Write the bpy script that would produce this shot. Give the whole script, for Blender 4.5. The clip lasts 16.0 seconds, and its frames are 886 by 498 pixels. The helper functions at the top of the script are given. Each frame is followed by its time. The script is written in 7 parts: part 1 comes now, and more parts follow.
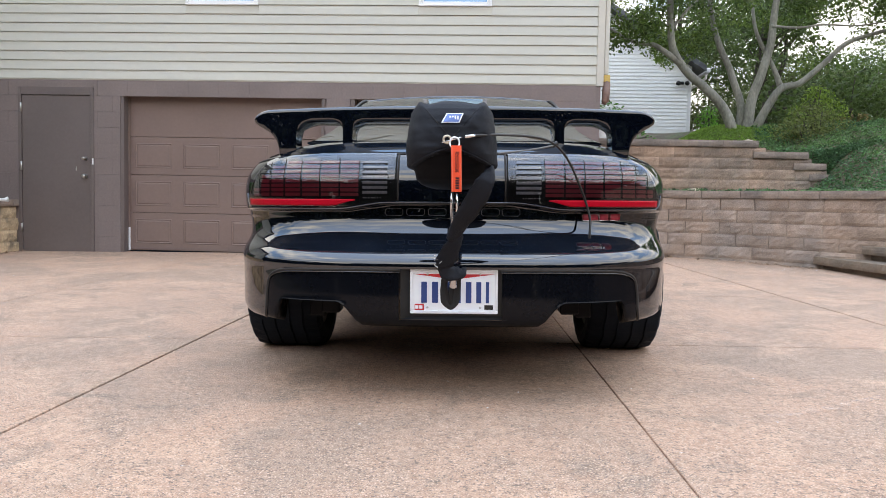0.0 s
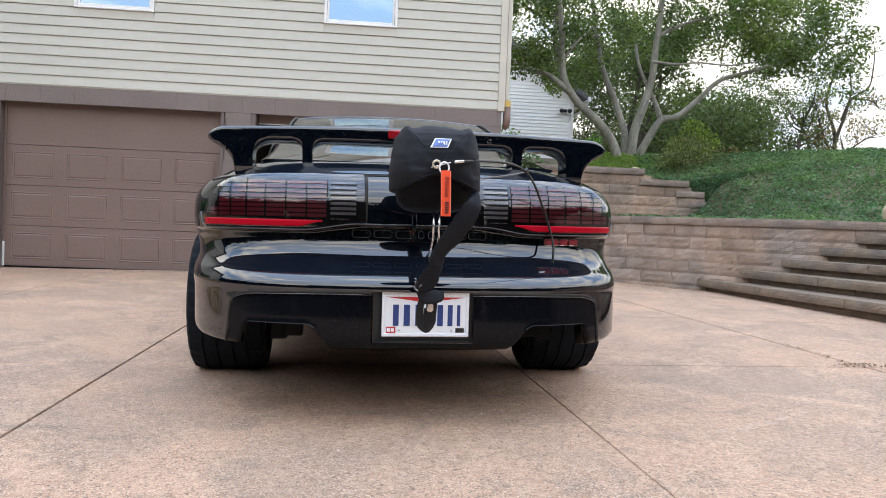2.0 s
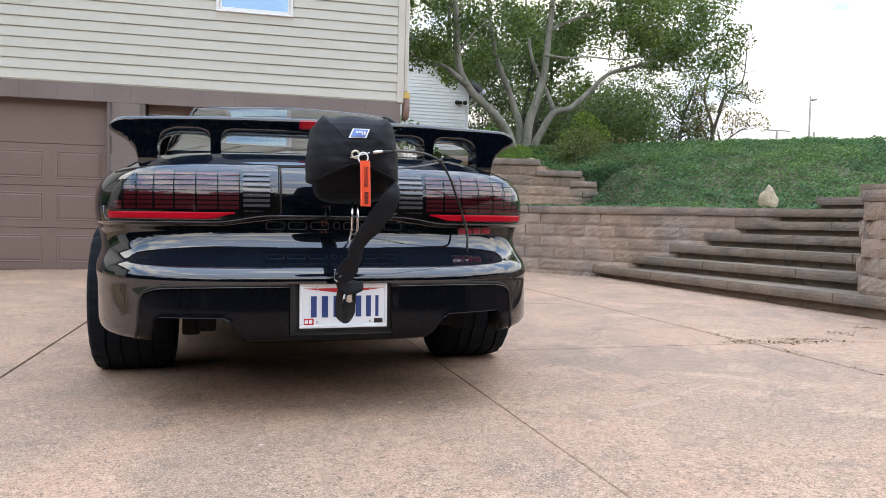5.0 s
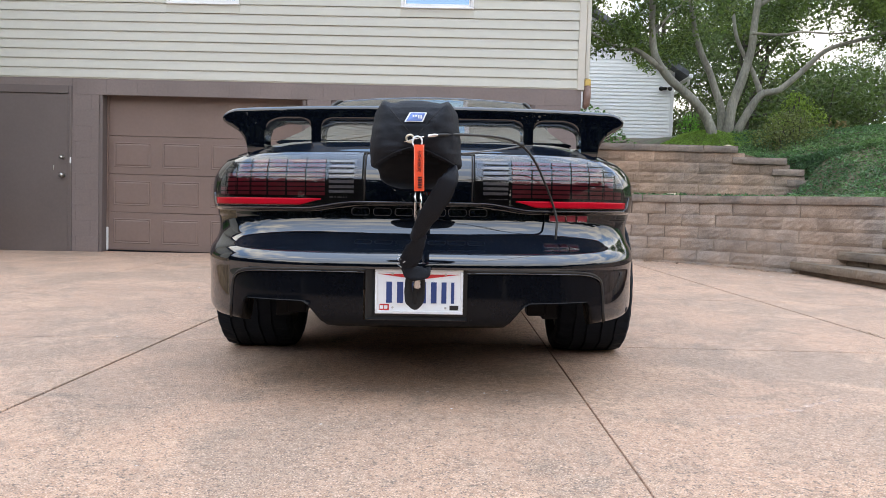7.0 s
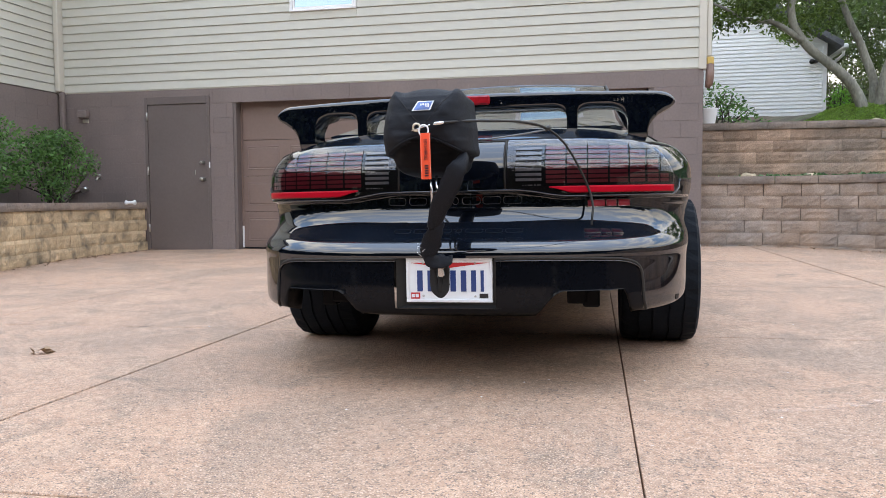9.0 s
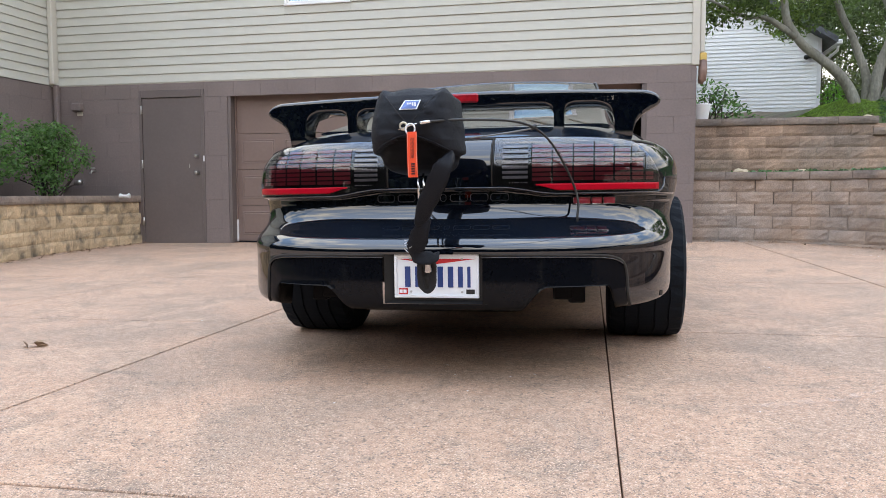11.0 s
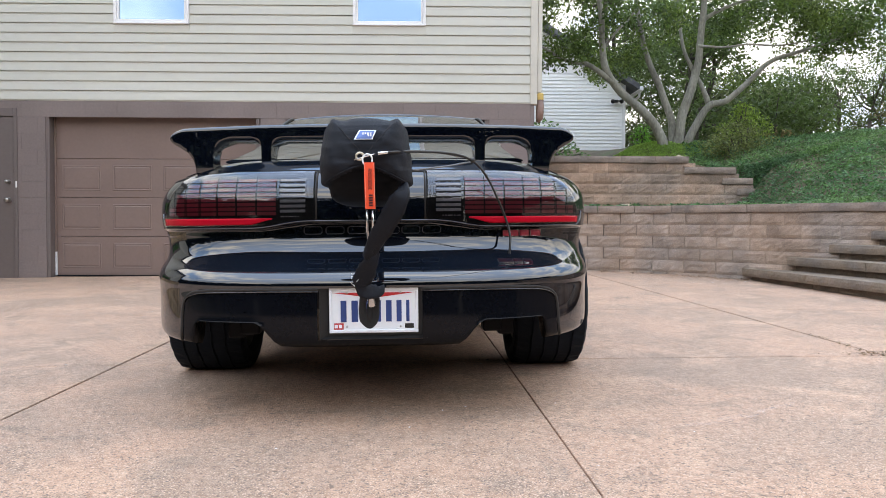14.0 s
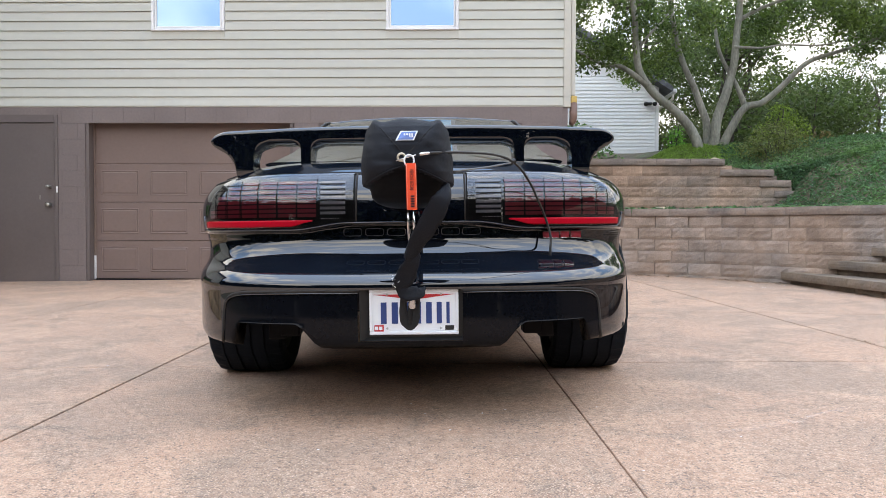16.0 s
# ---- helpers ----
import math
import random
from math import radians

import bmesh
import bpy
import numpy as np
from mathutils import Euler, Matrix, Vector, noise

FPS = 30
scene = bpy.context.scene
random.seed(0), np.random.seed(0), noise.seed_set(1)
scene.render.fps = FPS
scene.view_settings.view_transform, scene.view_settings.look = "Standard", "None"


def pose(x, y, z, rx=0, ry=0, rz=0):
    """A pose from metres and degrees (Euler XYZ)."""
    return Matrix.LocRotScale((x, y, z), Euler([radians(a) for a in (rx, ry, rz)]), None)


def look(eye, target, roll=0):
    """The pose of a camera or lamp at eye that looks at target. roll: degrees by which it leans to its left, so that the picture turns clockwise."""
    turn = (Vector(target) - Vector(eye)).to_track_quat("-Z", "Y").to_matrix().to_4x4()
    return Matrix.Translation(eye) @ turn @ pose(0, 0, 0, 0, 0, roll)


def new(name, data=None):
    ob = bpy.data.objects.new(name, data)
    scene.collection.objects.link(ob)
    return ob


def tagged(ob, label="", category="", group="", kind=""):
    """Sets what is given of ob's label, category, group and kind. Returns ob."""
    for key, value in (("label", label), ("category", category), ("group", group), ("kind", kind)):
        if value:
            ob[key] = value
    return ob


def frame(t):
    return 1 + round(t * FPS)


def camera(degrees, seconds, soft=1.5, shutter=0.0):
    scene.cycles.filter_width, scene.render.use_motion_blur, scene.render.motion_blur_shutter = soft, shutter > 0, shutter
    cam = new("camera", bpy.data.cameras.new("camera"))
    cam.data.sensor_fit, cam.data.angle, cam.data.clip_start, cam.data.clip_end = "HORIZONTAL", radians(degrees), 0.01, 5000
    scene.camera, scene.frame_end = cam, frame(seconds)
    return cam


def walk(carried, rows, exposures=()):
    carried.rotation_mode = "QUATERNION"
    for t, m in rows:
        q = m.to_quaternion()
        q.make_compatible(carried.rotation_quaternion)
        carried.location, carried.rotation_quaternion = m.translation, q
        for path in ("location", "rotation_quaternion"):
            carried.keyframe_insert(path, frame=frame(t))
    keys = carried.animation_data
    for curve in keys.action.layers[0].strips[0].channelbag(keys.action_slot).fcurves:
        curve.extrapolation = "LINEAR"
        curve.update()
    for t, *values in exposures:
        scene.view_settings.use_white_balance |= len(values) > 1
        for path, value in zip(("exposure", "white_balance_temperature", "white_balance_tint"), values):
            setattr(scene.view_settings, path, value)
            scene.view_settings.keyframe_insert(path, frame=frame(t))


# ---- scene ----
cam = camera(59.6, 16.0, soft=0.7)
PATH = [
    (0, (0.044, 0.042, 0.696), (-0.075, 2.035, 0.583), 1.2),
    (0.5, (-0.036, 0.046, 0.701), (-0.117, 2.041, 0.585), 1.0),
    (1, (-0.146, 0.053, 0.697), (-0.178, 2.05, 0.592), 0.9),
    (1.5, (-0.22, 0.055, 0.703), (-0.138, 2.052, 0.627), 1.8),
    (2, (-0.283, 0.036, 0.703), (-0.085, 2.025, 0.647), 2.3),
    (2.5, (-0.325, 0.045, 0.701), (0.017, 2.015, 0.644), 2.3),
    (3, (-0.357, 0.035, 0.702), (0.108, 1.979, 0.639), 1.7),
    (3.2, (-0.362, 0.042, 0.703), (0.14, 1.978, 0.64), 1.6),
    (5.3, (-0.353, 0.024, 0.693), (0.086, 1.974, 0.622), 1.3),
    (5.5, (-0.308, 0.028, 0.696), (0.064, 1.991, 0.623), 1.5),
    (6, (-0.174, 0.036, 0.692), (0.01, 2.026, 0.624), 1.9),
    (6.5, (-0.032, 0.042, 0.692), (0.017, 2.04, 0.617), 2.1),
    (7, (0.112, 0.053, 0.687), (0.03, 2.049, 0.583), 1.7),
    (7.5, (0.256, 0.084, 0.676), (0.019, 2.066, 0.557), 0.8),
    (8, (0.377, 0.094, 0.675), (0.006, 2.057, 0.57), -1.0),
    (8.5, (0.465, 0.117, 0.677), (0.023, 2.065, 0.573), -0.6),
    (8.7, (0.491, 0.113, 0.676), (0.035, 2.057, 0.557), -0.3),
    (10.8, (0.554, 0.086, 0.688), (0.082, 2.024, 0.546), -0.1),
    (11, (0.552, 0.075, 0.689), (0.101, 2.018, 0.545), 0.0),
    (11.5, (0.524, 0.05, 0.691), (0.194, 2.017, 0.55), -0.4),
    (12, (0.456, 0.042, 0.696), (0.328, 2.034, 0.573), -1.0),
    (12.5, (0.363, 0.047, 0.699), (0.414, 2.044, 0.595), -1.2),
    (13, (0.271, 0.041, 0.697), (0.365, 2.036, 0.6), -1.0),
    (13.5, (0.189, 0.039, 0.695), (0.25, 2.036, 0.616), -0.6),
    (14, (0.132, 0.064, 0.692), (0.153, 2.063, 0.629), 0.3),
    (14.5, (0.102, 0.067, 0.688), (0.072, 2.066, 0.623), 0.6),
    (15, (0.097, 0.073, 0.684), (0.04, 2.072, 0.623), 0.4),
    (15.5, (0.1, 0.077, 0.682), (0.048, 2.076, 0.633), 0.5),
    (16, (0.098, 0.078, 0.682), (0.041, 2.076, 0.63), 0.2),
]

EXPOSURES = [(t, stops, 8000, 11.0) for t, stops in ((0.0, 0.78), (1.5, 0.77), (3.0, 0.71), (5.5, 0.73), (7.0, 0.78), (11.0, 0.78), (16.0, 0.78))]
walk(cam, [(t, look(eye, target, roll)) for t, eye, target, roll in PATH], EXPOSURES)

# ---- light: an overcast sky with thin breaks, and a weak wide sun ----
world = bpy.data.worlds.new("overcast_sky")
scene.world = world
world.use_nodes = True
wt = world.node_tree
wt.nodes.clear()
w_out = wt.nodes.new("ShaderNodeOutputWorld")
w_bg = wt.nodes.new("ShaderNodeBackground")
w_sky = wt.nodes.new("ShaderNodeTexSky")
w_sky.sky_type = "NISHITA"
w_sky.sun_disc = False
w_sky.sun_elevation, w_sky.sun_rotation = radians(58), radians(160)
w_co = wt.nodes.new("ShaderNodeTexCoord")
w_map = wt.nodes.new("ShaderNodeMapping")
w_map.inputs["Scale"].default_value = (1.6, 1.6, 5.0)
w_noise = wt.nodes.new("ShaderNodeTexNoise")
w_noise.inputs["Scale"].default_value = 1.7
w_noise.inputs["Detail"].default_value = 7.0
w_noise.inputs["Roughness"].default_value = 0.55
w_ramp = wt.nodes.new("ShaderNodeValToRGB")
w_ramp.color_ramp.elements[0].position, w_ramp.color_ramp.elements[1].position = 0.16, 0.36
w_tint = wt.nodes.new("ShaderNodeValToRGB")
w_tint.color_ramp.elements[0].position, w_tint.color_ramp.elements[1].position = 0.300, 0.590
w_tint.color_ramp.elements[0].color = (2.3, 4.0, 7.3, 1)
w_tint.color_ramp.elements[1].color = (10.4, 10.8, 11.3, 1)
w_tint.color_ramp.elements.new(0.455).color = (7.9, 8.7, 9.8, 1)
w_mix = wt.nodes.new("ShaderNodeMix")
w_mix.data_type = "RGBA"
wt.links.new(w_co.outputs["Generated"], w_map.inputs["Vector"])
wt.links.new(w_map.outputs["Vector"], w_noise.inputs["Vector"])
wt.links.new(w_noise.outputs["Fac"], w_ramp.inputs["Fac"])
w_sep = wt.nodes.new("ShaderNodeSeparateXYZ")
wt.links.new(w_co.outputs["Generated"], w_sep.inputs["Vector"])
w_high = wt.nodes.new("ShaderNodeMath")
w_high.operation = "MULTIPLY_ADD"
w_high.inputs[1].default_value = -0.24
wt.links.new(w_sep.outputs["Z"], w_high.inputs[0])
w_side = wt.nodes.new("ShaderNodeMath")
w_side.operation = "MULTIPLY_ADD"
w_side.inputs[1].default_value = 0.055
wt.links.new(w_sep.outputs["Y"], w_side.inputs[0])
wt.links.new(w_noise.outputs["Fac"], w_side.inputs[2])
wt.links.new(w_side.outputs["Value"], w_high.inputs[2])
wt.links.new(w_high.outputs["Value"], w_tint.inputs["Fac"])
wt.links.new(w_ramp.outputs["Color"], w_mix.inputs["Factor"])
wt.links.new(w_sky.outputs["Color"], w_mix.inputs["A"])
wt.links.new(w_tint.outputs["Color"], w_mix.inputs["B"])
w_rise = wt.nodes.new("ShaderNodeMapRange")
w_rise.inputs["From Min"].default_value, w_rise.inputs["From Max"].default_value = 0.0, 1.0
w_rise.inputs["To Min"].default_value, w_rise.inputs["To Max"].default_value = 0.077, 0.276
wt.links.new(w_sep.outputs["Z"], w_rise.inputs["Value"])
wt.links.new(w_mix.outputs["Result"], w_bg.inputs["Color"])
wt.links.new(w_rise.outputs["Result"], w_bg.inputs["Strength"])
wt.links.new(w_bg.outputs["Background"], w_out.inputs["Surface"])

sun = new("sun", bpy.data.lights.new("sun", "SUN"))
sun.data.energy, sun.data.angle, sun.data.color = 0.9, radians(130), (1.0, 0.94, 0.85)
sun.matrix_world = look((3.5, -6.5, 16.5), (0, 3, 0))


# ---- materials ----
def mat(name, color, rough=0.6, metal=0.0, vary=0.12, scale=3.0, fine=60.0, bump=0.0, bump_scale=120.0, spec=0.5, coat=0.0, coat_ior=1.5, coat_rough=0.015,
        second=None, patch=(0.45, 0.6), patch_scale=1.0, island=0.0, obj=0.0, stretch=(1, 1, 1), grain=0.0, grain_scale=300.0, thin=0.0):
    """A principled material whose colour wanders at two scales, with stains towards a second colour and a fine relief."""
    m = bpy.data.materials.new(name)
    m.use_nodes = True
    nt = m.node_tree
    b = nt.nodes["Principled BSDF"]
    b.inputs["Roughness"].default_value, b.inputs["Metallic"].default_value = rough, metal
    b.inputs["Specular IOR Level"].default_value = spec
    if coat:
        b.inputs["Coat Weight"].default_value, b.inputs["Coat Roughness"].default_value, b.inputs["Coat IOR"].default_value = coat, coat_rough, coat_ior
    geo = nt.nodes.new("ShaderNodeNewGeometry")
    mp = nt.nodes.new("ShaderNodeMapping")
    mp.inputs["Scale"].default_value = stretch
    nt.links.new(geo.outputs["Position"], mp.inputs["Vector"])

    def noise_at(s, detail=4.0):
        n = nt.nodes.new("ShaderNodeTexNoise")
        n.inputs["Scale"].default_value, n.inputs["Detail"].default_value = s, detail
        nt.links.new(mp.outputs["Vector"], n.inputs["Vector"])
        return n.outputs["Fac"]

    def mix(kind, fac, a, bcol):
        x = nt.nodes.new("ShaderNodeMix")
        x.data_type, x.blend_type = "RGBA", kind
        for sock, v in (("Factor", fac), ("A", a), ("B", bcol)):
            if isinstance(v, (int, float)):
                x.inputs[sock].default_value = v
            elif isinstance(v, tuple):
                x.inputs[sock].default_value = (*v[:3], 1)
            else:
                nt.links.new(v, x.inputs[sock])
        return x.outputs["Result"]

    def ramp(src, lo, hi, c0=(0, 0, 0), c1=(1, 1, 1)):
        r = nt.nodes.new("ShaderNodeValToRGB")
        r.color_ramp.elements[0].position, r.color_ramp.elements[1].position = lo, hi
        r.color_ramp.elements[0].color, r.color_ramp.elements[1].color = (*c0, 1), (*c1, 1)
        nt.links.new(src, r.inputs["Fac"])
        return r.outputs["Color"]

    col = tuple(color)
    if second:
        col = mix("MIX", ramp(noise_at(patch_scale, 6.0), *patch), tuple(color), tuple(second))
    if vary:
        lo, hi = 1 - vary, 1 + vary
        col = mix("MULTIPLY", 1.0, col, ramp(noise_at(scale, 5.0), 0.3, 0.7, (lo,) * 3, (hi,) * 3))
        col = mix("MULTIPLY", 1.0, col, ramp(noise_at(fine, 3.0), 0.3, 0.7, (1 - vary * 0.7,) * 3, (1 + vary * 0.7,) * 3))
    if grain:
        col = mix("MULTIPLY", 1.0, col, ramp(noise_at(grain_scale, 2.0), 0.32, 0.68, (1 - grain,) * 3, (1 + grain,) * 3))
    for amount, node, sock in ((island, geo, "Random Per Island"), (obj, None, "Random")):
        if amount:
            src = node or nt.nodes.new("ShaderNodeObjectInfo")
            col = mix("MULTIPLY", 1.0, col, ramp(src.outputs[sock], 0.0, 1.0, (1 - amount,) * 3, (1 + amount,) * 3))
    if isinstance(col, tuple):
        b.inputs["Base Color"].default_value = (*col[:3], 1)
    else:
        nt.links.new(col, b.inputs["Base Color"])
    if bump:
        bp = nt.nodes.new("ShaderNodeBump")
        bp.inputs["Strength"].default_value, bp.inputs["Distance"].default_value = min(1.0, bump), 0.01
        nt.links.new(noise_at(bump_scale, 4.0), bp.inputs["Height"])
        nt.links.new(bp.outputs["Normal"], b.inputs["Normal"])
    if thin:
        tl, mx = nt.nodes.new("ShaderNodeBsdfTranslucent"), nt.nodes.new("ShaderNodeMixShader")
        mx.inputs["Fac"].default_value = thin
        if isinstance(col, tuple):
            tl.inputs["Color"].default_value = (*col[:3], 1)
        else:
            nt.links.new(mix("MULTIPLY", 1.0, col, (1.5, 1.7, 0.9)), tl.inputs["Color"])
        nt.links.new(b.outputs["BSDF"], mx.inputs[1])
        nt.links.new(tl.outputs["BSDF"], mx.inputs[2])
        nt.links.new(mx.outputs["Shader"], nt.nodes["Material Output"].inputs["Surface"])
    return m


def glass_mat(name, tint, gloss_rough=0.0, ior=1.5, gloss_tint=(1.0, 1.0, 1.0)):
    """Thin sheet glass: lets light through with a tint, and mirrors by Fresnel."""
    m = bpy.data.materials.new(name)
    m.use_nodes = True
    nt = m.node_tree
    nt.nodes.clear()
    out = nt.nodes.new("ShaderNodeOutputMaterial")
    tr, gl = nt.nodes.new("ShaderNodeBsdfTransparent"), nt.nodes.new("ShaderNodeBsdfGlossy")
    tr.inputs["Color"].default_value = (*tint, 1)
    gl.inputs["Roughness"].default_value = gloss_rough
    gl.inputs["Color"].default_value = (*gloss_tint, 1)
    fr, mx = nt.nodes.new("ShaderNodeFresnel"), nt.nodes.new("ShaderNodeMixShader")
    fr.inputs["IOR"].default_value = ior
    nt.links.new(fr.outputs["Fac"], mx.inputs["Fac"])
    nt.links.new(tr.outputs["BSDF"], mx.inputs[1])
    nt.links.new(gl.outputs["BSDF"], mx.inputs[2])
    nt.links.new(mx.outputs["Shader"], out.inputs["Surface"])
    return m


def concrete_mat(name):
    """Pinkish stained concrete: clouded tone, greyer worn patches, fine sand, dark pits and pale grains."""
    m = bpy.data.materials.new(name)
    m.use_nodes = True
    nt = m.node_tree
    b = nt.nodes["Principled BSDF"]
    b.inputs["Roughness"].default_value, b.inputs["Specular IOR Level"].default_value = 0.75, 0.35
    geo = nt.nodes.new("ShaderNodeNewGeometry")

    def field(scale, detail, lo, hi, rough=0.5, distort=0.0, shift=0.0):
        mp = nt.nodes.new("ShaderNodeMapping")
        mp.inputs["Location"].default_value = (shift, shift * 0.7, 0)
        nt.links.new(geo.outputs["Position"], mp.inputs["Vector"])
        n, r = nt.nodes.new("ShaderNodeTexNoise"), nt.nodes.new("ShaderNodeMapRange")
        n.inputs["Scale"].default_value, n.inputs["Detail"].default_value = scale, detail
        n.inputs["Roughness"].default_value, n.inputs["Distortion"].default_value = rough, distort
        r.inputs["From Min"].default_value, r.inputs["From Max"].default_value = lo, hi
        nt.links.new(mp.outputs["Vector"], n.inputs["Vector"])
        nt.links.new(n.outputs["Fac"], r.inputs["Value"])
        return r.outputs["Result"]

    def blend(kind, fac, a, c):
        x = nt.nodes.new("ShaderNodeMix")
        x.data_type, x.blend_type = "RGBA", kind
        nt.links.new(fac, x.inputs["Factor"])
        for sock, v in (("A", a), ("B", c)):
            if isinstance(v, tuple):
                x.inputs[sock].default_value = (*v, 1)
            else:
                nt.links.new(v, x.inputs[sock])
        return x.outputs["Result"]

    col = blend("MIX", field(0.9, 8.0, 0.42, 0.60, 0.62, 0.8), (0.612, 0.387, 0.268), (0.437, 0.302, 0.221))
    col = blend("MIX", field(2.4, 7.0, 0.52, 0.68, 0.62, 0.6, 11.0), col, (0.685, 0.452, 0.317))
    col = blend("MIX", field(3.4, 9.0, 0.52, 0.70, 0.72, 1.0, 23.0), col, (0.295, 0.220, 0.168))
    col = blend("MULTIPLY", field(38.0, 5.0, 0.36, 0.62, 0.6, 0.0, 5.0), col, (0.74, 0.690, 0.670))
    col = blend("MIX", field(190.0, 2.0, 0.53, 0.66, 0.5, 0.0, 31.0), col, (0.70, 0.505, 0.384))
    col = blend("MIX", field(210.0, 2.0, 0.55, 0.67, 0.5, 0.0, 47.0), col, (0.170, 0.130, 0.110))
    col = blend("MIX", field(85.0, 4.0, 0.575, 0.65, 0.6, 0.0, 71.0), col, (0.190, 0.140, 0.112))
    nt.links.new(col, b.inputs["Base Color"])
    bp = nt.nodes.new("ShaderNodeBump")
    bp.inputs["Strength"].default_value, bp.inputs["Distance"].default_value = 0.7, 0.006
    nt.links.new(field(150.0, 4.0, 0.2, 0.8), bp.inputs["Height"])
    nt.links.new(bp.outputs["Normal"], b.inputs["Normal"])
    return m


M = {}
M["concrete"] = concrete_mat("stained_concrete")
M["joint"] = mat("dark_joint", (0.022, 0.018, 0.015), 0.9)
M["ground"] = mat("lawn_earth", (0.125, 0.098, 0.062), 0.9, vary=0.3, scale=1.8, fine=25, bump=0.8, bump_scale=30, second=(0.085, 0.110, 0.045), patch=(0.50, 0.66))
M["siding"] = mat("beige_vinyl_siding", (0.535, 0.528, 0.466), 0.5, vary=0.03, scale=0.6, fine=14, bump=0.05, bump_scale=60, obj=0.015)
M["siding_white"] = mat("white_vinyl_siding", (0.84, 0.85, 0.84), 0.5, vary=0.03, scale=0.8, fine=14)
M["trim"] = mat("beige_trim", (0.57, 0.54, 0.47), 0.5, vary=0.03)
M["white"] = mat("white_paint", (0.80, 0.80, 0.80), 0.4, vary=0.03)
M["block_paint"] = mat("brown_painted_block", (0.192, 0.151, 0.141), 0.6, vary=0.10, scale=1.5, fine=40, bump=0.2, bump_scale=90, obj=0.015)
M["mortar_paint"] = mat("brown_painted_mortar", (0.168, 0.132, 0.121), 0.7, vary=0.08)
M["door_paint"] = mat("brown_painted_steel", (0.138, 0.110, 0.103), 0.5, vary=0.06, scale=1.4, fine=30)
M["garage_paint"] = mat("taupe_garage_door", (0.200, 0.138, 0.117), 0.5, vary=0.05, scale=1.2, fine=30, bump=0.05)
# near-black colour that stands for shade in the open bay and behind the panes
M["dark"] = mat("near_black_shade", (0.03, 0.03, 0.03), 0.9, vary=0.1)
M["steel"] = mat("brushed_steel", (0.55, 0.54, 0.52), 0.35, metal=1.0, vary=0.06)
M["chrome"] = mat("chrome", (0.75, 0.75, 0.75), 0.12, metal=1.0, vary=0.03)
M["wall_stone"] = mat("retaining_block", (0.37, 0.270, 0.208), 0.92, vary=0.20, scale=5, fine=70, bump=1.0, bump_scale=75,
                      second=(0.300, 0.250, 0.218), patch=(0.40, 0.66), patch_scale=1.4, obj=0.15, grain=0.16, grain_scale=120)
M["wall_stone_upper"] = mat("rusty_retaining_block", (0.40, 0.270, 0.195), 0.92, vary=0.22, scale=5, fine=70, bump=1.0, bump_scale=75,
                            second=(0.240, 0.185, 0.148), patch=(0.40, 0.64), patch_scale=1.7, obj=0.20, grain=0.16, grain_scale=120)
M["wall_cap"] = mat("retaining_cap", (0.27, 0.208, 0.170), 0.9, vary=0.2, scale=5, fine=50, bump=0.7, bump_scale=55,
                    second=(0.21, 0.172, 0.150), patch=(0.45, 0.62), patch_scale=3.0, obj=0.05)
M["yellow_stone"] = mat("ochre_block", (0.54, 0.405, 0.260), 0.9, vary=0.2, scale=6, fine=50, bump=0.9, bump_scale=45,
                        second=(0.17, 0.142, 0.108), patch=(0.50, 0.70), patch_scale=5.2, obj=0.16, grain=0.25, grain_scale=110)
# stained riser block, darkened further for the shade below the tread overhang
M["riser"] = mat("shaded_riser_block", (0.20, 0.150, 0.112), 0.92, vary=0.22, scale=5, fine=70, bump=1.0, bump_scale=75, obj=0.06)
M["tread"] = mat("weathered_concrete_tread", (0.225, 0.172, 0.128), 0.9, vary=0.2, scale=5, fine=60, bump=0.7, bump_scale=60,
                 second=(0.18, 0.150, 0.130), patch=(0.45, 0.65), patch_scale=2.4, obj=0.06)
M["joint_mortar"] = mat("packed_joint", (0.20, 0.155, 0.13), 0.95, vary=0.2, scale=6, fine=60)
M["soil"] = mat("soil", (0.11, 0.085, 0.062), 0.95, vary=0.25, scale=6, fine=40, bump=0.9, bump_scale=40)
M["rock"] = mat("tan_rock", (0.45, 0.37, 0.26), 0.9, vary=0.2, scale=8, fine=50, bump=0.8, bump_scale=35, obj=0.1)
M["bark"] = mat("grey_bark", (0.27, 0.262, 0.225), 0.9, vary=0.28, scale=5, fine=40, bump=0.9, bump_scale=35, stretch=(1, 1, 0.4))
M["bark_dark"] = mat("dark_bark", (0.07, 0.06, 0.05), 0.9, vary=0.28, scale=5, fine=40, bump=0.8, bump_scale=35)
M["leaf"] = mat("broad_leaf", (0.075, 0.118, 0.042), 0.45, vary=0.2, scale=1.6, fine=9, island=0.5, second=(0.135, 0.185, 0.058), patch_scale=0.9, thin=0.40)
M["leaf_dark"] = mat("dark_leaf", (0.075, 0.108, 0.045), 0.6, vary=0.15, scale=0.8, fine=9, island=0.4, thin=0.4)
M["leaf_shrub"] = mat("shrub_leaf", (0.095, 0.195, 0.068), 0.5, vary=0.2, scale=2.0, fine=12, island=0.5, thin=0.4)
M["wood_dark"] = mat("dark_unseen_wood", (0.017, 0.027, 0.017), 0.8, vary=0.2, scale=0.5, fine=5, island=0.4)
M["leaf_far"] = mat("far_leaf", (0.12, 0.14, 0.075), 0.7, vary=0.15, scale=0.5, fine=5, island=0.4, thin=0.4)
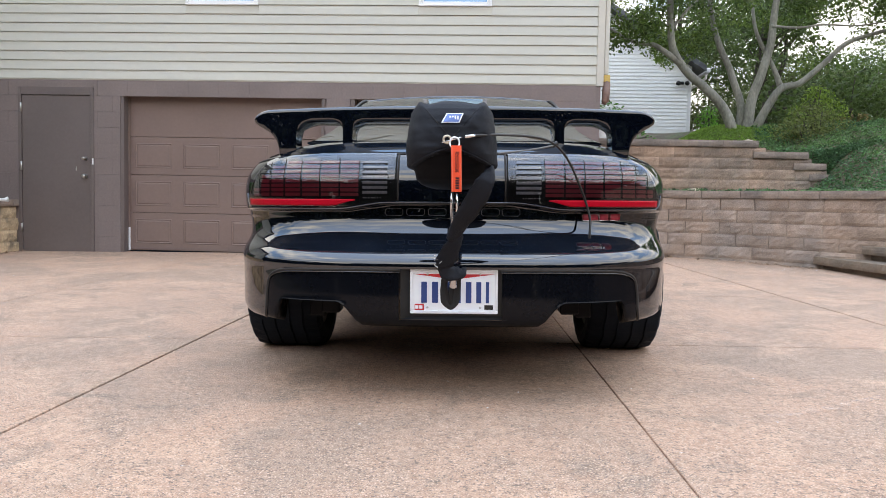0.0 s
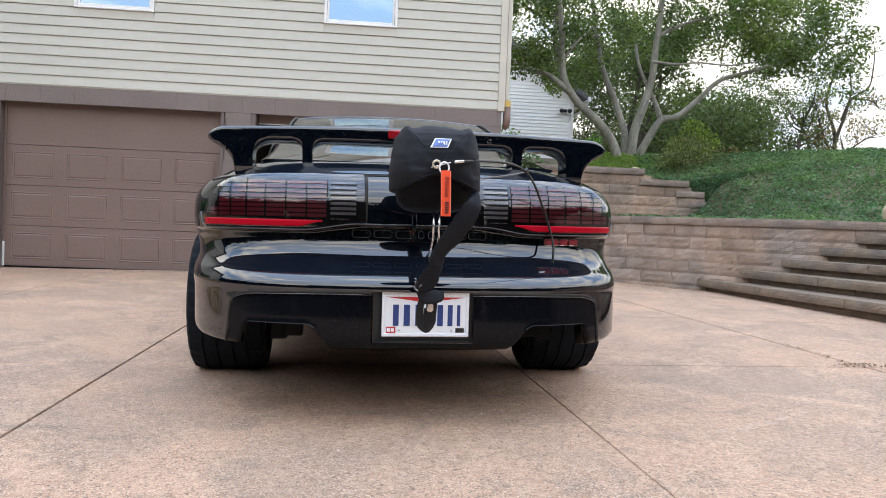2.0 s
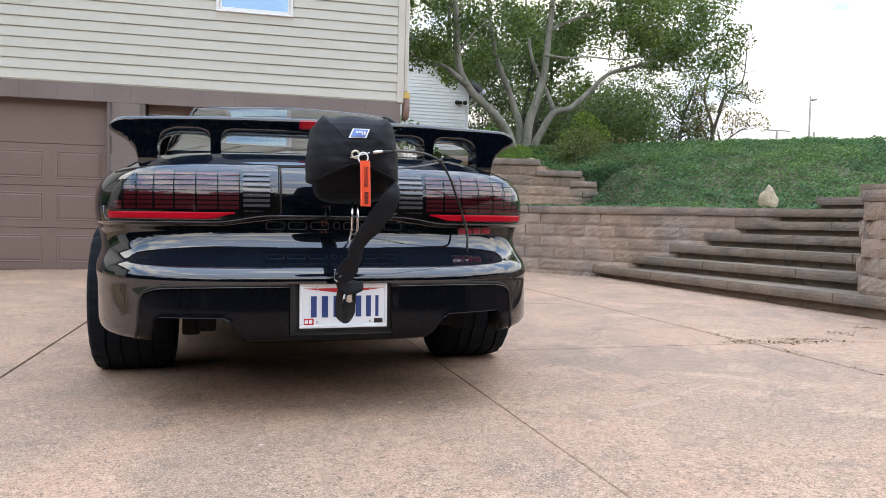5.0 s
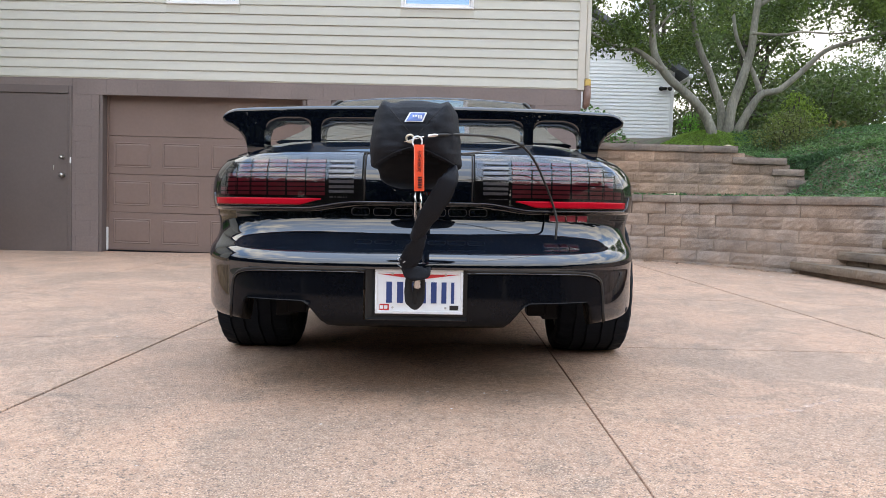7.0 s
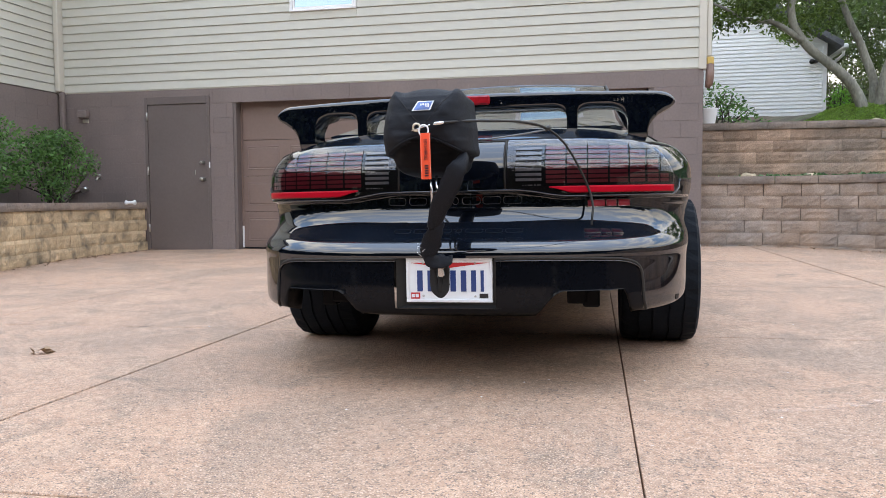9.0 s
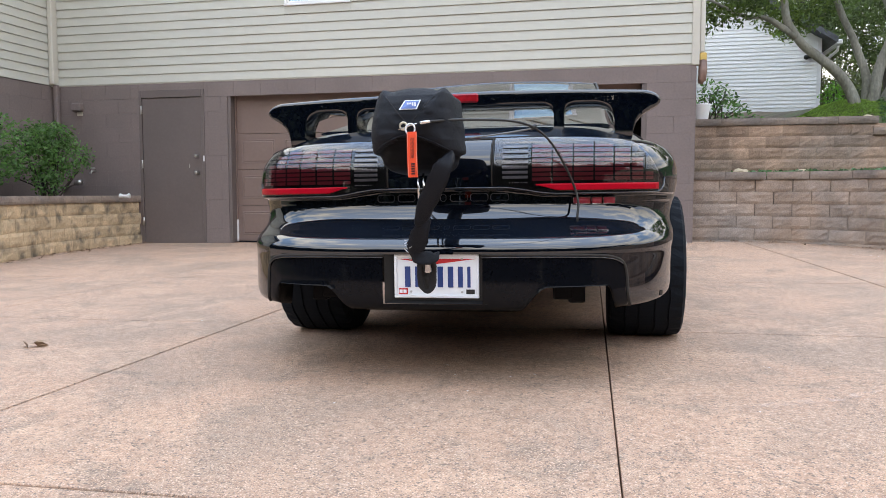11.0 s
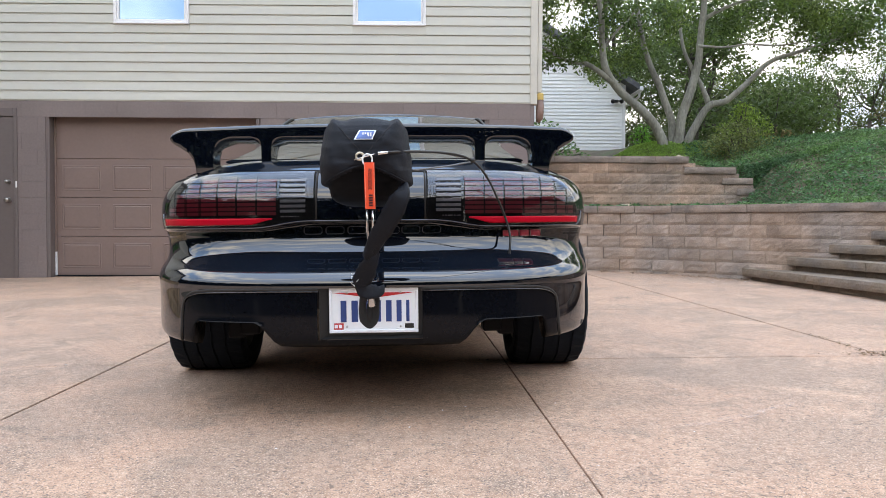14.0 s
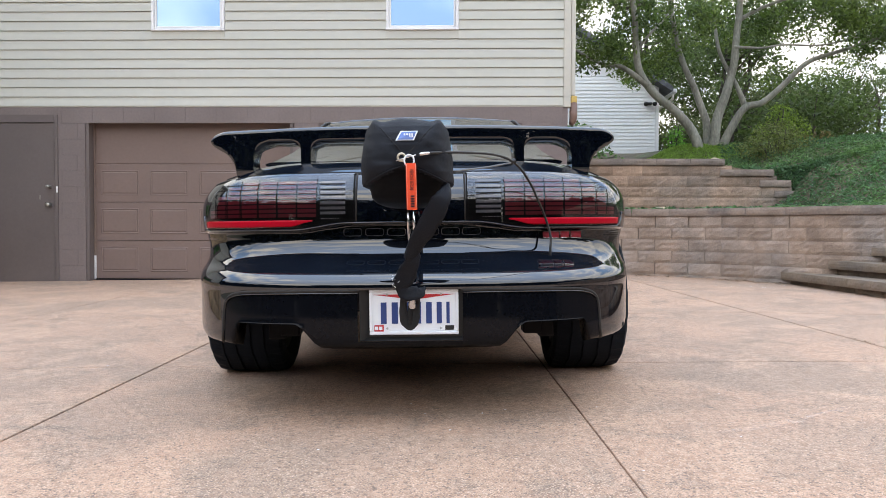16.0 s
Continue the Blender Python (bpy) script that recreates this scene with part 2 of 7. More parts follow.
M["leaf_olive"] = mat("olive_leaf", (0.150, 0.172, 0.070), 0.55, vary=0.2, scale=2.0, fine=12, island=0.5, thin=0.4)
M["leaf_yellow"] = mat("yellow_green_leaf", (0.19, 0.27, 0.062), 0.6, vary=0.15, scale=1.5, fine=9, island=0.4, thin=0.4)
M["leaf_bright"] = mat("bright_green_leaf", (0.13, 0.30, 0.06), 0.55, vary=0.15, scale=2, fine=9, island=0.4, thin=0.4)
M["leaf_rust"] = mat("rusty_leaf", (0.17, 0.135, 0.07), 0.6, vary=0.15, scale=1.5, fine=9, island=0.45, thin=0.4)
M["ivy"] = mat("ground_cover_leaf", (0.080, 0.160, 0.086), 0.55, vary=0.28, scale=2.6, fine=12, island=0.45, second=(0.120, 0.202, 0.096), patch_scale=0.8, thin=0.4)
M["grass"] = mat("lawn_blade", (0.20, 0.31, 0.075), 0.6, vary=0.2, scale=1.5, fine=9, island=0.4, thin=0.4)
M["dead_leaf"] = mat("dead_leaf", (0.24, 0.16, 0.10), 0.8, vary=0.2, island=0.4)
M["paint"] = mat("black_car_paint", (0.0013, 0.0024, 0.0054), 0.4, vary=0.0, spec=0.0, coat=1.0, coat_ior=1.87)


def sky_sheen(m, color):
    """Bluish sky sheen, broken by noise, put into the colour of faces that look up."""
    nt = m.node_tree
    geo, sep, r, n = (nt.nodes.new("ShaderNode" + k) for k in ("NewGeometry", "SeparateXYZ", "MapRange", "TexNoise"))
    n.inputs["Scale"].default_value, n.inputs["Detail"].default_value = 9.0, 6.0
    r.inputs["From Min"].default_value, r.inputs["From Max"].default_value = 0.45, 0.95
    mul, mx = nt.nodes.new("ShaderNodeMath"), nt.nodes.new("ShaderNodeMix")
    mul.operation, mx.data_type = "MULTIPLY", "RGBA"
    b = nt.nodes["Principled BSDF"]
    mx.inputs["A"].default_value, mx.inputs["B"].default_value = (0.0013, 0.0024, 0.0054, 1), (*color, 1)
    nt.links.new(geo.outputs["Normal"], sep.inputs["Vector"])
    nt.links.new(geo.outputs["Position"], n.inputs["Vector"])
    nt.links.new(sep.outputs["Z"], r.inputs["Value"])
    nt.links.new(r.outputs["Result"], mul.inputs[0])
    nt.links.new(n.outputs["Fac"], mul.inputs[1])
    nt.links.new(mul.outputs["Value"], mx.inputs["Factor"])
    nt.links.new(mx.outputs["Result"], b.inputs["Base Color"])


sky_sheen(M["paint"], (0.010, 0.016, 0.026))
M["paint_low"] = mat("dusty_black_paint", (0.0036, 0.0042, 0.0060), 0.5, vary=0.05, scale=4, fine=70, spec=0.0, coat=0.40, coat_ior=1.45, coat_rough=0.07)
M["trim_black"] = mat("black_plastic", (0.010, 0.010, 0.010), 0.45, vary=0.05)
M["rubber"] = mat("tyre_rubber", (0.0068, 0.0098, 0.0145), 0.75, vary=0.15, scale=8, fine=60, bump=0.2, spec=0.15)
M["lamp_black"] = mat("lamp_black", (0.004, 0.004, 0.005), 0.5, vary=0.0, spec=0.1)
M["lens_red"] = mat("dark_red_lens", (0.17, 0.006, 0.018), 0.3, vary=0.15, scale=6, fine=50)
M["lens_bright"] = mat("bright_red_reflector", (0.40, 0.002, 0.014), 0.35, vary=0.06, scale=8, fine=80, spec=0.12)
M["brake_red"] = mat("dark_red_brake_lens", (0.30, 0.008, 0.015), 0.15, vary=0.25, scale=14, fine=60)
M["lens_clear"] = mat("clear_ribbed_lens", (0.30, 0.31, 0.33), 0.2, vary=0.2, scale=8, fine=60)
M["fabric"] = mat("black_nylon_fabric", (0.0082, 0.0098, 0.0142), 0.62, vary=0.15, scale=7, fine=200, bump=0.35, bump_scale=420, spec=0.2)
# bag cloth under the flap: shinier, and its shade put into a deeper black
M["vinyl"] = mat("flap_shade_black", (0.0035, 0.0040, 0.0055), 0.45, vary=0.1, scale=9, fine=90, spec=0.08)
M["webbing"] = mat("black_webbing", (0.014, 0.014, 0.015), 0.9, vary=0.2, scale=10, fine=180, bump=0.5, bump_scale=300)
M["tag_red"] = mat("orange_red_fabric", (0.85, 0.075, 0.02), 0.7, vary=0.05, fine=150, bump=0.2, bump_scale=300)
M["thread"] = mat("pale_thread", (0.75, 0.35, 0.25), 0.8, vary=0.1)
M["ink"] = mat("dark_ink", (0.05, 0.01, 0.01), 0.8, vary=0.0)
M["plate_white"] = mat("plate_white", (0.82, 0.85, 0.88), 0.35, vary=0.02)
M["plate_blue"] = mat("plate_blue", (0.018, 0.05, 0.19), 0.4, vary=0.02)
M["plate_red"] = mat("plate_red", (0.55, 0.025, 0.03), 0.4, vary=0.03)
M["patch_blue"] = mat("blue_patch", (0.13, 0.22, 0.50), 0.8, vary=0.15, fine=200)
M["ring"] = mat("pale_metal_ring", (0.60, 0.53, 0.42), 0.4, metal=0.8, vary=0.1)
M["badge_red"] = mat("badge_red", (0.32, 0.015, 0.035), 0.3, vary=0.03)
M["letter"] = mat("dark_embossing", (0.10, 0.105, 0.115), 0.3, metal=0.9, vary=0.0)
M["cable_grey"] = mat("grey_cable", (0.16, 0.16, 0.16), 0.45, metal=0.5)
M["copper"] = mat("brown_downspout", (0.20, 0.12, 0.095), 0.5, vary=0.08)
M["yellow"] = mat("yellow_fitting", (0.62, 0.42, 0.12), 0.5, vary=0.08)
M["shingle"] = mat("grey_shingle", (0.12, 0.125, 0.135), 0.9, vary=0.2, scale=6, fine=40, bump=0.5)
M["pole"] = mat("weathered_pole", (0.30, 0.28, 0.26), 0.9)
# blue of the mirrored sky is put into the pane's gloss colour
M["window_glass"] = glass_mat("window_glass", (0.25, 0.28, 0.30), 0.0, 9.0, (0.50, 0.72, 0.90))
M["car_glass"] = glass_mat("car_glass", (0.45, 0.49, 0.46), 0.0, 1.75, (0.8, 0.8, 0.8))
M["lamp_cover"] = glass_mat("smoked_lamp_cover", (0.80, 0.76, 0.79), 0.006, 1.95, (0.86, 0.88, 0.92))


# ---- mesh helpers ----
def obj(name, verts, faces, material, parent=None, label="", smooth=False):
    me = bpy.data.meshes.new(name)
    me.from_pydata([tuple(v) for v in verts], [], faces)
    me.update()
    ob = new(name, me)
    for m in material if isinstance(material, (list, tuple)) else (material,):
        me.materials.append(m)
    if smooth:
        me.polygons.foreach_set("use_smooth", [True] * len(me.polygons))
    if parent:
        ob.parent = parent
    if label:
        ob["label"] = label
    return ob


def part(name, bm, material, parent=None, label="", smooth=False):
    me = bpy.data.meshes.new(name)
    bm.to_mesh(me)
    bm.free()
    ob = new(name, me)
    me.materials.append(material)
    if smooth:
        me.polygons.foreach_set("use_smooth", [True] * len(me.polygons))
    if parent:
        ob.parent = parent
    if label:
        ob["label"] = label
    return ob


def empty(name, m=None):
    ob = new(name)
    ob.empty_display_size = 0.1
    if m:
        ob.matrix_world = m
    return ob


def bm_box(lo, hi, bevel=0.0, seg=1, bm=None):
    bm = bm or bmesh.new()
    made = bmesh.ops.create_cube(bm, size=1.0)["verts"]
    for v in made:
        v.co = Vector([lo[i] if v.co[i] < 0 else hi[i] for i in range(3)])
    if bevel:
        edges = {e for v in made for e in v.link_edges}
        bmesh.ops.bevel(bm, geom=list(edges), offset=bevel, segments=seg, affect="EDGES")
    return bm


def box(name, lo, hi, material, parent=None, bevel=0.0, label="", seg=1):
    return part(name, bm_box(lo, hi, bevel, seg), material, parent, label)


def tube_data(points, radii, sides=10, caps=True, base=0):
    """Rings along a line of points."""
    pts = [Vector(p) for p in points]
    verts, faces = [], []
    up = Vector((0.3, 0.2, 1)).normalized()
    for i, p in enumerate(pts):
        d = (pts[min(i + 1, len(pts) - 1)] - pts[max(i - 1, 0)]).normalized()
        side = d.cross(up)
        if side.length < 0.05:
            side = d.cross(Vector((1, 0, 0)))
        side.normalize()
        top = side.cross(d)
        r = radii[i] if isinstance(radii, (list, tuple)) else radii
        for k in range(sides):
            a = 2 * math.pi * k / sides
            verts.append(p + r * (math.cos(a) * side + math.sin(a) * top))
    for i in range(len(pts) - 1):
        for k in range(sides):
            a, b = base + i * sides + k, base + i * sides + (k + 1) % sides
            faces.append((a, b, b + sides, a + sides))
    if caps:
        faces.append(tuple(base + k for k in reversed(range(sides))))
        faces.append(tuple(base + (len(pts) - 1) * sides + k for k in range(sides)))
    return verts, faces


def tube(name, points, radii, material, parent=None, label="", sides=10):
    v, f = tube_data(points, radii, sides)
    return obj(name, v, f, material, parent, label, smooth=True)


def smooth_line(points, n):
    """A Catmull-Rom line through points."""
    p = [Vector(q) for q in points]
    p = [2 * p[0] - p[1]] + p + [2 * p[-1] - p[-2]]
    out = []
    for i in range(1, len(p) - 2):
        for k in range(n):
            t = k / n
            out.append(0.5 * (2 * p[i] + (p[i + 1] - p[i - 1]) * t + (2 * p[i - 1] - 5 * p[i] + 4 * p[i + 1] - p[i + 2]) * t * t
                              + (3 * p[i] - p[i - 1] - 3 * p[i + 1] + p[i + 2]) * t ** 3))
    out.append(p[-2])
    return out


def leaves(name, centres, size, material, parent=None, label="", flat=0.0, seed=1, aspect=2.0):
    """Many small folded leaves, each an island of two triangles about its own fold."""
    rng = np.random.default_rng(seed)
    c = np.asarray(centres, float)
    n = len(c)
    d = rng.normal(size=(n, 3))
    d[:, 2] *= 1 - flat
    d /= np.linalg.norm(d, axis=1)[:, None]
    e = rng.normal(size=(n, 3))
    e[:, 2] *= 1 - flat
    e -= (e * d).sum(1)[:, None] * d
    e /= np.linalg.norm(e, axis=1)[:, None]
    s = size * rng.uniform(0.6, 1.3, n)[:, None]
    lift = np.cross(d, e) * s * 0.18
    quad = np.stack([c - d * s, c + e * s / aspect + lift, c + d * s, c - e * s / aspect + lift], 1).reshape(-1, 3)
    idx = np.arange(n)[:, None] * 4
    tri = np.concatenate([idx + [0, 1, 2], idx + [0, 2, 3]], 1).reshape(-1, 3)
    me = bpy.data.meshes.new(name)
    me.vertices.add(len(quad))
    me.vertices.foreach_set("co", quad.ravel())
    me.loops.add(tri.size)
    me.loops.foreach_set("vertex_index", tri.ravel().astype(np.int32))
    me.polygons.add(len(tri))
    me.polygons.foreach_set("loop_start", np.arange(0, tri.size, 3, dtype=np.int32))
    me.polygons.foreach_set("loop_total", np.full(len(tri), 3, dtype=np.int32))
    me.update(calc_edges=True)
    me.validate()
    ob = new(name, me)
    me.materials.append(material)
    if parent:
        ob.parent = parent
    if label:
        ob["label"] = label
    return ob


def ball_cloud(blobs, per, seed, shell=0.55):
    """Points in the outer shells of blobs (x, y, z, radius)."""
    rng = np.random.default_rng(seed)
    out = []
    for x, y, z, r in blobs:
        k = max(8, int(per * r * r))
        d = rng.normal(size=(k, 3))
        d /= np.linalg.norm(d, axis=1)[:, None]
        rad = r * rng.uniform(shell, 1.0, k) ** 0.8
        p = d * rad[:, None] * [1, 1, 0.75]
        out.append(p + [x, y, z])
    return np.concatenate(out)


# ---- lie of the land ----
def gz(x, y):
    """The paved yard: a slight fall towards the viewer and to one side."""
    x, y = max(-12.0, min(5.0, x)), max(-14.0, min(10.2, y))
    return 0.015 * min(x, 2.0) - 0.013 * max(x - 2.0, 0.0) + 0.008 * (y - 1.2)


LOW_WALL = [(1.30, 10.06), (2.2, 10.10), (2.9, 9.80), (3.4, 9.35), (3.75, 8.97), (4.05, 8.55), (4.36, 8.22), (4.66, 7.97), (4.96, 7.80), (5.4, 7.50),
            (5.9, 7.20), (6.4, 6.95), (6.9, 6.75)]
NEAR_WALL = [(6.75, 6.68), (5.45, 6.04), (4.60, 5.58), (4.31, 5.31), (4.29, 4.96), (4.5, 3.8), (4.85, 2.2), (5.6, 0.0), (6.8, -2.5)]
UPPER_Y = 10.9
EDGE = LOW_WALL + NEAR_WALL


def wall_side(x, y):
    """Distance behind the faces of the retaining walls; negative on the yard's side."""
    best, side = 1e9, 1
    for (ax, ay), (bx, by) in zip(EDGE, EDGE[1:]):
        dx, dy = bx - ax, by - ay
        t = max(0.0, min(1.0, ((x - ax) * dx + (y - ay) * dy) / (dx * dx + dy * dy)))
        px, py = x - ax - t * dx, y - ay - t * dy
        d = math.hypot(px, py)
        if d < best - 1e-9:
            best, side = d, 1 if dx * py - dy * px > 0 else -1
    return best * side


def ease(a, b, v):
    t = max(0.0, min(1.0, (v - a) / (b - a)))
    return t * t * (3 - 2 * t)


def hill(x, y, d):
    """Ground height behind the retaining walls."""
    crest = 2.16 + 0.010 * max(0.0, y - 13) * 1.0 + 0.06 * math.sin(x * 0.7) * ease(3, 6, d)
    slope = 0.90 + (crest - 0.90) * ease(0.1, 4.6, d) ** 0.85
    if x < 5.6:
        near = 0.24 + 0.31 * ease(3.1, 4.1, x)
        top = 1.60 + near * ease(UPPER_Y + 0.8, 13.5, y) + (1.11 - near) * (max(0.0, min(y, 20.5) - 13.4) / 7.1) ** 1.3
        level = 0.90 if y < UPPER_Y + 0.16 else top
        k = ease(3.6, 4.85, x) if y > UPPER_Y + 0.16 else ease(4.2, 5.0, x)
        slope = level * (1 - k) + slope * k
    return slope


def land(x, y):
    if x > 1.32 and y > -2.5 and (y > 10.0 or x > 1.32):
        d = wall_side(x, y)
        if d > 0.16:
            return hill(x, y, d)
    if y > 10.3 and x <= 1.32:
        return -0.15
    return gz(x, y) - 0.12


def spaced(fine_lo, fine_hi, step, far):
    mid = list(np.arange(fine_lo, fine_hi + 1e-6, step))
    lo, hi, g = [], [], step
    a, b = fine_lo, fine_hi
    while a > -far or b < far:
        g *= 1.45
        a, b = a - g, b + g
        lo.insert(0, a)
        hi.append(b)
    return lo + mid + hi


gx, gy = spaced(0.9, 9.0, 0.12, 1500), spaced(2.0, 15.0, 0.12, 1500)
g_verts = [(x, y, land(x, y)) for y in gy for x in gx]
nx = len(gx)
g_faces = [(j * nx + i, j * nx + i + 1, (j + 1) * nx + i + 1, (j + 1) * nx + i) for j in range(len(gy) - 1) for i in range(nx - 1)]
tagged(obj("ground", g_verts, g_faces, M["ground"], smooth=False), "grassy earth ground rising into a planted bank behind the yard", "ground", kind="structure")


# ---- house ----
WY = 9.868      # face of the siding
CX = 1.40       # outer corner
LX = -7.50      # inner corner with the side wing
SILL = 2.235    # foot of the siding
COURSE = 0.120


def plank_mesh(length):
    """One lapped course of vinyl siding, running along x from 0, its face towards -y."""
    h = COURSE
    prof = [(0.002, 0.0), (-0.015, -0.001), (-0.017, 0.002), (-0.017, 0.007), (-0.0095, h * 0.6), (-0.002, h - 0.004), (0.004, h)]
    v = [(x, y, z) for x in (0.0, length) for y, z in prof]
    n = len(prof)
    f = [(i, i + 1, n + i + 1, n + i) for i in range(n - 1)] + [tuple(range(n - 1, -1, -1)), tuple(range(n, 2 * n))]
    me = bpy.data.meshes.new("plank")
    me.from_pydata(v, [], [tuple(reversed(q)) for q in f])
    me.update()
    return me


def mesh_ob(name, me, material, m, parent=None):
    ob = new(name, me)
    if not me.materials:
        me.materials.append(material)
    ob.matrix_basis = m
    if parent:
        ob.parent = parent
    return ob


WINDOWS = [(-3.89, -2.974), (-0.90, -0.006)]
WIN_Z = (3.205, 4.41)
GARAGE = [(-4.77, -2.09), (-1.765, 0.815)]
GD_TOP = 2.09
DOOR = (-6.14, -5.12, 2.125)

wall_front = empty("wall_front")
tagged(wall_front, "beige vinyl siding over brown painted concrete block, garage front", "wall", kind="structure")
# solid wall behind the facings, with openings
wb = bmesh.new()
T0, T1 = WY + 0.035, WY + 0.22
cuts = [(LX, DOOR[0]), (DOOR[1], GARAGE[0][0]), (GARAGE[0][1], GARAGE[1][0]), (GARAGE[1][1], CX - 0.02)]
for a, b in cuts:
    bm_box((a, T0, -0.2), (b, T1, SILL), bm=wb)
bm_box((DOOR[0], T0, DOOR[2]), (DOOR[1], T1, SILL), bm=wb)
for a, b in GARAGE:
    bm_box((a, T0, GD_TOP), (b, T1, SILL), bm=wb)
xs = [LX, WINDOWS[0][0], WINDOWS[0][1], WINDOWS[1][0], WINDOWS[1][1], CX - 0.02]
for i in (0, 2, 4):
    bm_box((xs[i], T0, SILL), (xs[i + 1], T1, 5.3), bm=wb)
for a, b in WINDOWS:
    bm_box((a, T0, SILL), (b, T1, WIN_Z[0]), bm=wb)
    bm_box((a, T0, WIN_Z[1]), (b, T1, 5.3), bm=wb)
part("wall_core", wb, M["mortar_paint"], wall_front)

wall_side_wing = empty("wall_wing")
tagged(wall_side_wing, "side wing wall, beige siding over brown painted block", "wall", kind="structure")
part("wall_core", bm_box((LX - 0.25, 6.4, -0.3), (LX - 0.03, WY + 0.22, 5.3)), M["mortar_paint"], wall_side_wing)

# the rest of the house closes it behind
house_shell = bmesh.new()
bm_box((CX - 0.24, T1, -0.2), (CX - 0.02, 19.0, 5.3), bm=house_shell)
bm_box((LX - 9.0, 18.8, -0.2), (CX - 0.02, 19.0, 5.3), bm=house_shell)
bm_box((LX - 9.0, 6.4, -0.2), (LX - 8.8, 19.0, 5.3), bm=house_shell)
bm_box((LX - 9.0, 6.2, -0.3), (LX - 0.03, 6.4, 5.3), bm=house_shell)
tagged(part("wall_back", house_shell, M["siding"]), "plain outer walls of the house", "wall", kind="structure")
roof = bmesh.new()
rv = [roof.verts.new(c) for c in ((LX - 9.3, 9.4, 5.25), (CX + 0.4, 9.4, 5.25), (CX + 0.4, 14.4, 7.4), (LX - 9.3, 14.4, 7.4), (LX - 9.3, 19.5, 5.25), (CX + 0.4, 19.5, 5.25))]
for q in ((0, 1, 2, 3), (3, 2, 5, 4), (0, 4, 5, 1), (1, 5, 2), (0, 3, 4)):
    roof.faces.new([rv[i] for i in q])
tagged(part("roof", roof, M["shingle"]), "grey shingled gable roof of the house", "roof", kind="structure")
tagged(box("roof_wing", (LX - 9.2, 5.9, 5.3), (LX + 0.35, 9.4, 5.5), M["shingle"]), "low roof over the side wing", "roof", kind="structure")
tagged(box("garage_ceiling", (LX, T1, 2.36), (CX - 0.24, 17.0, 2.46), M["dark"]), "garage ceiling coloured near-black for the shade inside", "ceiling", kind="structure")
tagged(box("garage_back_wall", (LX, 15.0, -0.2), (CX - 0.24, 15.1, 2.36), M["dark"]), "back wall of the garage coloured near-black for the shade inside", "wall", kind="structure")
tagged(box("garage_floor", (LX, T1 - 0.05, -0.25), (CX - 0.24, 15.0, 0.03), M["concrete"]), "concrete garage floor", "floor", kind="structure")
tagged(box("garage_divider", (-1.99, T1, -0.2), (-1.91, 15.0, 2.36), M["dark"]), "partition between the garage bays coloured near-black for the shade inside", "wall", kind="structure")

# siding courses, butting against the windows
full = plank_mesh(CX - 0.075 - LX - 0.06)
bits = [plank_mesh(w) for w in (WINDOWS[0][0] - 0.014 - LX - 0.06, WINDOWS[1][0] - WINDOWS[0][1] - 0.028, CX - 0.075 - WINDOWS[1][1] - 0.014)]
starts = (LX + 0.06, WINDOWS[0][1] + 0.014, WINDOWS[1][1] + 0.014)
wing_plank = plank_mesh(WY - 0.046 - 6.42)
for k in range(25):
    z = SILL + k * COURSE
    if z + COURSE <= WIN_Z[0] - 0.022 or z >= WIN_Z[1]:
        mesh_ob("plank", full, M["siding"], pose(LX + 0.06, WY + 0.02, z), wall_front)
    else:
        for me, x in zip(bits, starts):
            mesh_ob("plank", me, M["siding"], pose(x, WY + 0.02, z), wall_front)
    mesh_ob("plank", wing_plank, M["siding"], pose(LX - 0.018, 6.42, z, 0, 0, 90), wall_side_wing)
for x0, x1 in WINDOWS:
    low = SILL + math.floor((WIN_Z[0] - 0.022 - SILL) / COURSE) * COURSE
    box("plank_cut", (x0 - 0.0135, WY + 0.003, low + 0.002), (x1 + 0.0135, WY + 0.030, WIN_Z[0] - 0.0225), M["siding"], wall_front, 0.002)
box("starter_strip", (LX + 0.06, WY + 0.012, SILL - 0.012), (CX - 0.07, WY + 0.034, SILL - 0.001), M["trim"], wall_front)
corner = empty("corner_trim")
tagged(corner, "beige vinyl corner post of the siding", "trim", kind="structure")
box("post_face", (CX - 0.075, WY - 0.012, SILL - 0.02), (CX + 0.012, WY + 0.034, 5.25), M["trim"], corner, 0.004)
box("post_return", (CX - 0.018, WY + 0.0345, SILL - 0.02), (CX + 0.012, WY + 0.10, 5.25), M["trim"], corner, 0.003)
inner = empty("corner_trim_inner")
tagged(inner, "beige inside corner post of the siding", "trim", kind="structure")
box("post_face", (LX - 0.03, WY - 0.045, SILL - 0.02), (LX + 0.058, WY + 0.033, 5.25), M["trim"], inner, 0.004)


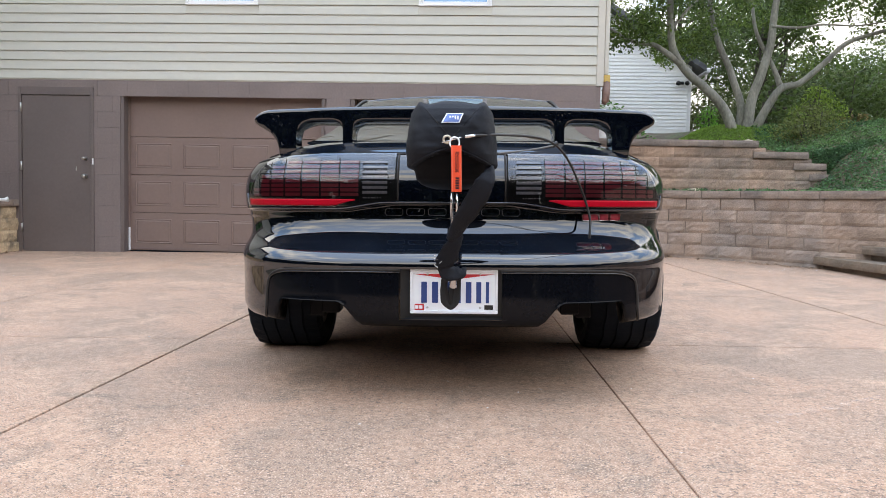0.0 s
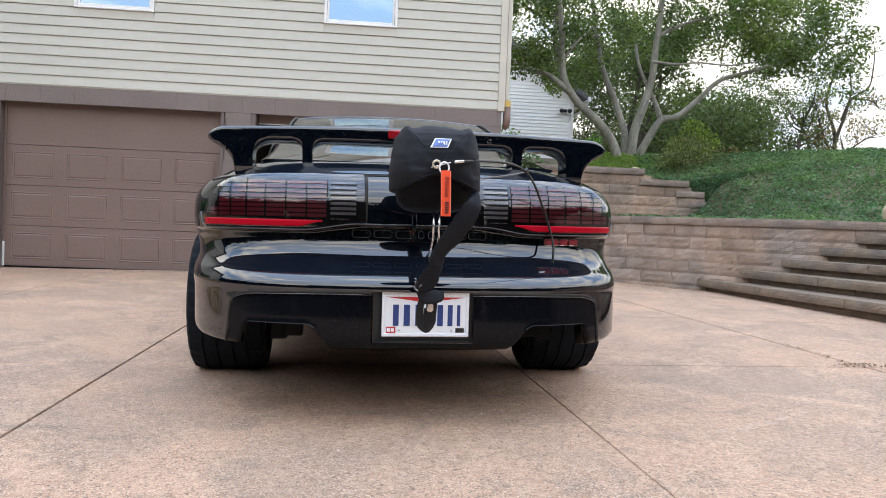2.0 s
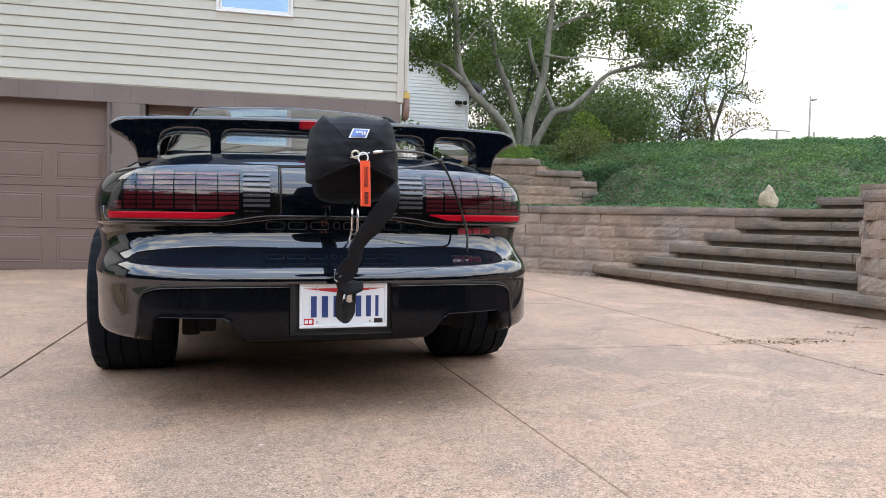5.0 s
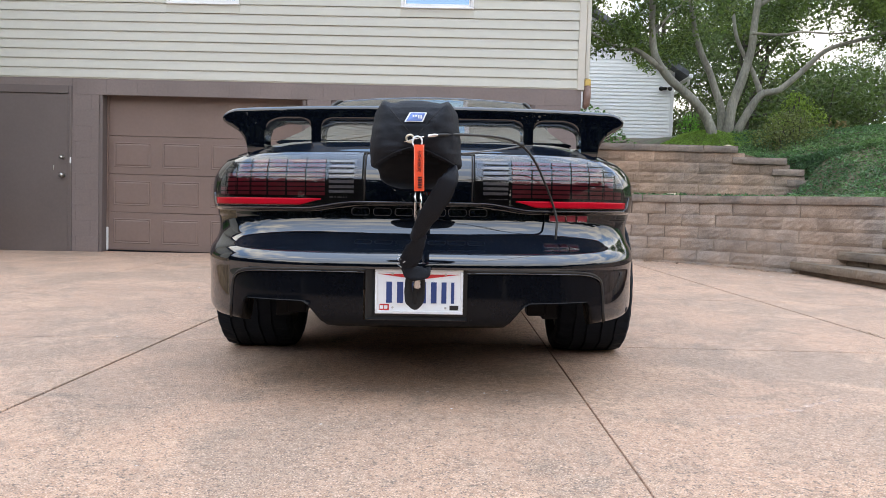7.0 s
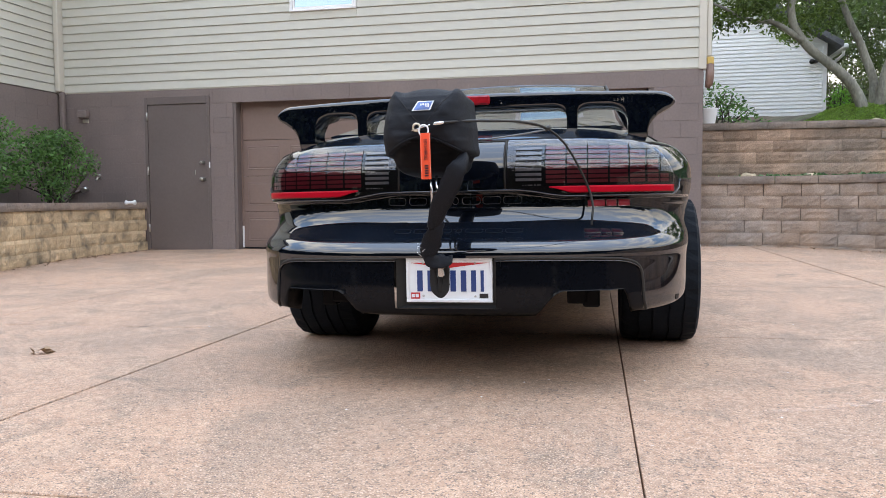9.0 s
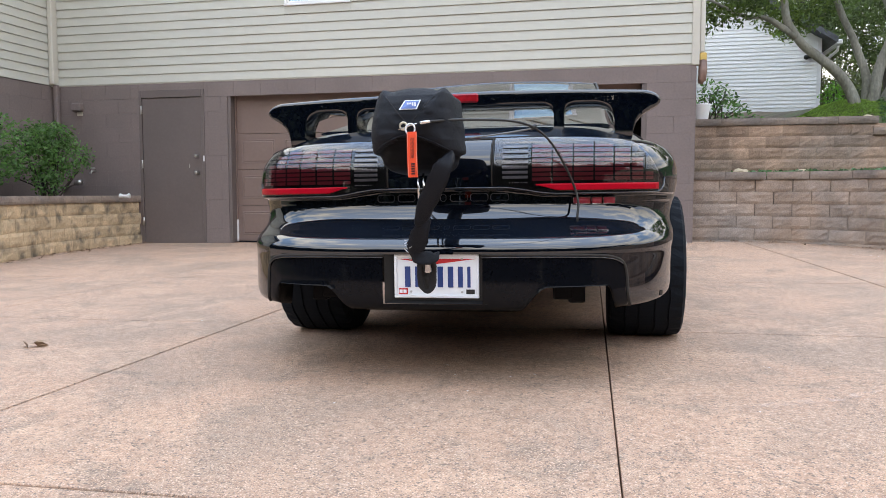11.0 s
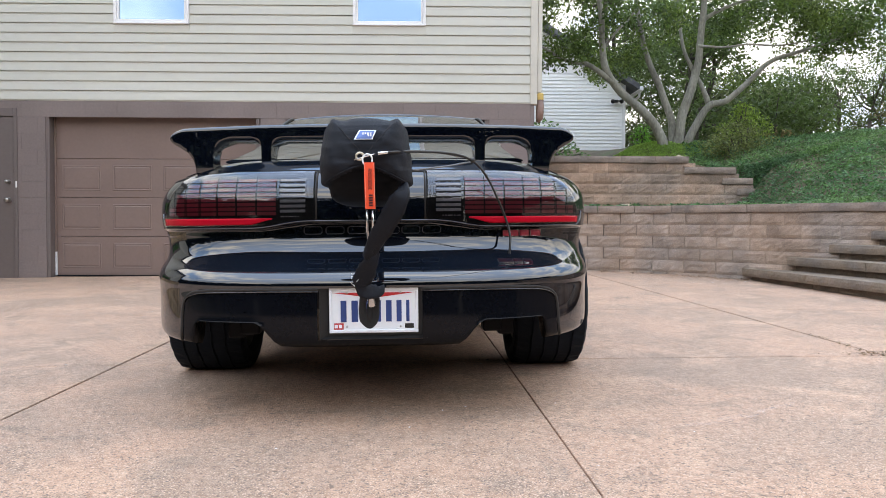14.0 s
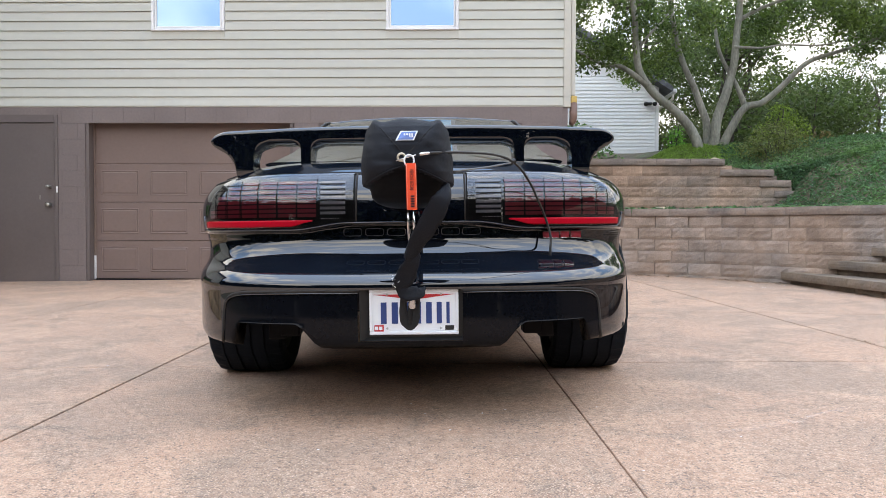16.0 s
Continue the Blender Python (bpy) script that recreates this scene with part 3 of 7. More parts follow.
def window(name, x0, x1):
    """A white vinyl window set into the siding."""
    w = empty(name)
    tagged(w, "white vinyl window with reflecting glass", "window", kind="structure")
    z0, z1 = WIN_Z
    y = WY - 0.012
    for n, lo, hi in (("jamb", (x0 - 0.012, y, z0), (x0 + 0.026, y + 0.08, z1)), ("jamb", (x1 - 0.026, y, z0), (x1 + 0.012, y + 0.08, z1)),
                      ("head", (x0 - 0.012, y, z1), (x1 + 0.012, y + 0.08, z1 + 0.03)), ("sill", (x0 - 0.014, y - 0.008, z0 - 0.022), (x1 + 0.014, y + 0.08, z0 - 0.001))):
        box(n, lo, hi, M["white"], w, 0.005)
    for a, b in ((x0 + 0.027, x0 + 0.052), (x1 - 0.052, x1 - 0.027)):
        box("sash", (a, y + 0.02, z0 + 0.002), (b, y + 0.06, z1 - 0.002), M["white"], w, 0.004)
    for a, b in ((z0 + 0.002, z0 + 0.04), ((z0 + z1) / 2 - 0.02, (z0 + z1) / 2 + 0.02), (z1 - 0.04, z1 - 0.002)):
        box("sash_rail", (x0 + 0.053, y + 0.02, a), (x1 - 0.053, y + 0.06, b), M["white"], w, 0.004)
    box("pane", (x0 + 0.05, y + 0.040, z0 + 0.03), (x1 - 0.05, y + 0.044, z1 - 0.03), M["window_glass"], w)
    # near-black sheet added behind the pane in place of the unlit room
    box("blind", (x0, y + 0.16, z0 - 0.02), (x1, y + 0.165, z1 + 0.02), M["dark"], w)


window("window_1", *WINDOWS[0])
window("window_2", *WINDOWS[1])

# painted concrete block, one course 0.2 high, joints recessed
BW, BH = 0.40, 0.2025
OPEN = [(DOOR[0], DOOR[1], -1, DOOR[2])] + [(a, b, -1, GD_TOP) for a, b in GARAGE]
block_cache = {}


def block_mesh(w, h):
    key = (round(w, 3), round(h, 3))
    if key not in block_cache:
        bm = bm_box((0, 0, 0), (w - 0.0005, 0.026, h - 0.0008), 0.0018)
        me = bpy.data.meshes.new("block")
        bm.to_mesh(me)
        bm.free()
        block_cache[key] = me
    return block_cache[key]


def block_wall(x0, x1, put):
    """Courses of block from x0 to x1, clear of the openings; put(x, z, w, h) sets one."""
    k = 0
    z = SILL - 11 * BH - 0.014
    while z < SILL - 0.03:
        x = x0 - (BW / 2 if k % 2 else 0)
        while x < x1:
            spans = [(max(x, x0), min(x + BW, x1))]
            for a, b, lo, hi in OPEN:
                cut = []
                for s, e in spans:
                    if z + BH / 2 < hi and e > a and s < b:
                        cut += [(s, a)] if s < a else []
                        cut += [(b, e)] if e > b else []
                    else:
                        cut.append((s, e))
                spans = cut
            for s, e in spans:
                if e - s > 0.03:
                    put(s, z, e - s, BH)
            x += BW
        z += BH
        k += 1


# ---- doors ----
def entry_door():
    d = empty("door_1")
    tagged(d, "closed brown painted steel door with two locks", "door", kind="structure")
    a, b, t = DOOR
    for n, lo, hi in (("jamb", (a, WY - 0.004, -0.06), (a + 0.045, WY + 0.12, t)), ("jamb", (b - 0.045, WY - 0.004, -0.03), (b, WY + 0.12, t)),
                      ("head", (a + 0.0455, WY - 0.004, t - 0.10), (b - 0.0455, WY + 0.12, t))):
        box(n, lo, hi, M["door_paint"], d, 0.004)
    box("leaf", (a + 0.05, WY + 0.012, -0.03), (b - 0.05, WY + 0.056, t - 0.105), M["door_paint"], d, 0.003)
    box("threshold", (a + 0.046, WY - 0.03, -0.075), (b - 0.046, WY + 0.011, -0.035), M["trim"], d, 0.004)
    for z in (0.29, 1.10, 1.86):
        h = tube("hinge", [(a + 0.046, WY - 0.008, z - 0.058), (a + 0.046, WY - 0.008, z + 0.058)], 0.013, M["steel"], d, "steel hinge", 8)
    for z, r in ((0.975, 0.030), (1.205, 0.024)):
        k = tube("lock" if z > 1.1 else "knob", [(b - 0.115, WY + 0.012, z), (b - 0.115, WY - 0.005, z), (b - 0.115, WY - 0.03, z), (b - 0.115, WY - 0.055, z), (b - 0.115, WY - 0.062, z)],
                 [r, r, r * 0.55, r * 0.95, r * 0.5], M["steel"], d, "worn steel door knob" if z < 1.1 else "steel deadbolt", 14)
    box("strike_tag", (b - 0.022, WY - 0.009, 1.13), (b - 0.002, WY - 0.0045, 1.21), M["white"], d, 0.001, "white paint chip on the jamb")
    tube("scratch", [(b - 0.245, WY + 0.0108, 1.04), (b - 0.243, WY + 0.0108, 1.10)], 0.004, M["trim"], d, "pale scratch", 6)


entry_door()
box("lintel_block", (DOOR[0] + 0.001, WY + 0.010, DOOR[2] + 0.001), (DOOR[1] - 0.001, WY + 0.0345, SILL - 0.014), M["block_paint"], wall_front, 0.001)


def garage_door(name, x0, x1):
    """A sectional door: four sections, the lower three with raised panels."""
    d = empty(name)
    tagged(d, "closed taupe sectional garage door with raised panels", "garage door", kind="structure")
    y = WY + 0.16
    foot = 0.02
    n, h = 4, 0.497
    for a, b in ((x0, x0 + 0.045), (x1 - 0.045, x1)):
        box("jamb", (a, WY + 0.02, 0.0), (b, y + 0.12, GD_TOP), M["door_paint"], d, 0.004)
    # the shadow band below the lintel is put into this piece's colour
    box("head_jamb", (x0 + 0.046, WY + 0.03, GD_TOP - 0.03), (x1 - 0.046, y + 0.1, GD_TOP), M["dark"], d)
    box("weather_strip", (x0 + 0.048, y - 0.03, foot), (x0 + 0.066, y - 0.001, 0.32), M["white"], d, 0.002, "white strip at the foot of the jamb")
    box("weather_strip", (x0 + 0.048, y - 0.03, 0.325), (x0 + 0.066, y - 0.001, GD_TOP - 0.05), M["garage_paint"], d, 0.002)
    a, b = x0 + 0.047, x1 - 0.047
    cols = 4
    for k in range(n):
        z0 = foot + k * h
        s = box("section", (a, y, z0 + 0.002), (b, y + 0.05, z0 + (h if k < 3 else GD_TOP - z0) - 0.002), M["garage_paint"], d, 0.004)
        if k < 3:
            w = (b - a) / cols
            for c in range(cols):
                xa, xb = a + c * w + 0.082, a + (c + 1) * w - 0.066
                za, zb = z0 + 0.090, z0 + h - 0.080
                bm = bmesh.new()
                ring = []
                for inset, out in ((0.0, 0.0005), (0.010, -0.006), (0.022, 0.0), (0.036, -0.007)):
                    ring.append([bm.verts.new((p, y + out, q)) for p, q in ((xa + inset, za + inset), (xb - inset, za + inset), (xb - inset, zb - inset), (xa + inset, zb - inset))])
                for r0, r1 in zip(ring, ring[1:]):
                    for i in range(4):
                        bm.faces.new((r0[i], r0[(i + 1) % 4], r1[(i + 1) % 4], r1[i]))
                bm.faces.new(ring[-1])
                part("panel", bm, M["garage_paint"], s)
    box("bottom_seal", (a, y + 0.008, foot - 0.02), (b, y + 0.04, foot + 0.002), M["rubber"], d, 0.003)


garage_door("garage_door_1", *GARAGE[0])


def open_garage():
    """The second bay stands open: its door is raised under the ceiling."""
    d = empty("garage_door_2")
    tagged(d, "raised garage door over a dark open bay", "garage door", kind="structure")
    x0, x1 = GARAGE[1]
    for a, b in ((x0, x0 + 0.06), (x1 - 0.06, x1)):
        box("jamb", (a, WY + 0.02, 0.0), (b, WY + 0.2, GD_TOP), M["door_paint"], d, 0.004)
    box("section", (x0 + 0.07, WY + 0.19, GD_TOP - 0.16), (x1 - 0.07, WY + 0.23, GD_TOP + 0.1), M["garage_paint"], d, 0.004)
    box("seal", (x0 + 0.07, WY + 0.195, GD_TOP - 0.175), (x1 - 0.07, WY + 0.225, GD_TOP - 0.161), M["steel"], d, 0.003)


open_garage()

# downspout in the inside corner and its cut end at the outer corner
spout = empty("downspout")
tagged(spout, "brown metal downspout standing in the inside corner", "downspout", kind="structure")
box("pipe", (LX + 0.02, WY - 0.075, 0.0), (LX + 0.09, WY - 0.005, SILL + 0.01), M["block_paint"], spout, 0.012)
box("pipe_upper", (LX + 0.0, WY - 0.12, SILL + 0.011), (LX + 0.075, WY - 0.046, 5.2), M["trim"], spout, 0.012)
spout = empty("downspout_stub")
tagged(spout, "brown downspout stub under a yellow coupling at the house corner", "downspout", kind="structure")
tube("elbow", [(CX + 0.058, WY + 0.06, 2.28), (CX + 0.058, WY + 0.06, 2.13), (CX + 0.052, WY + 0.06, 2.05), (CX + 0.03, WY + 0.06, 2.00)], [0.046, 0.050, 0.048, 0.03], M["copper"], spout, "", 14)
box("coupling", (CX + 0.018, WY + 0.015, 2.27), (CX + 0.098, WY + 0.10, 2.36), M["yellow"], spout, 0.01, "yellow coupling")
box("pipe", (CX + 0.014, WY + 0.012, 2.36), (CX + 0.075, WY + 0.09, 5.2), M["trim"], spout, 0.012, "beige upper pipe")

lamp_old = empty("wall_lamp")
tagged(lamp_old, "small dead weathered wall lamp on painted block", "wall lamp")
box("housing", (-7.17, WY - 0.09, 1.86), (-7.03, WY + 0.01, 1.98), M["block_paint"], lamp_old, 0.015)
box("mount_plate", (-7.15, WY - 0.002, 1.80), (-7.05, WY + 0.01, 1.855), M["trim"], lamp_old, 0.004, "streaked pale mounting plate")
tap = empty("garden_tap")
tagged(tap, "steel garden tap on the block wall", "tap")
tube("spout", [(-6.88, WY + 0.02, 1.01), (-6.88, WY - 0.06, 1.01), (-6.88, WY - 0.10, 0.97)], [0.014, 0.014, 0.016], M["steel"], tap, "", 10)
tube("handle", [(-6.92, WY - 0.05, 1.045), (-6.84, WY - 0.05, 1.045)], 0.012, M["steel"], tap, "", 8)

vent = empty("drain_pipe")
tagged(vent, "short brown painted drain pipe with a capped end", "pipe")
tube("pipe", [(-7.42, WY + 0.0, 0.72), (-7.25, WY - 0.06, 0.80), (-7.10, WY - 0.08, 0.84)], 0.022, M["block_paint"], vent, "", 10)
tube("end_cap", [(-7.12, WY - 0.08, 0.835), (-7.04, WY - 0.09, 0.85)], [0.042, 0.036], M["steel"], vent, "dull metal cap", 12)

# ---- neighbouring house ----
def neighbour_house():
    h = empty("neighbour_house")
    tagged(h, "white sided house with a grey gable roof beyond the bank", "house")
    y0, xr, zb, ze = 20.7, 5.16, 2.60, 4.42
    xp, zp = 0.6, 7.35
    v, f = [], []
    for k in range(51):
        for z, y in ((zb + 0.092 * k, y0 - 0.020), (zb + 0.092 * k + 0.091, y0 - 0.004)):
            right = xr if z < ze else xr - (z - ze) * (xr - xp) / (zp - ze)
            v += [(2 * xp - right, y, z), (right, y, z)]
    f = [(2 * i, 2 * i + 1, 2 * i + 3, 2 * i + 2) for i in range(len(v) // 2 - 1)]
    obj("wall", v, f, M["siding_white"], h)
    bm = bmesh.new()
    pts = [(2 * xp - xr, zb - 0.6), (xr, zb - 0.6), (xr, ze), (xp, zp), (2 * xp - xr, ze)]
    lo = [bm.verts.new((x, y0, z)) for x, z in pts]
    hi = [bm.verts.new((x, y0 + 9, z)) for x, z in pts]
    bm.faces.new(lo)
    bm.faces.new(list(reversed(hi)))
    for i in range(5):
        bm.faces.new((lo[i], hi[i], hi[(i + 1) % 5], lo[(i + 1) % 5]))
    part("wall_body", bm, M["siding_white"], h)
    for s in (1, -1):
        bm = bmesh.new()
        ex, ez = xp + s * (xr - xp + 0.30), ze - 0.30 * (zp - ze) / (xr - xp)
        prof = [(xp, zp + 0.02), (ex, ez + 0.02), (ex, ez + 0.16), (xp, zp + 0.16)]
        a = [bm.verts.new((x, y0 - 0.38, z)) for x, z in prof]
        b = [bm.verts.new((x, y0 + 9.4, z)) for x, z in prof]
        bm.faces.new(a)
        bm.faces.new(b)
        for i in range(4):
            bm.faces.new((a[i], b[i], b[(i + 1) % 4], a[(i + 1) % 4]))
        bmesh.ops.recalc_face_normals(bm, faces=bm.faces)
        part("roof", bm, M["shingle"], h)
        box("gutter", (ex - 0.02, y0 - 0.38, ez - 0.02), (ex + 0.10, y0 + 9.4, ez + 0.10), M["white"], h, 0.02)
    box("corner_board", (xr - 0.07, y0 - 0.035, zb - 0.4), (xr + 0.02, y0 - 0.021, ze), M["white"], h, 0.003)
    lamp = box("flood_lamp", (4.86, y0 - 0.10, 3.95), (4.98, y0 - 0.021, 4.02), M["trim_black"], h, 0.01, "black twin flood lamp")
    for s in (-0.09, 0.09):
        tube("head", [(4.92 + s, y0 - 0.10, 3.99), (4.92 + s * 1.3, y0 - 0.20, 3.96)], [0.03, 0.06], M["trim_black"], lamp, "", 10)
    tube("downspout", [(xr + 0.34, y0 - 0.2, ze - 0.22), (xr + 0.33, y0 - 0.2, ze - 0.33), (xr + 0.20, y0 + 0.1, ze - 0.46), (xr + 0.06, y0 + 0.3, ze - 0.52)], 0.035, M["white"], h, "", 8)


neighbour_house()


# ---- trees and planting ----
def main_tree():
    t = empty("tree", pose(4.25, 13.3, 2.1))
    tagged(t, "broad-leaved tree with several pale grey leaning trunks", "tree")
    o = Vector((4.25, 13.3, 2.1))

    def limb(name, pts, r0, r1, dy=0.0, lean=0.0):
        line = [Vector((x, 13.3 + dy + lean * (i / (len(pts) - 1)), z)) - o for i, (x, z) in enumerate(pts)]
        line = smooth_line(line, 5)
        for i, p in enumerate(line):
            p += Vector((noise.noise(p * 2.1), noise.noise(p * 2.1 + Vector((7, 1, 3))), noise.noise(p * 1.9 + Vector((1, 9, 3))))) * 0.03
        n = len(line)
        tube(name, line, [0.74 * (r0 + (r1 - r0) * (i / (n - 1)) ** 0.8) * (1 + 0.25 * math.exp(-i / 2.0)) for i in range(n)], M["bark"], t, "", 14)

    limb("trunk", [(4.0, 1.9), (3.97, 2.13), (3.77, 2.43), (3.46, 2.75), (3.15, 3.04), (2.96, 3.32), (2.90, 3.68), (2.87, 4.02), (2.83, 4.5), (2.7, 5.2)], 0.125, 0.055, -0.15, -0.2)
    limb("branch", [(3.11, 3.08), (2.68, 3.36), (2.37, 3.39), (2.14, 3.49), (1.95, 3.56), (1.6, 3.7)], 0.065, 0.02, -0.25, -0.3)
    limb("trunk", [(4.22, 1.9), (4.22, 2.13), (4.22, 2.55), (4.09, 3.01), (3.92, 3.46), (3.79, 3.87), (3.70, 4.4), (3.6, 5.2)], 0.11, 0.05, 0.08, 0.5)
    limb("trunk", [(4.25, 1.9), (4.27, 2.13), (4.33, 2.55), (4.48, 3.01), (4.58, 3.46), (4.63, 3.88), (4.67, 4.5), (4.8, 5.6)], 0.135, 0.06, -0.05, 0.0)
    limb("trunk", [(4.38, 1.9), (4.42, 2.14), (4.56, 2.40), (4.74, 2.71), (5.03, 2.79), (5.35, 3.09), (5.60, 3.36), (5.93, 3.51), (6.43, 3.66), (7.1, 3.9)], 0.115, 0.03, -0.05, -0.4)
    limb("branch", [(4.77, 2.75), (4.64, 3.16), (4.40, 3.65), (4.34, 4.1), (4.3, 4.8)], 0.06, 0.03, -0.05, 0.3)
    limb("branch", [(4.57, 3.73), (4.99, 3.69), (5.36, 3.75), (5.92, 3.72), (6.6, 3.85), (7.4, 4.1)], 0.030, 0.012, -0.1, -0.3)
    limb("branch", [(2.92, 3.6), (3.2, 4.0), (3.5, 4.3), (3.7, 4.8)], 0.035, 0.015, -0.2, 0.3)
    limb("branch", [(4.66, 4.2), (5.2, 4.5), (5.9, 4.7), (6.8, 5.0)], 0.045, 0.02, 0.0, 0.3)
    rng = np.random.default_rng(5)
    blobs = []
    while len(blobs) < 330:
        x, y, z = rng.uniform(0.7, 9.0), rng.uniform(11.4, 15.6), rng.uniform(3.2, 7.0)
        e = ((x - 4.7) / 3.8) ** 2 + ((y - 13.4) / 2.3) ** 2
        low = 3.35 + 0.55 * math.exp(-((x - 4.3) / 1.1) ** 2) - 0.12 * math.sin(x * 2.3) + 0.36 * ease(4.8, 5.1, x) * (1 - ease(5.6, 6.0, x)) + 0.12 * ease(5.7, 6.1, x)
        if e < 1 and low < z < 4.2 + 2.7 * (1 - e) ** 0.5:
            if noise.noise(Vector((x * 0.9, y * 0.9, z * 1.1))) > -0.12:
                blobs.append((x - o.x, y - o.y, z - o.z, rng.uniform(0.18, 0.46)))
    for k in range(52):
        blobs.append((rng.uniform(5.9, 7.5) - o.x, rng.uniform(12.3, 14.0) - o.y, rng.uniform(3.75, 5.3) - o.z, rng.uniform(0.18, 0.40)))
    leaves("crown", ball_cloud(blobs, 1500, 6, 0.2), 0.039, M["leaf"], t, "dense glossy green leaves", 0.1, 7, 2.3)


def small_tree(name, x, y, h, spread, leafmat, seed, per=380, size=0.09, trunk=0.12, low=0.35, forks=6, label="", bark="bark_dark", sparse=0.45):
    base = 2.0 if y > 9 else gz(x, y)
    if x > 1.3 and y > 9:
        base = hill(x, y, 8.0) - 0.1
    t = empty(name, pose(x, y, base))
    tagged(t, label, "tree", "background trees")
    rng = np.random.default_rng(seed)
    line = smooth_line([(0, 0, 0), (rng.normal() * 0.15, rng.normal() * 0.15, h * 0.3), (rng.normal() * 0.25, rng.normal() * 0.25, h * 0.65), (rng.normal() * 0.3, rng.normal() * 0.3, h * 0.97)], 6)
    tube("trunk", line, [trunk * (1 - 0.85 * i / (len(line) - 1)) for i in range(len(line))], M[bark], t, "", 8)
    blobs = []
    for k in range(forks):
        i = int(len(line) * rng.uniform(low, 0.9))
        a = line[min(i, len(line) - 2)]
        ang = rng.uniform(0, 2 * math.pi)
        reach = spread * rng.uniform(0.5, 1.0)
        b = a + Vector((math.cos(ang) * reach, math.sin(ang) * reach, h * rng.uniform(0.08, 0.28)))
        m = (a + b) / 2 + Vector((0, 0, -0.06 * h))
        tube("branch", smooth_line([a, m, b], 4), [trunk * 0.4 * (1 - 0.8 * j / 8) for j in range(9)], M[bark], t, "", 6)
        for q in range(5):
            c = a + (b - a) * rng.uniform(0.35, 1.1) + Vector(rng.normal(size=3)) * spread * 0.2
            blobs.append((c.x, c.y, c.z, rng.uniform(0.5, 1.0) * spread * sparse))
    for q in range(4):
        c = line[-1] + Vector(rng.normal(size=3)) * spread * 0.25
        blobs.append((c.x, c.y, c.z, rng.uniform(0.5, 0.9) * spread * sparse))
    leaves("crown", ball_cloud(blobs, per * 0.40, seed + 50, 0.2), size, M[leafmat], t, "", 0.1, seed + 90, 2.0)
    return t


def bush(name, blobs, leafmat, per, size, seed, label, stems=True, category="bush"):
    x, y, z = blobs[0][0], blobs[0][1], min(b[2] - b[3] * 0.75 for b in blobs)
    t = empty(name, pose(x, y, z))
    tagged(t, label, category)
    rng = np.random.default_rng(seed)
    for k, b in enumerate(blobs):
        for _ in range(3 if stems else 0):
            end = Vector((b[0] - x, b[1] - y, b[2] - z)) + Vector(rng.normal(size=3)) * b[3] * 0.3
            st = Vector((rng.normal() * 0.05, rng.normal() * 0.05, -0.05))
            tube("stem", smooth_line([st, (st + end) / 2 + Vector(rng.normal(size=3)) * 0.04, end], 3), 0.009, M["bark_dark"], t, "", 5)
    leaves("foliage", ball_cloud([(a - x, b - y, c - z, r) for a, b, c, r in blobs], per, seed, 0.35), size, M[leafmat], t, "", 0.15, seed + 3, 2.2)
    return t


main_tree()
FAR_TREES = [
    # x, y, height, spread, leaf, per, size, trunk, sparse
    (6.6, 19.0, 3.6, 1.5, "leaf_dark", 1200, 0.058, 0.12, 0.48), (7.4, 21.0, 2.4, 1.5, "leaf_far", 1200, 0.058, 0.12, 0.45),
    (9.3, 22.0, 2.0, 1.5, "leaf_dark", 1000, 0.055, 0.10, 0.42), (10.8, 23.5, 2.6, 1.3, "leaf_dark", 650, 0.055, 0.10, 0.42),
    (11.9, 24.0, 3.4, 1.1, "leaf_dark", 820, 0.052, 0.09, 0.44), (12.9, 24.8, 3.5, 1.2, "leaf_dark", 820, 0.052, 0.09, 0.44),
    (13.7, 24.2, 3.5, 1.2, "leaf_dark", 700, 0.052, 0.09, 0.44),
    (15.5, 25.2, 2.2, 0.9, "leaf_rust", 300, 0.048, 0.06, 0.40), (5.9, 17.6, 3.4, 1.0, "leaf_dark", 1250, 0.05, 0.08, 0.50),
    (7.6, 17.5, 1.6, 1.0, "leaf_far", 1600, 0.05, 0.08, 0.50), (5.4, 23.0, 6.0, 1.9, "leaf_dark", 1150, 0.06, 0.18, 0.46),
    (8.6, 20.0, 1.8, 1.5, "leaf_dark", 1100, 0.056, 0.12, 0.46), (6.0, 25.5, 6.5, 1.9, "leaf_far", 1200, 0.065, 0.18, 0.46),
    (14.3, 25.0, 3.2, 1.1, "leaf_dark", 520, 0.052, 0.09, 0.44), (12.4, 25.5, 3.0, 1.2, "leaf_dark", 600, 0.052, 0.09, 0.44),
]
for i, (x, y, h, sp, lf, per, size, tr, spr) in enumerate(FAR_TREES):
    small_tree("tree", x, y, h, sp, lf, 20 + i, per, size, tr, 0.30, 8, {"leaf_rust": "thin tree with sparse rusty autumn leaves", "leaf_dark": "dark green tree at the edge of the wood",
               "leaf_far": "slender green tree in the far row"}[lf], "bark_dark", spr)


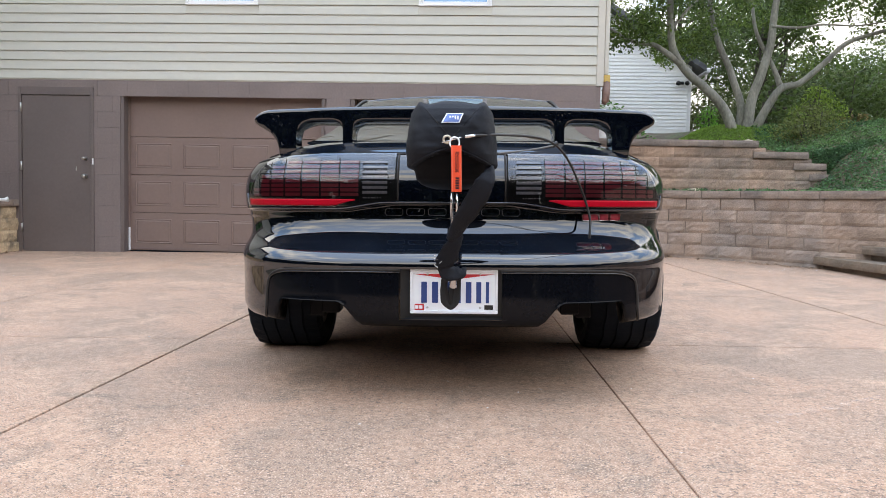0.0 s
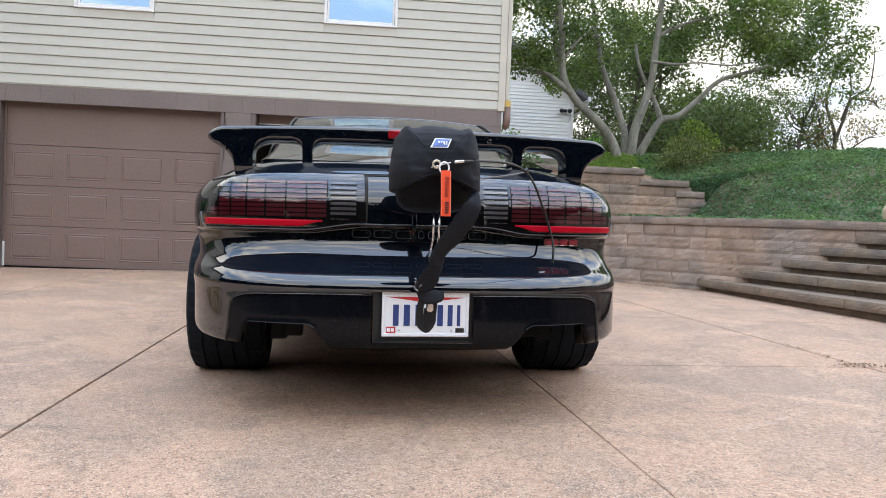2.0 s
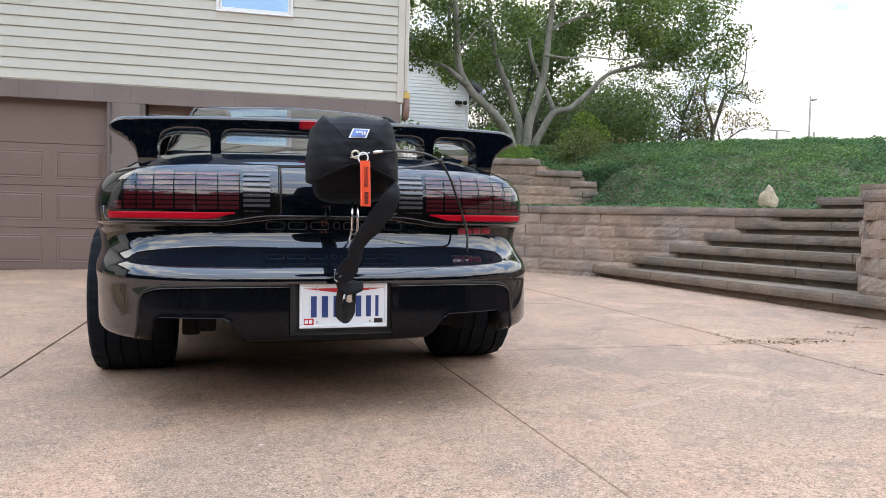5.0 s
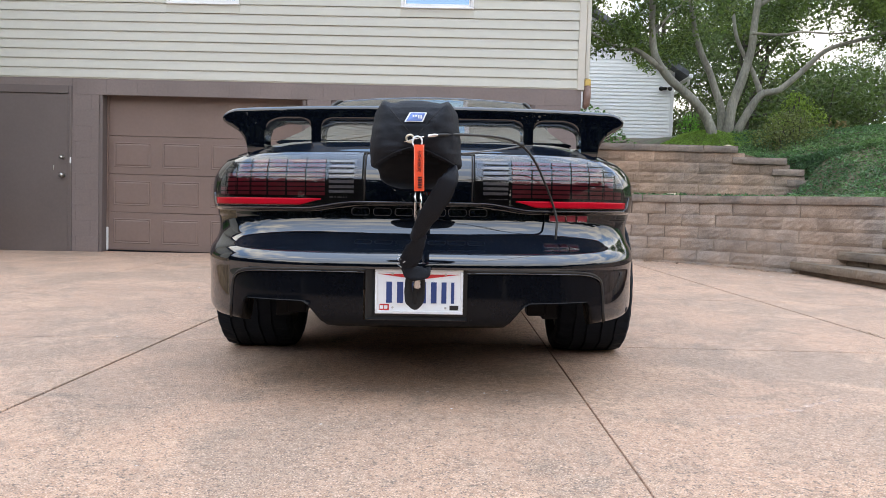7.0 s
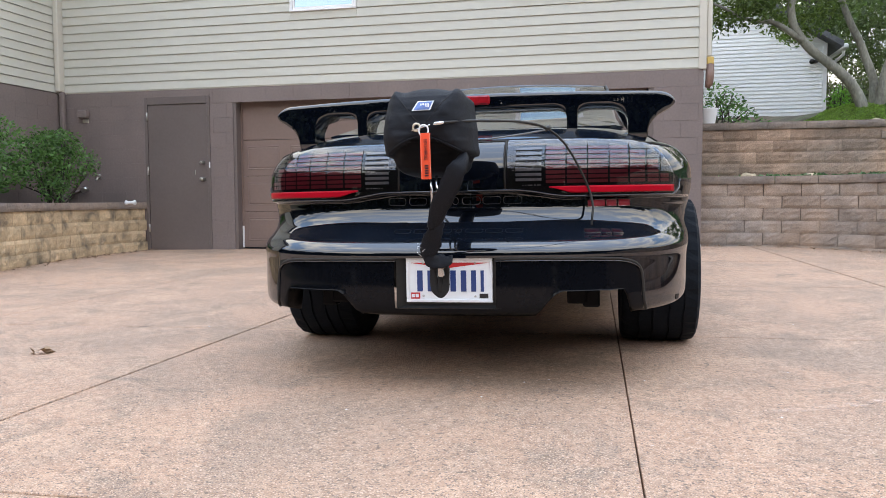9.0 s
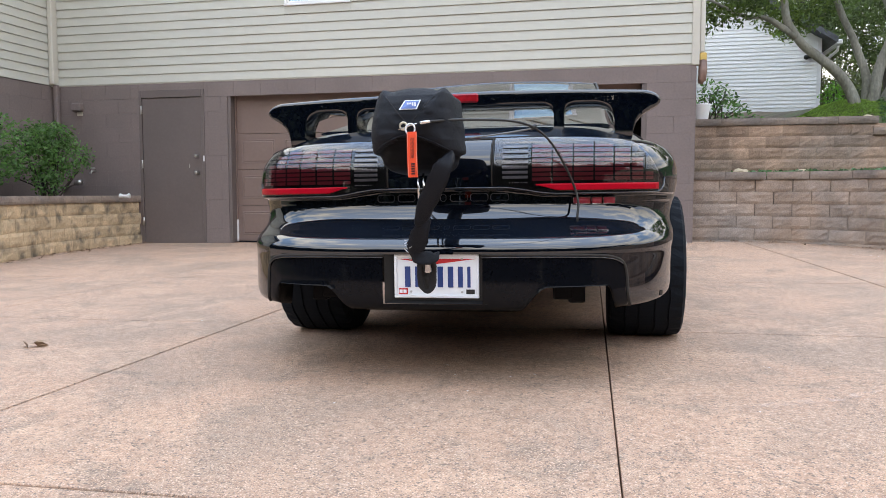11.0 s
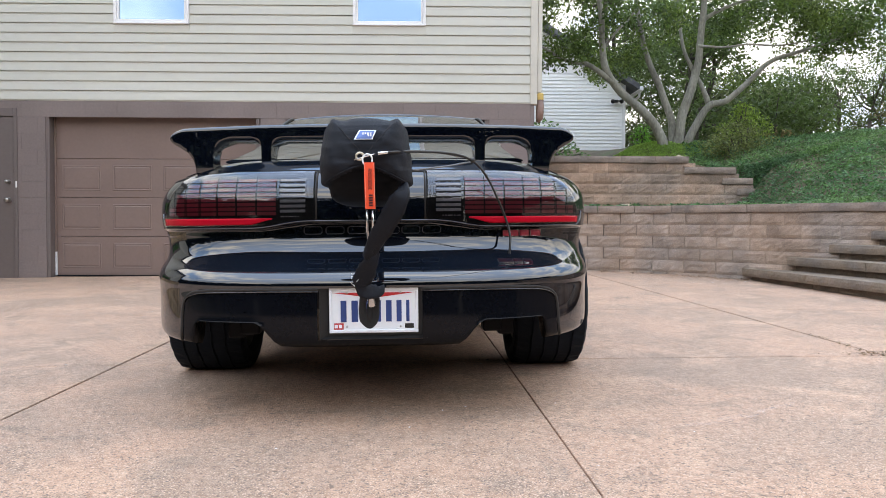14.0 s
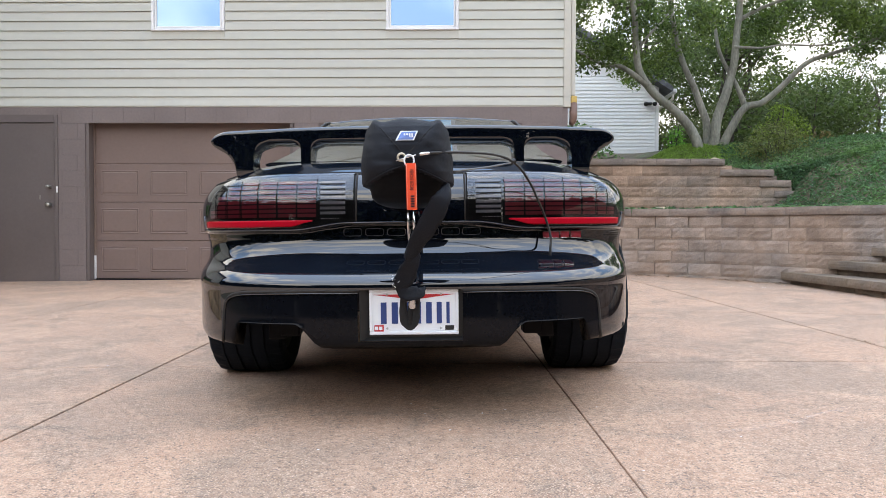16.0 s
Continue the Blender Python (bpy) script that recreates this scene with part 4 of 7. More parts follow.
def bare_tree():
    """A tree going bare: forked limbs with naked tops and some rusty leaves on its lower twigs."""
    x, y = 14.75, 24.0
    t = empty("tree", pose(x, y, hill(x, y, 8.0) - 0.1))
    tagged(t, "half bare tree with sparse rusty autumn leaves", "tree", "background trees")
    rng = np.random.default_rng(61)
    tube("trunk", smooth_line([(0, 0, -0.1), (0.02, 0, 0.5), (-0.04, 0, 1.1), (0.0, 0, 1.5)], 4), 0.115, M["bark_dark"], t, "", 10)
    limbs = [([(0, 1.35), (-0.10, 2.2), (-0.22, 3.2), (-0.10, 4.3), (0.05, 5.2)], 0.070), ([(0, 1.3), (0.22, 2.1), (0.34, 2.7), (0.62, 3.3), (1.10, 3.7), (1.28, 4.3), (1.25, 5.0)], 0.066),
             ([(0.05, 1.1), (0.6, 1.6), (1.1, 2.0), (1.65, 2.25)], 0.045), ([(-0.02, 1.2), (-0.35, 2.0), (-0.55, 2.8), (-0.75, 3.5)], 0.050), ([(0.3, 2.6), (0.38, 3.4), (0.60, 4.2), (0.62, 5.0)], 0.040),
             ([(0.0, 1.0), (-0.5, 1.4), (-0.95, 1.6)], 0.035), ([(0.62, 3.3), (1.0, 3.2), (1.5, 3.0)], 0.030)]
    blobs = []
    for pts, r in limbs:
        line = smooth_line([(a, rng.normal() * 0.15, b) for a, b in pts], 5)
        n = len(line)
        tube("branch", line, [r * (1 - 0.82 * i / (n - 1)) for i in range(n)], M["bark_dark"], t, "", 7)
        for k in range(9):
            a = line[int(n * rng.uniform(0.25, 0.98))]
            b = a + Vector((rng.normal() * 0.32, rng.normal() * 0.3, abs(rng.normal()) * 0.35 + 0.12))
            tube("twig", smooth_line([a, (a + b) / 2 + Vector((rng.normal() * 0.06, 0, -0.03)), b], 3), [0.014, 0.012, 0.010, 0.009, 0.008, 0.007, 0.006], M["bark_dark"], t, "", 5)
            if b.z < 3.3:
                blobs.append((b.x, b.y, b.z, rng.uniform(0.22, 0.40)))
    leaves("crown", ball_cloud(blobs, 560, 62, 0.2), 0.048, M["leaf_rust"], t, "thin rusty leaves", 0.1, 63, 2.0)


bare_tree()
bush("bush", [(4.80, 12.1, 1.98, 0.42), (5.12, 12.15, 1.98, 0.38), (4.52, 12.1, 1.90, 0.32), (4.84, 12.2, 2.12, 0.38), (4.70, 12.0, 1.80, 0.36), (5.05, 12.05, 1.82, 0.34)], "leaf_olive", 5200, 0.023, 31, "clipped dense olive-green shrub on the bank")
bush("bush", [(5.30, 13.0, 2.50, 0.28), (5.50, 13.0, 2.32, 0.32), (5.12, 13.1, 2.27, 0.30), (5.26, 13.0, 2.66, 0.17)], "leaf_yellow", 5000, 0.028, 32, "yellow-green shrub behind the clipped one")
bush("bush", [(5.75, 12.7, 2.12, 0.26), (5.95, 12.8, 2.05, 0.24)], "leaf_rust", 1500, 0.045, 33, "rusty arching shrub on the bank")
bush("bush", [(6.7, 15.2, 2.5, 0.85), (7.5, 15.4, 2.45, 0.8), (6.2, 15.5, 2.7, 0.8), (7.0, 16.0, 3.0, 0.9), (8.0, 15.8, 2.3, 0.6), (7.4, 15.7, 3.2, 0.8), (7.9, 15.9, 2.9, 0.6)], "leaf_dark", 1300, 0.05, 34, "large dark rounded shrub on the crest")
bush("bush", [(6.5, 24.0, 3.2, 1.0), (7.4, 24.2, 3.4, 1.1), (6.9, 24.3, 4.6, 1.0), (7.7, 24.4, 4.8, 1.1), (7.1, 24.4, 5.8, 0.9), (8.6, 24.0, 3.3, 1.1)], "leaf_dark", 1650, 0.06, 39, "dense dark green thicket beside the neighbour's house")
bush("bush", [(4.15, 15.2, 2.40, 0.24), (4.18, 15.2, 2.55, 0.18), (4.2, 15.2, 2.25, 0.26)], "leaf_bright", 2600, 0.034, 35, "small upright green shrub by the neighbour's house")
bush("bush", [(1.70, 11.4, 1.88, 0.27), (1.92, 11.4, 1.84, 0.26), (2.12, 11.4, 1.76, 0.19), (2.30, 11.4, 1.70, 0.13), (1.72, 11.4, 2.10, 0.22), (1.86, 11.45, 2.02, 0.22)], "leaf_shrub", 1700, 0.034, 36, "leafy flowering plant at the house corner")
bush("bush", [(-6.95, 7.9, 1.42, 0.46), (-7.05, 7.3, 1.45, 0.46), (-6.75, 7.4, 1.28, 0.42), (-6.65, 6.9, 1.32, 0.42), (-6.8, 7.7, 1.0, 0.36), (-6.95, 6.6, 1.38, 0.48), (-6.75, 7.2, 0.95, 0.36), (-6.55, 6.7, 0.95, 0.36), (-6.9, 8.1, 1.05, 0.36)], "leaf_shrub", 4800, 0.030, 37, "loose green shrub in the block planter")
bush("bush", [(-6.72, 8.75, 1.32, 0.36), (-6.50, 8.85, 1.16, 0.34), (-6.92, 8.75, 1.40, 0.34), (-6.62, 8.7, 0.98, 0.26), (-6.85, 8.6, 1.10, 0.34), (-6.62, 8.8, 1.42, 0.28), (-6.60, 8.6, 0.82, 0.24)], "leaf_shrub", 5000, 0.029, 38, "rounded green shrub in the block planter")
rng = np.random.default_rng(4)
tagged(leaves("white_flower", np.c_[rng.uniform(1.5, 2.2, 40), rng.uniform(11.05, 11.4, 40), rng.uniform(1.6, 2.15, 40)], 0.016, M["white"], None, "", 0.3, 3), "small white flowers scattered over the corner plant", "flowers", kind="stuff")


def scatter(n, x0, x1, y0, y1, keep, seed, lift=0.03):
    rng = np.random.default_rng(seed)
    out = []
    while len(out) < n:
        x, y = rng.uniform(x0, x1), rng.uniform(y0, y1)
        d = wall_side(x, y)
        if d > 0.20 and keep(x, y, d):
            out.append((x, y, hill(x, y, d) + rng.uniform(0.0, lift)))
    return np.array(out)


on_bank = lambda x, y, d: x > (3.95 if y < UPPER_Y + 0.1 else 3.80 + 0.22 * (y - 10.9)) and not (x < 4.02 and y > UPPER_Y)
cover = np.concatenate([scatter(90000, 3.6, 9.0, 6.6, 13.5, on_bank, 41, 0.07), scatter(40000, 5.0, 15.0, 5.5, 19.0, lambda x, y, d: d > 2, 42, 0.09)])
cover = np.array([(x, y, z - 0.035 + 0.055 * max(0.0, noise.noise(Vector((x * 2.6, y * 2.6, 3.0))) + 0.25) + 0.05 * max(0.0, noise.noise(Vector((x * 7, y * 7, 1.0))))) for x, y, z in cover])
rng = np.random.default_rng(48)
drape = []
for x, k in zip(rng.uniform(4.42, 5.9, 6500), rng.uniform(-0.1, 1.1, 6500)):
    lo, hi = land(x, 10.99), land(x, 11.14)
    drape.append((x, 10.985 + 0.13 * k + rng.uniform(-0.03, 0.01), lo + (hi - lo) * max(0.0, min(1.0, k)) + rng.uniform(-0.01, 0.05)))
cover = np.concatenate([cover, np.array(drape)])
tagged(leaves("ground_cover", cover, 0.023, M["ivy"], None, "", 0.50, 43, 2.2), "dense creeping green ground cover on the bank", "ground cover", kind="stuff")
terrace = scatter(2600, 1.6, 4.4, 9.6, 10.85, lambda x, y, d: noise.noise(Vector((x * 2, y * 2, 0))) > -0.15 or x > 3.4, 44, 0.07)
tagged(leaves("terrace_plants", terrace, 0.030, M["ivy"], None, "", 0.4, 45, 1.8), "low green plants on the wall terrace", "ground cover", kind="stuff")
lawn = scatter(14000, 2.7, 5.0, 11.3, 15.0, lambda x, y, d: (x - 4.05) ** 2 / 0.62 + (y - 13.5) ** 2 / 1.2 < 1 + 0.5 * noise.noise(Vector((x * 2, y * 2, 5))), 46, 0.03)
tagged(leaves("lawn_grass", lawn, 0.024, M["grass"], None, "", 0.2, 47, 4.0), "bright mossy grass round the tree foot", "grass", kind="stuff")


def rock(x, y, z, sx, sy, sz, seed, label, tilt=0.0):
    bm = bmesh.new()
    bmesh.ops.create_icosphere(bm, subdivisions=3, radius=1.0)
    for v in bm.verts:
        n = 1 + 0.25 * noise.noise(v.co * 1.3 + Vector((seed, 0, 0))) + 0.08 * noise.noise(v.co * 4 + Vector((0, seed, 0)))
        v.co = Vector((v.co.x * sx * n, v.co.y * sy * n, (v.co.z * 0.5 + 0.45) * sz * n))
    ob = part("rock", bm, M["rock"], None, "", True)
    ob.matrix_basis = pose(x, y, z, 0, tilt, seed * 37)
    tagged(ob, label, "rock")


rock(5.48, 8.02, 0.88, 0.105, 0.10, 0.34, 1, "upright tan stone on the bank edge", -8)
rock(2.72, 10.42, 0.88, 0.15, 0.10, 0.12, 2, "pale stone lying on the wall terrace")
rock(1.98, 10.40, 0.88, 0.12, 0.09, 0.12, 3, "pale stone lying on the wall terrace")
rock(3.60, 11.12, 1.50, 0.17, 0.10, 0.19, 4, "flat stone leaning at the end of the upper wall", 20)
rock(-6.55, 6.9, 0.52, 0.13, 0.10, 0.13, 5, "tan stone on the planter soil")

for k, (x, y) in enumerate(((2.05, 11.12), (2.42, 11.18), (2.78, 11.15), (3.1, 11.2))):
    rock(x, y, 1.60, 0.17 - 0.02 * (k % 2), 0.11, 0.06, 11 + k, "flat weathered stone lying on the upper wall")
pot = empty("plant_pot", pose(1.56, 11.1, 1.62))
tagged(pot, "white plastic plant pot at the house corner", "plant pot")
tube("bowl", [(0, 0, 0), (0, 0, 0.03), (0, 0, 0.24), (0, 0, 0.26)], [0.08, 0.085, 0.12, 0.125], M["white"], pot, "", 18)
tube("saucer", [(0, 0, -0.01), (0, 0, 0.012)], 0.13, M["white"], pot, "", 18)


def utility_pole():
    p = empty("utility_pole", pose(47.2, 60, 2.0))
    tagged(p, "distant grey utility pole with a lamp arm", "utility pole")
    tube("post", [(0, 0, 0), (0, 0, 10.8)], [0.11, 0.08], M["pole"], p, "", 8)
    tube("brace", [(0.9, 0, 2.5), (0.5, 0, 7.6)], 0.09, M["pole"], p, "", 6)
    tube("lamp_arm", [(0, 0, 10.4), (0.6, 0, 10.5)], 0.10, M["pole"], p, "", 6)
    q = empty("utility_pole", pose(43.9, 60, 2.0))
    tagged(q, "distant short pole with a wooden crossarm", "utility pole")
    tube("post", [(0, 0, 0), (0, 0, 7.6)], 0.10, M["pole"], q, "", 8)
    tube("crossarm", [(-1.3, 0, 7.55), (1.3, 0, 7.55)], 0.055, M["pole"], q, "", 6)


utility_pole()
# added unseen wood: closes the yard behind and beside, darkens the car's reflections
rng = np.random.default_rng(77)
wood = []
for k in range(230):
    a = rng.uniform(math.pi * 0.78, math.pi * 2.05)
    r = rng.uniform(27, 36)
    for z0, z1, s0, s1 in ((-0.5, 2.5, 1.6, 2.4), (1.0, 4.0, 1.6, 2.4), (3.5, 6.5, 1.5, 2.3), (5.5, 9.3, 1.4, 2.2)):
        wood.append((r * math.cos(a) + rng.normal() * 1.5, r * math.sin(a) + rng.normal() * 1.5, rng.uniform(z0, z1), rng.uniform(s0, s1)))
tagged(leaves("far_wood", ball_cloud(wood, 40, 78, 0.4), 0.42, M["wood_dark"], None, "", 0.1, 79, 1.6), "unseen distant wood added behind and beside the yard", "woods", kind="stuff")

# ---- car ----
# car space: x to its right side, y forward from the number plate, z up from the paving
CAR = Matrix.Translation((-0.080, 2.712, gz(-0.080, 2.712))) @ Matrix.Rotation(radians(2.0), 4, "Z") @ Matrix.Rotation(radians(-0.86), 4, "Y") @ Matrix.Rotation(radians(0.46), 4, "X")
car = empty("car", CAR)
tagged(car, "glossy black sports coupe with a high rear wing and wide tyres", "car")
NE = 3.2
# height, rear line at the middle, half width, depth of the corner curve
STEP = 0.034    # how far the panel under the lamps lies behind them
KEY_ROWS = [(0.252, 0.046, 0.800, 0.86), (0.268, -0.062, 0.846, 0.88), (0.288, -0.099, 0.856, 0.90), (0.33, -0.1045, 0.857, 0.90), (0.39, -0.1015, 0.857, 0.90), (0.435, -0.0985, 0.857, 0.90),
            (0.456, -0.0970, 0.858, 0.90), (0.464, -0.0965, 0.859, 0.90), (0.470, -0.0962, 0.860, 0.90), (0.476, -0.0962, 0.861, 0.90), (0.482, -0.0958, 0.861, 0.90), (0.488, -0.0948, 0.861, 0.90), (0.495, -0.0920, 0.861, 0.90),
            (0.502, -0.0865, 0.861, 0.90), (0.510, -0.0775, 0.860, 0.895), (0.518, -0.066, 0.859, 0.89), (0.525, -0.053, 0.857, 0.88), (0.531, -0.038, 0.855, 0.865), (0.537, -0.021, 0.853, 0.845), (0.544, -0.002, 0.850, 0.825),
            (0.552, 0.016, 0.847, 0.805), (0.561, 0.033, 0.845, 0.785), (0.571, 0.048, 0.844, 0.77), (0.582, 0.060, 0.844, 0.76), (0.594, 0.070, 0.845, 0.755), (0.607, 0.078, 0.847, 0.75), (0.620, 0.0838, 0.850, 0.75),
            (0.632, 0.087, 0.853, 0.75), (0.642, 0.088, 0.856, 0.75), (0.655, 0.088, 0.860, 0.75), (0.662, 0.088, 0.861, 0.75), (0.669, 0.088, 0.862, 0.75), (0.676, 0.088, 0.863, 0.75), (0.683, 0.088, 0.864, 0.75),
            (0.690, 0.088, 0.865, 0.75), (0.697, 0.088, 0.866, 0.75), (0.704, 0.088, 0.867, 0.75), (0.72, 0.0880, 0.868, 0.75), (0.74, 0.0880, 0.868, 0.75), (0.76, 0.0884, 0.867, 0.75), (0.78, 0.0908, 0.864, 0.75), (0.80, 0.0965, 0.858, 0.75),
            (0.82, 0.1060, 0.848, 0.745), (0.84, 0.1200, 0.831, 0.74), (0.855, 0.1360, 0.814, 0.73), (0.865, 0.154, 0.797, 0.72), (0.872, 0.174, 0.787, 0.72),
            (0.880, 0.193, 0.774, 0.72), (0.890, 0.213, 0.753, 0.72), (0.901, 0.238, 0.730, 0.72), (0.911, 0.264, 0.710, 0.72), (0.920, 0.296, 0.694, 0.715), (0.928, 0.340, 0.68, 0.71), (0.934, 0.40, 0.667, 0.70), (0.939, 0.47, 0.652, 0.68), (0.943, 0.56, 0.64, 0.66)]
ROWS = []
for k in range(len(KEY_ROWS) - 1):
    p = [np.array(KEY_ROWS[max(0, min(len(KEY_ROWS) - 1, k + q))]) for q in (-1, 0, 1, 2)]
    for t in (0.0, 0.25, 0.5, 0.75):
        ROWS.append(tuple(0.5 * (2 * p[1] + (p[2] - p[0]) * t + (2 * p[0] - 5 * p[1] + 4 * p[2] - p[3]) * t * t + (3 * p[1] - p[0] - 3 * p[2] + p[3]) * t ** 3)))
for c, reach in ((1, 2), (2, 7), (3, 9)):
    column = np.pad([r[c] for r in ROWS], reach, mode="edge")
    even = np.convolve(column, np.ones(2 * reach + 1) / (2 * reach + 1), "valid")
    ROWS = [tuple(float(e) if i == c else r[i] for i in range(4)) for r, e in zip(ROWS, even)]
RN = len(ROWS) - 8
ROWS += [(0.943, 0.56, 0.64, 0.66), (0.946, 0.75, 0.52, 0.6), (0.948, 1.0, 0.30, 0.5), (0.949, 1.2, 0.02, 0.4)]
RZ = np.array([r[0] for r in ROWS[:RN]])


def prof(z):
    return [float(np.interp(z, RZ, [r[i] for r in ROWS[:RN]])) for i in (1, 2, 3)]


def lamp_low(x):
    """Lower edge of the lamps, dipping outside the middle panel."""
    x = abs(x)
    return 0.698 - 0.024 * ease(0.22, 0.42, x)


def set_back(x, z):
    """The tail below the lamps lies deeper than the lamps themselves, and comes flush again at the flanks."""
    lip = lamp_low(x) - 0.009
    return (STEP + 0.07 * max(0.0, z - 0.640)) * (1 - ease(lip - 0.006, lip + 0.001, z))


def rear_y(x, z):
    yc, w, d = prof(z)
    k = min(0.9995, abs(x) / w)
    return yc + d * (1 - (1 - k ** NE) ** (1 / NE)) + set_back(x, z)


def normal_at(x, z):
    e = 0.002
    p = Vector((x, rear_y(x, z), z))
    a = Vector((x + e, rear_y(x + e, z), z)) - Vector((x - e, rear_y(x - e, z), z))
    b = Vector((x, rear_y(x, z + e), z + e)) - Vector((x, rear_y(x, z - e), z - e))
    return p, a.cross(b).normalized()


def on_rear(x, z, off=0.0):
    p, n = normal_at(x, z)
    if n.y > 0:
        n = -n
    return p + n * off


def bottom_edge(x):
    """The lower edge of the rear bumper, with its two exhaust cut-outs."""
    x = abs(x)
    if x < 0.60:
        return 0.255 + 0.098 * ease(0.275, 0.395, x)
    return 0.250 + 0.103 * (1 - ease(0.60, 0.625, x)) + 0.02 * ease(0.62, 0.86, x)


def plan_loop(yc, w, d, z):
    """Points round the car at one height: the tail, one side, the nose, the other side."""
    half = []
    first = [math.asin((q / 0.87) ** (NE / 2)) for q in (0, 0.06, 0.12, 0.178, 0.20, 0.23, 0.26, 0.29, 0.315, 0.33, 0.345, 0.36, 0.375, 0.39, 0.40, 0.44, 0.48, 0.52, 0.56, 0.595, 0.605, 0.615, 0.63, 0.645, 0.655, 0.664)]
    for a in first + [first[-1] + (math.pi / 2 - first[-1]) * (i / 32) for i in range(1, 33)]:
        half.append((w * math.sin(a) ** (2 / NE), yc + d * (1 - math.cos(a) ** (2 / NE))))
    y0 = yc + d
    front_d, front_y = 1.35, 4.93 - max(0, z - 0.55) * 0.9
    y1 = front_y - front_d
    if y1 < y0 + 0.2:
        y1 = y0 + 0.2
        front_y = y1 + 0.3
        front_d = 0.3
    for i in range(1, 30):
        half.append((w, y0 + (y1 - y0) * i / 30))
    for i in range(25):
        a = (i / 24) * math.pi / 2
        half.append((w * math.cos(a) ** (2 / 2.6), y1 + front_d * math.sin(a) ** (2 / 2.6)))
    return half


def swell(x, y, z):
    """Fenders swell over the wheels; the bonnet falls towards the nose."""
    k = math.exp(-((y - 1.02) / 0.42) ** 2) * 0.035 + math.exp(-((y - 3.58) / 0.4) ** 2) * 0.03
    k *= ease(0.35, 0.6, z) * (1 - ease(0.80, 0.90, z))
    nx = x * (1 + k / 0.87)
    fall = ease(2.9, 4.95, y) * 0.30 + 0.0
    nz = z - fall * max(0.0, z - 0.45) / 0.5 * 0.95
    return nx, y, nz


HOLES = [(1.06, 0.325, 0.375), (3.585, 0.325, 0.36)]


def build_body():
    loops = []
    for z, yc, w, d in ROWS:
        half = plan_loop(yc, w, d, z)
        pts = half + [(-x, y) for x, y in reversed(half[1:-1])]
        loops.append((z, pts))
    n = len(loops[0][1])
    verts, index = [], []
    for r, (z, pts) in enumerate(loops):
        row = []
        for x, y in pts:
            zz = z
            if y < 0.75 and z < 0.52:
                zz = max(z, bottom_edge(x) + 0.0002 * r)
            row.append(len(verts))
            verts.append(swell(x, y + set_back(x, z) * (1 - ease(0.5, 1.0, y)), zz))
        index.append(row)
    faces = []
    for r in range(len(loops) - 1):
        for k in range(n):
            q = (index[r][k], index[r][(k + 1) % n], index[r + 1][(k + 1) % n], index[r + 1][k])
            c = np.mean([verts[i] for i in q], 0)
            if c[1] < 0.3 and abs(c[0]) < 0.178 and 0.2985 < c[2] < 0.4690:
                continue
            if abs(c[0]) > 0.6 and any((c[1] - hy) ** 2 + (c[2] - hz) ** 2 < hr * hr for hy, hz, hr in HOLES):
                continue
            faces.append(q)
    inside = lambda x: float(np.interp(abs(x), [0.58, 0.61, 0.635, 0.655, 0.662, 0.6621], [0.466, 0.452, 0.440, 0.412, 0.30, 0.0]))
    low = [f for f in faces if np.mean([verts[i][2] for i in f]) < inside(np.mean([verts[i][0] for i in f])) and np.mean([verts[i][1] for i in f]) < 0.9]
    ids = {f for f in low}
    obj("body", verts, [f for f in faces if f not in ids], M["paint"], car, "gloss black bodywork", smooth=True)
    used = sorted({i for f in low for i in f})
    remap = {i: k for k, i in enumerate(used)}
    obj("bumper_cover", [verts[i] for i in used], [tuple(remap[i] for i in f) for f in low], M["paint_low"], car, "duller black lower bumper cover", smooth=True)


build_body()


def patch(name, xs, zs, material, parent, off=0.003, label="", thick=0.0, smooth=True, trimfn=None):
    """A piece of skin lying on the tail, off its surface by a few millimetres."""
    xs, zs = sorted(xs), list(zs)
    v = []
    for z in zs:
        for x in xs:
            xx, zz = trimfn(x, z) if trimfn else (x, z)
            v.append(on_rear(xx, zz, off))
    nxs = len(xs)
    f = [(j * nxs + i, j * nxs + i + 1, (j + 1) * nxs + i + 1, (j + 1) * nxs + i) for j in range(len(zs) - 1) for i in range(nxs - 1)]
    if thick:
        b = len(v)
        for z in zs:
            for x in xs:
                xx, zz = trimfn(x, z) if trimfn else (x, z)
                v.append(on_rear(xx, zz, off - thick))
        f += [tuple(b + i for i in reversed(q)) for q in f]
        edge = [i for i in range(nxs)] + [j * nxs + nxs - 1 for j in range(1, len(zs))] + [(len(zs) - 1) * nxs + i for i in range(nxs - 2, -1, -1)] + [j * nxs for j in range(len(zs) - 2, 0, -1)]
        f += [(edge[i], b + edge[i], b + edge[(i + 1) % len(edge)], edge[(i + 1) % len(edge)]) for i in range(len(edge))]
    return obj(name, v, f, material, parent, label, smooth=smooth)


def rear_line(name, pts, r, material, parent, off=0.002, label="", sides=6):
    return tube(name, [on_rear(x, z, off) for x, z in pts], r, material, parent, label, sides)


def lin(a, b, n):
    return [a + (b - a) * i / (n - 1) for i in range(n)]


def lamp_top(x):
    x = abs(x)
    return 0.862 - 0.008 * ease(0.45, 0.7, x) - 0.150 * max(0.0, (x - 0.61) / 0.180) ** 3.0


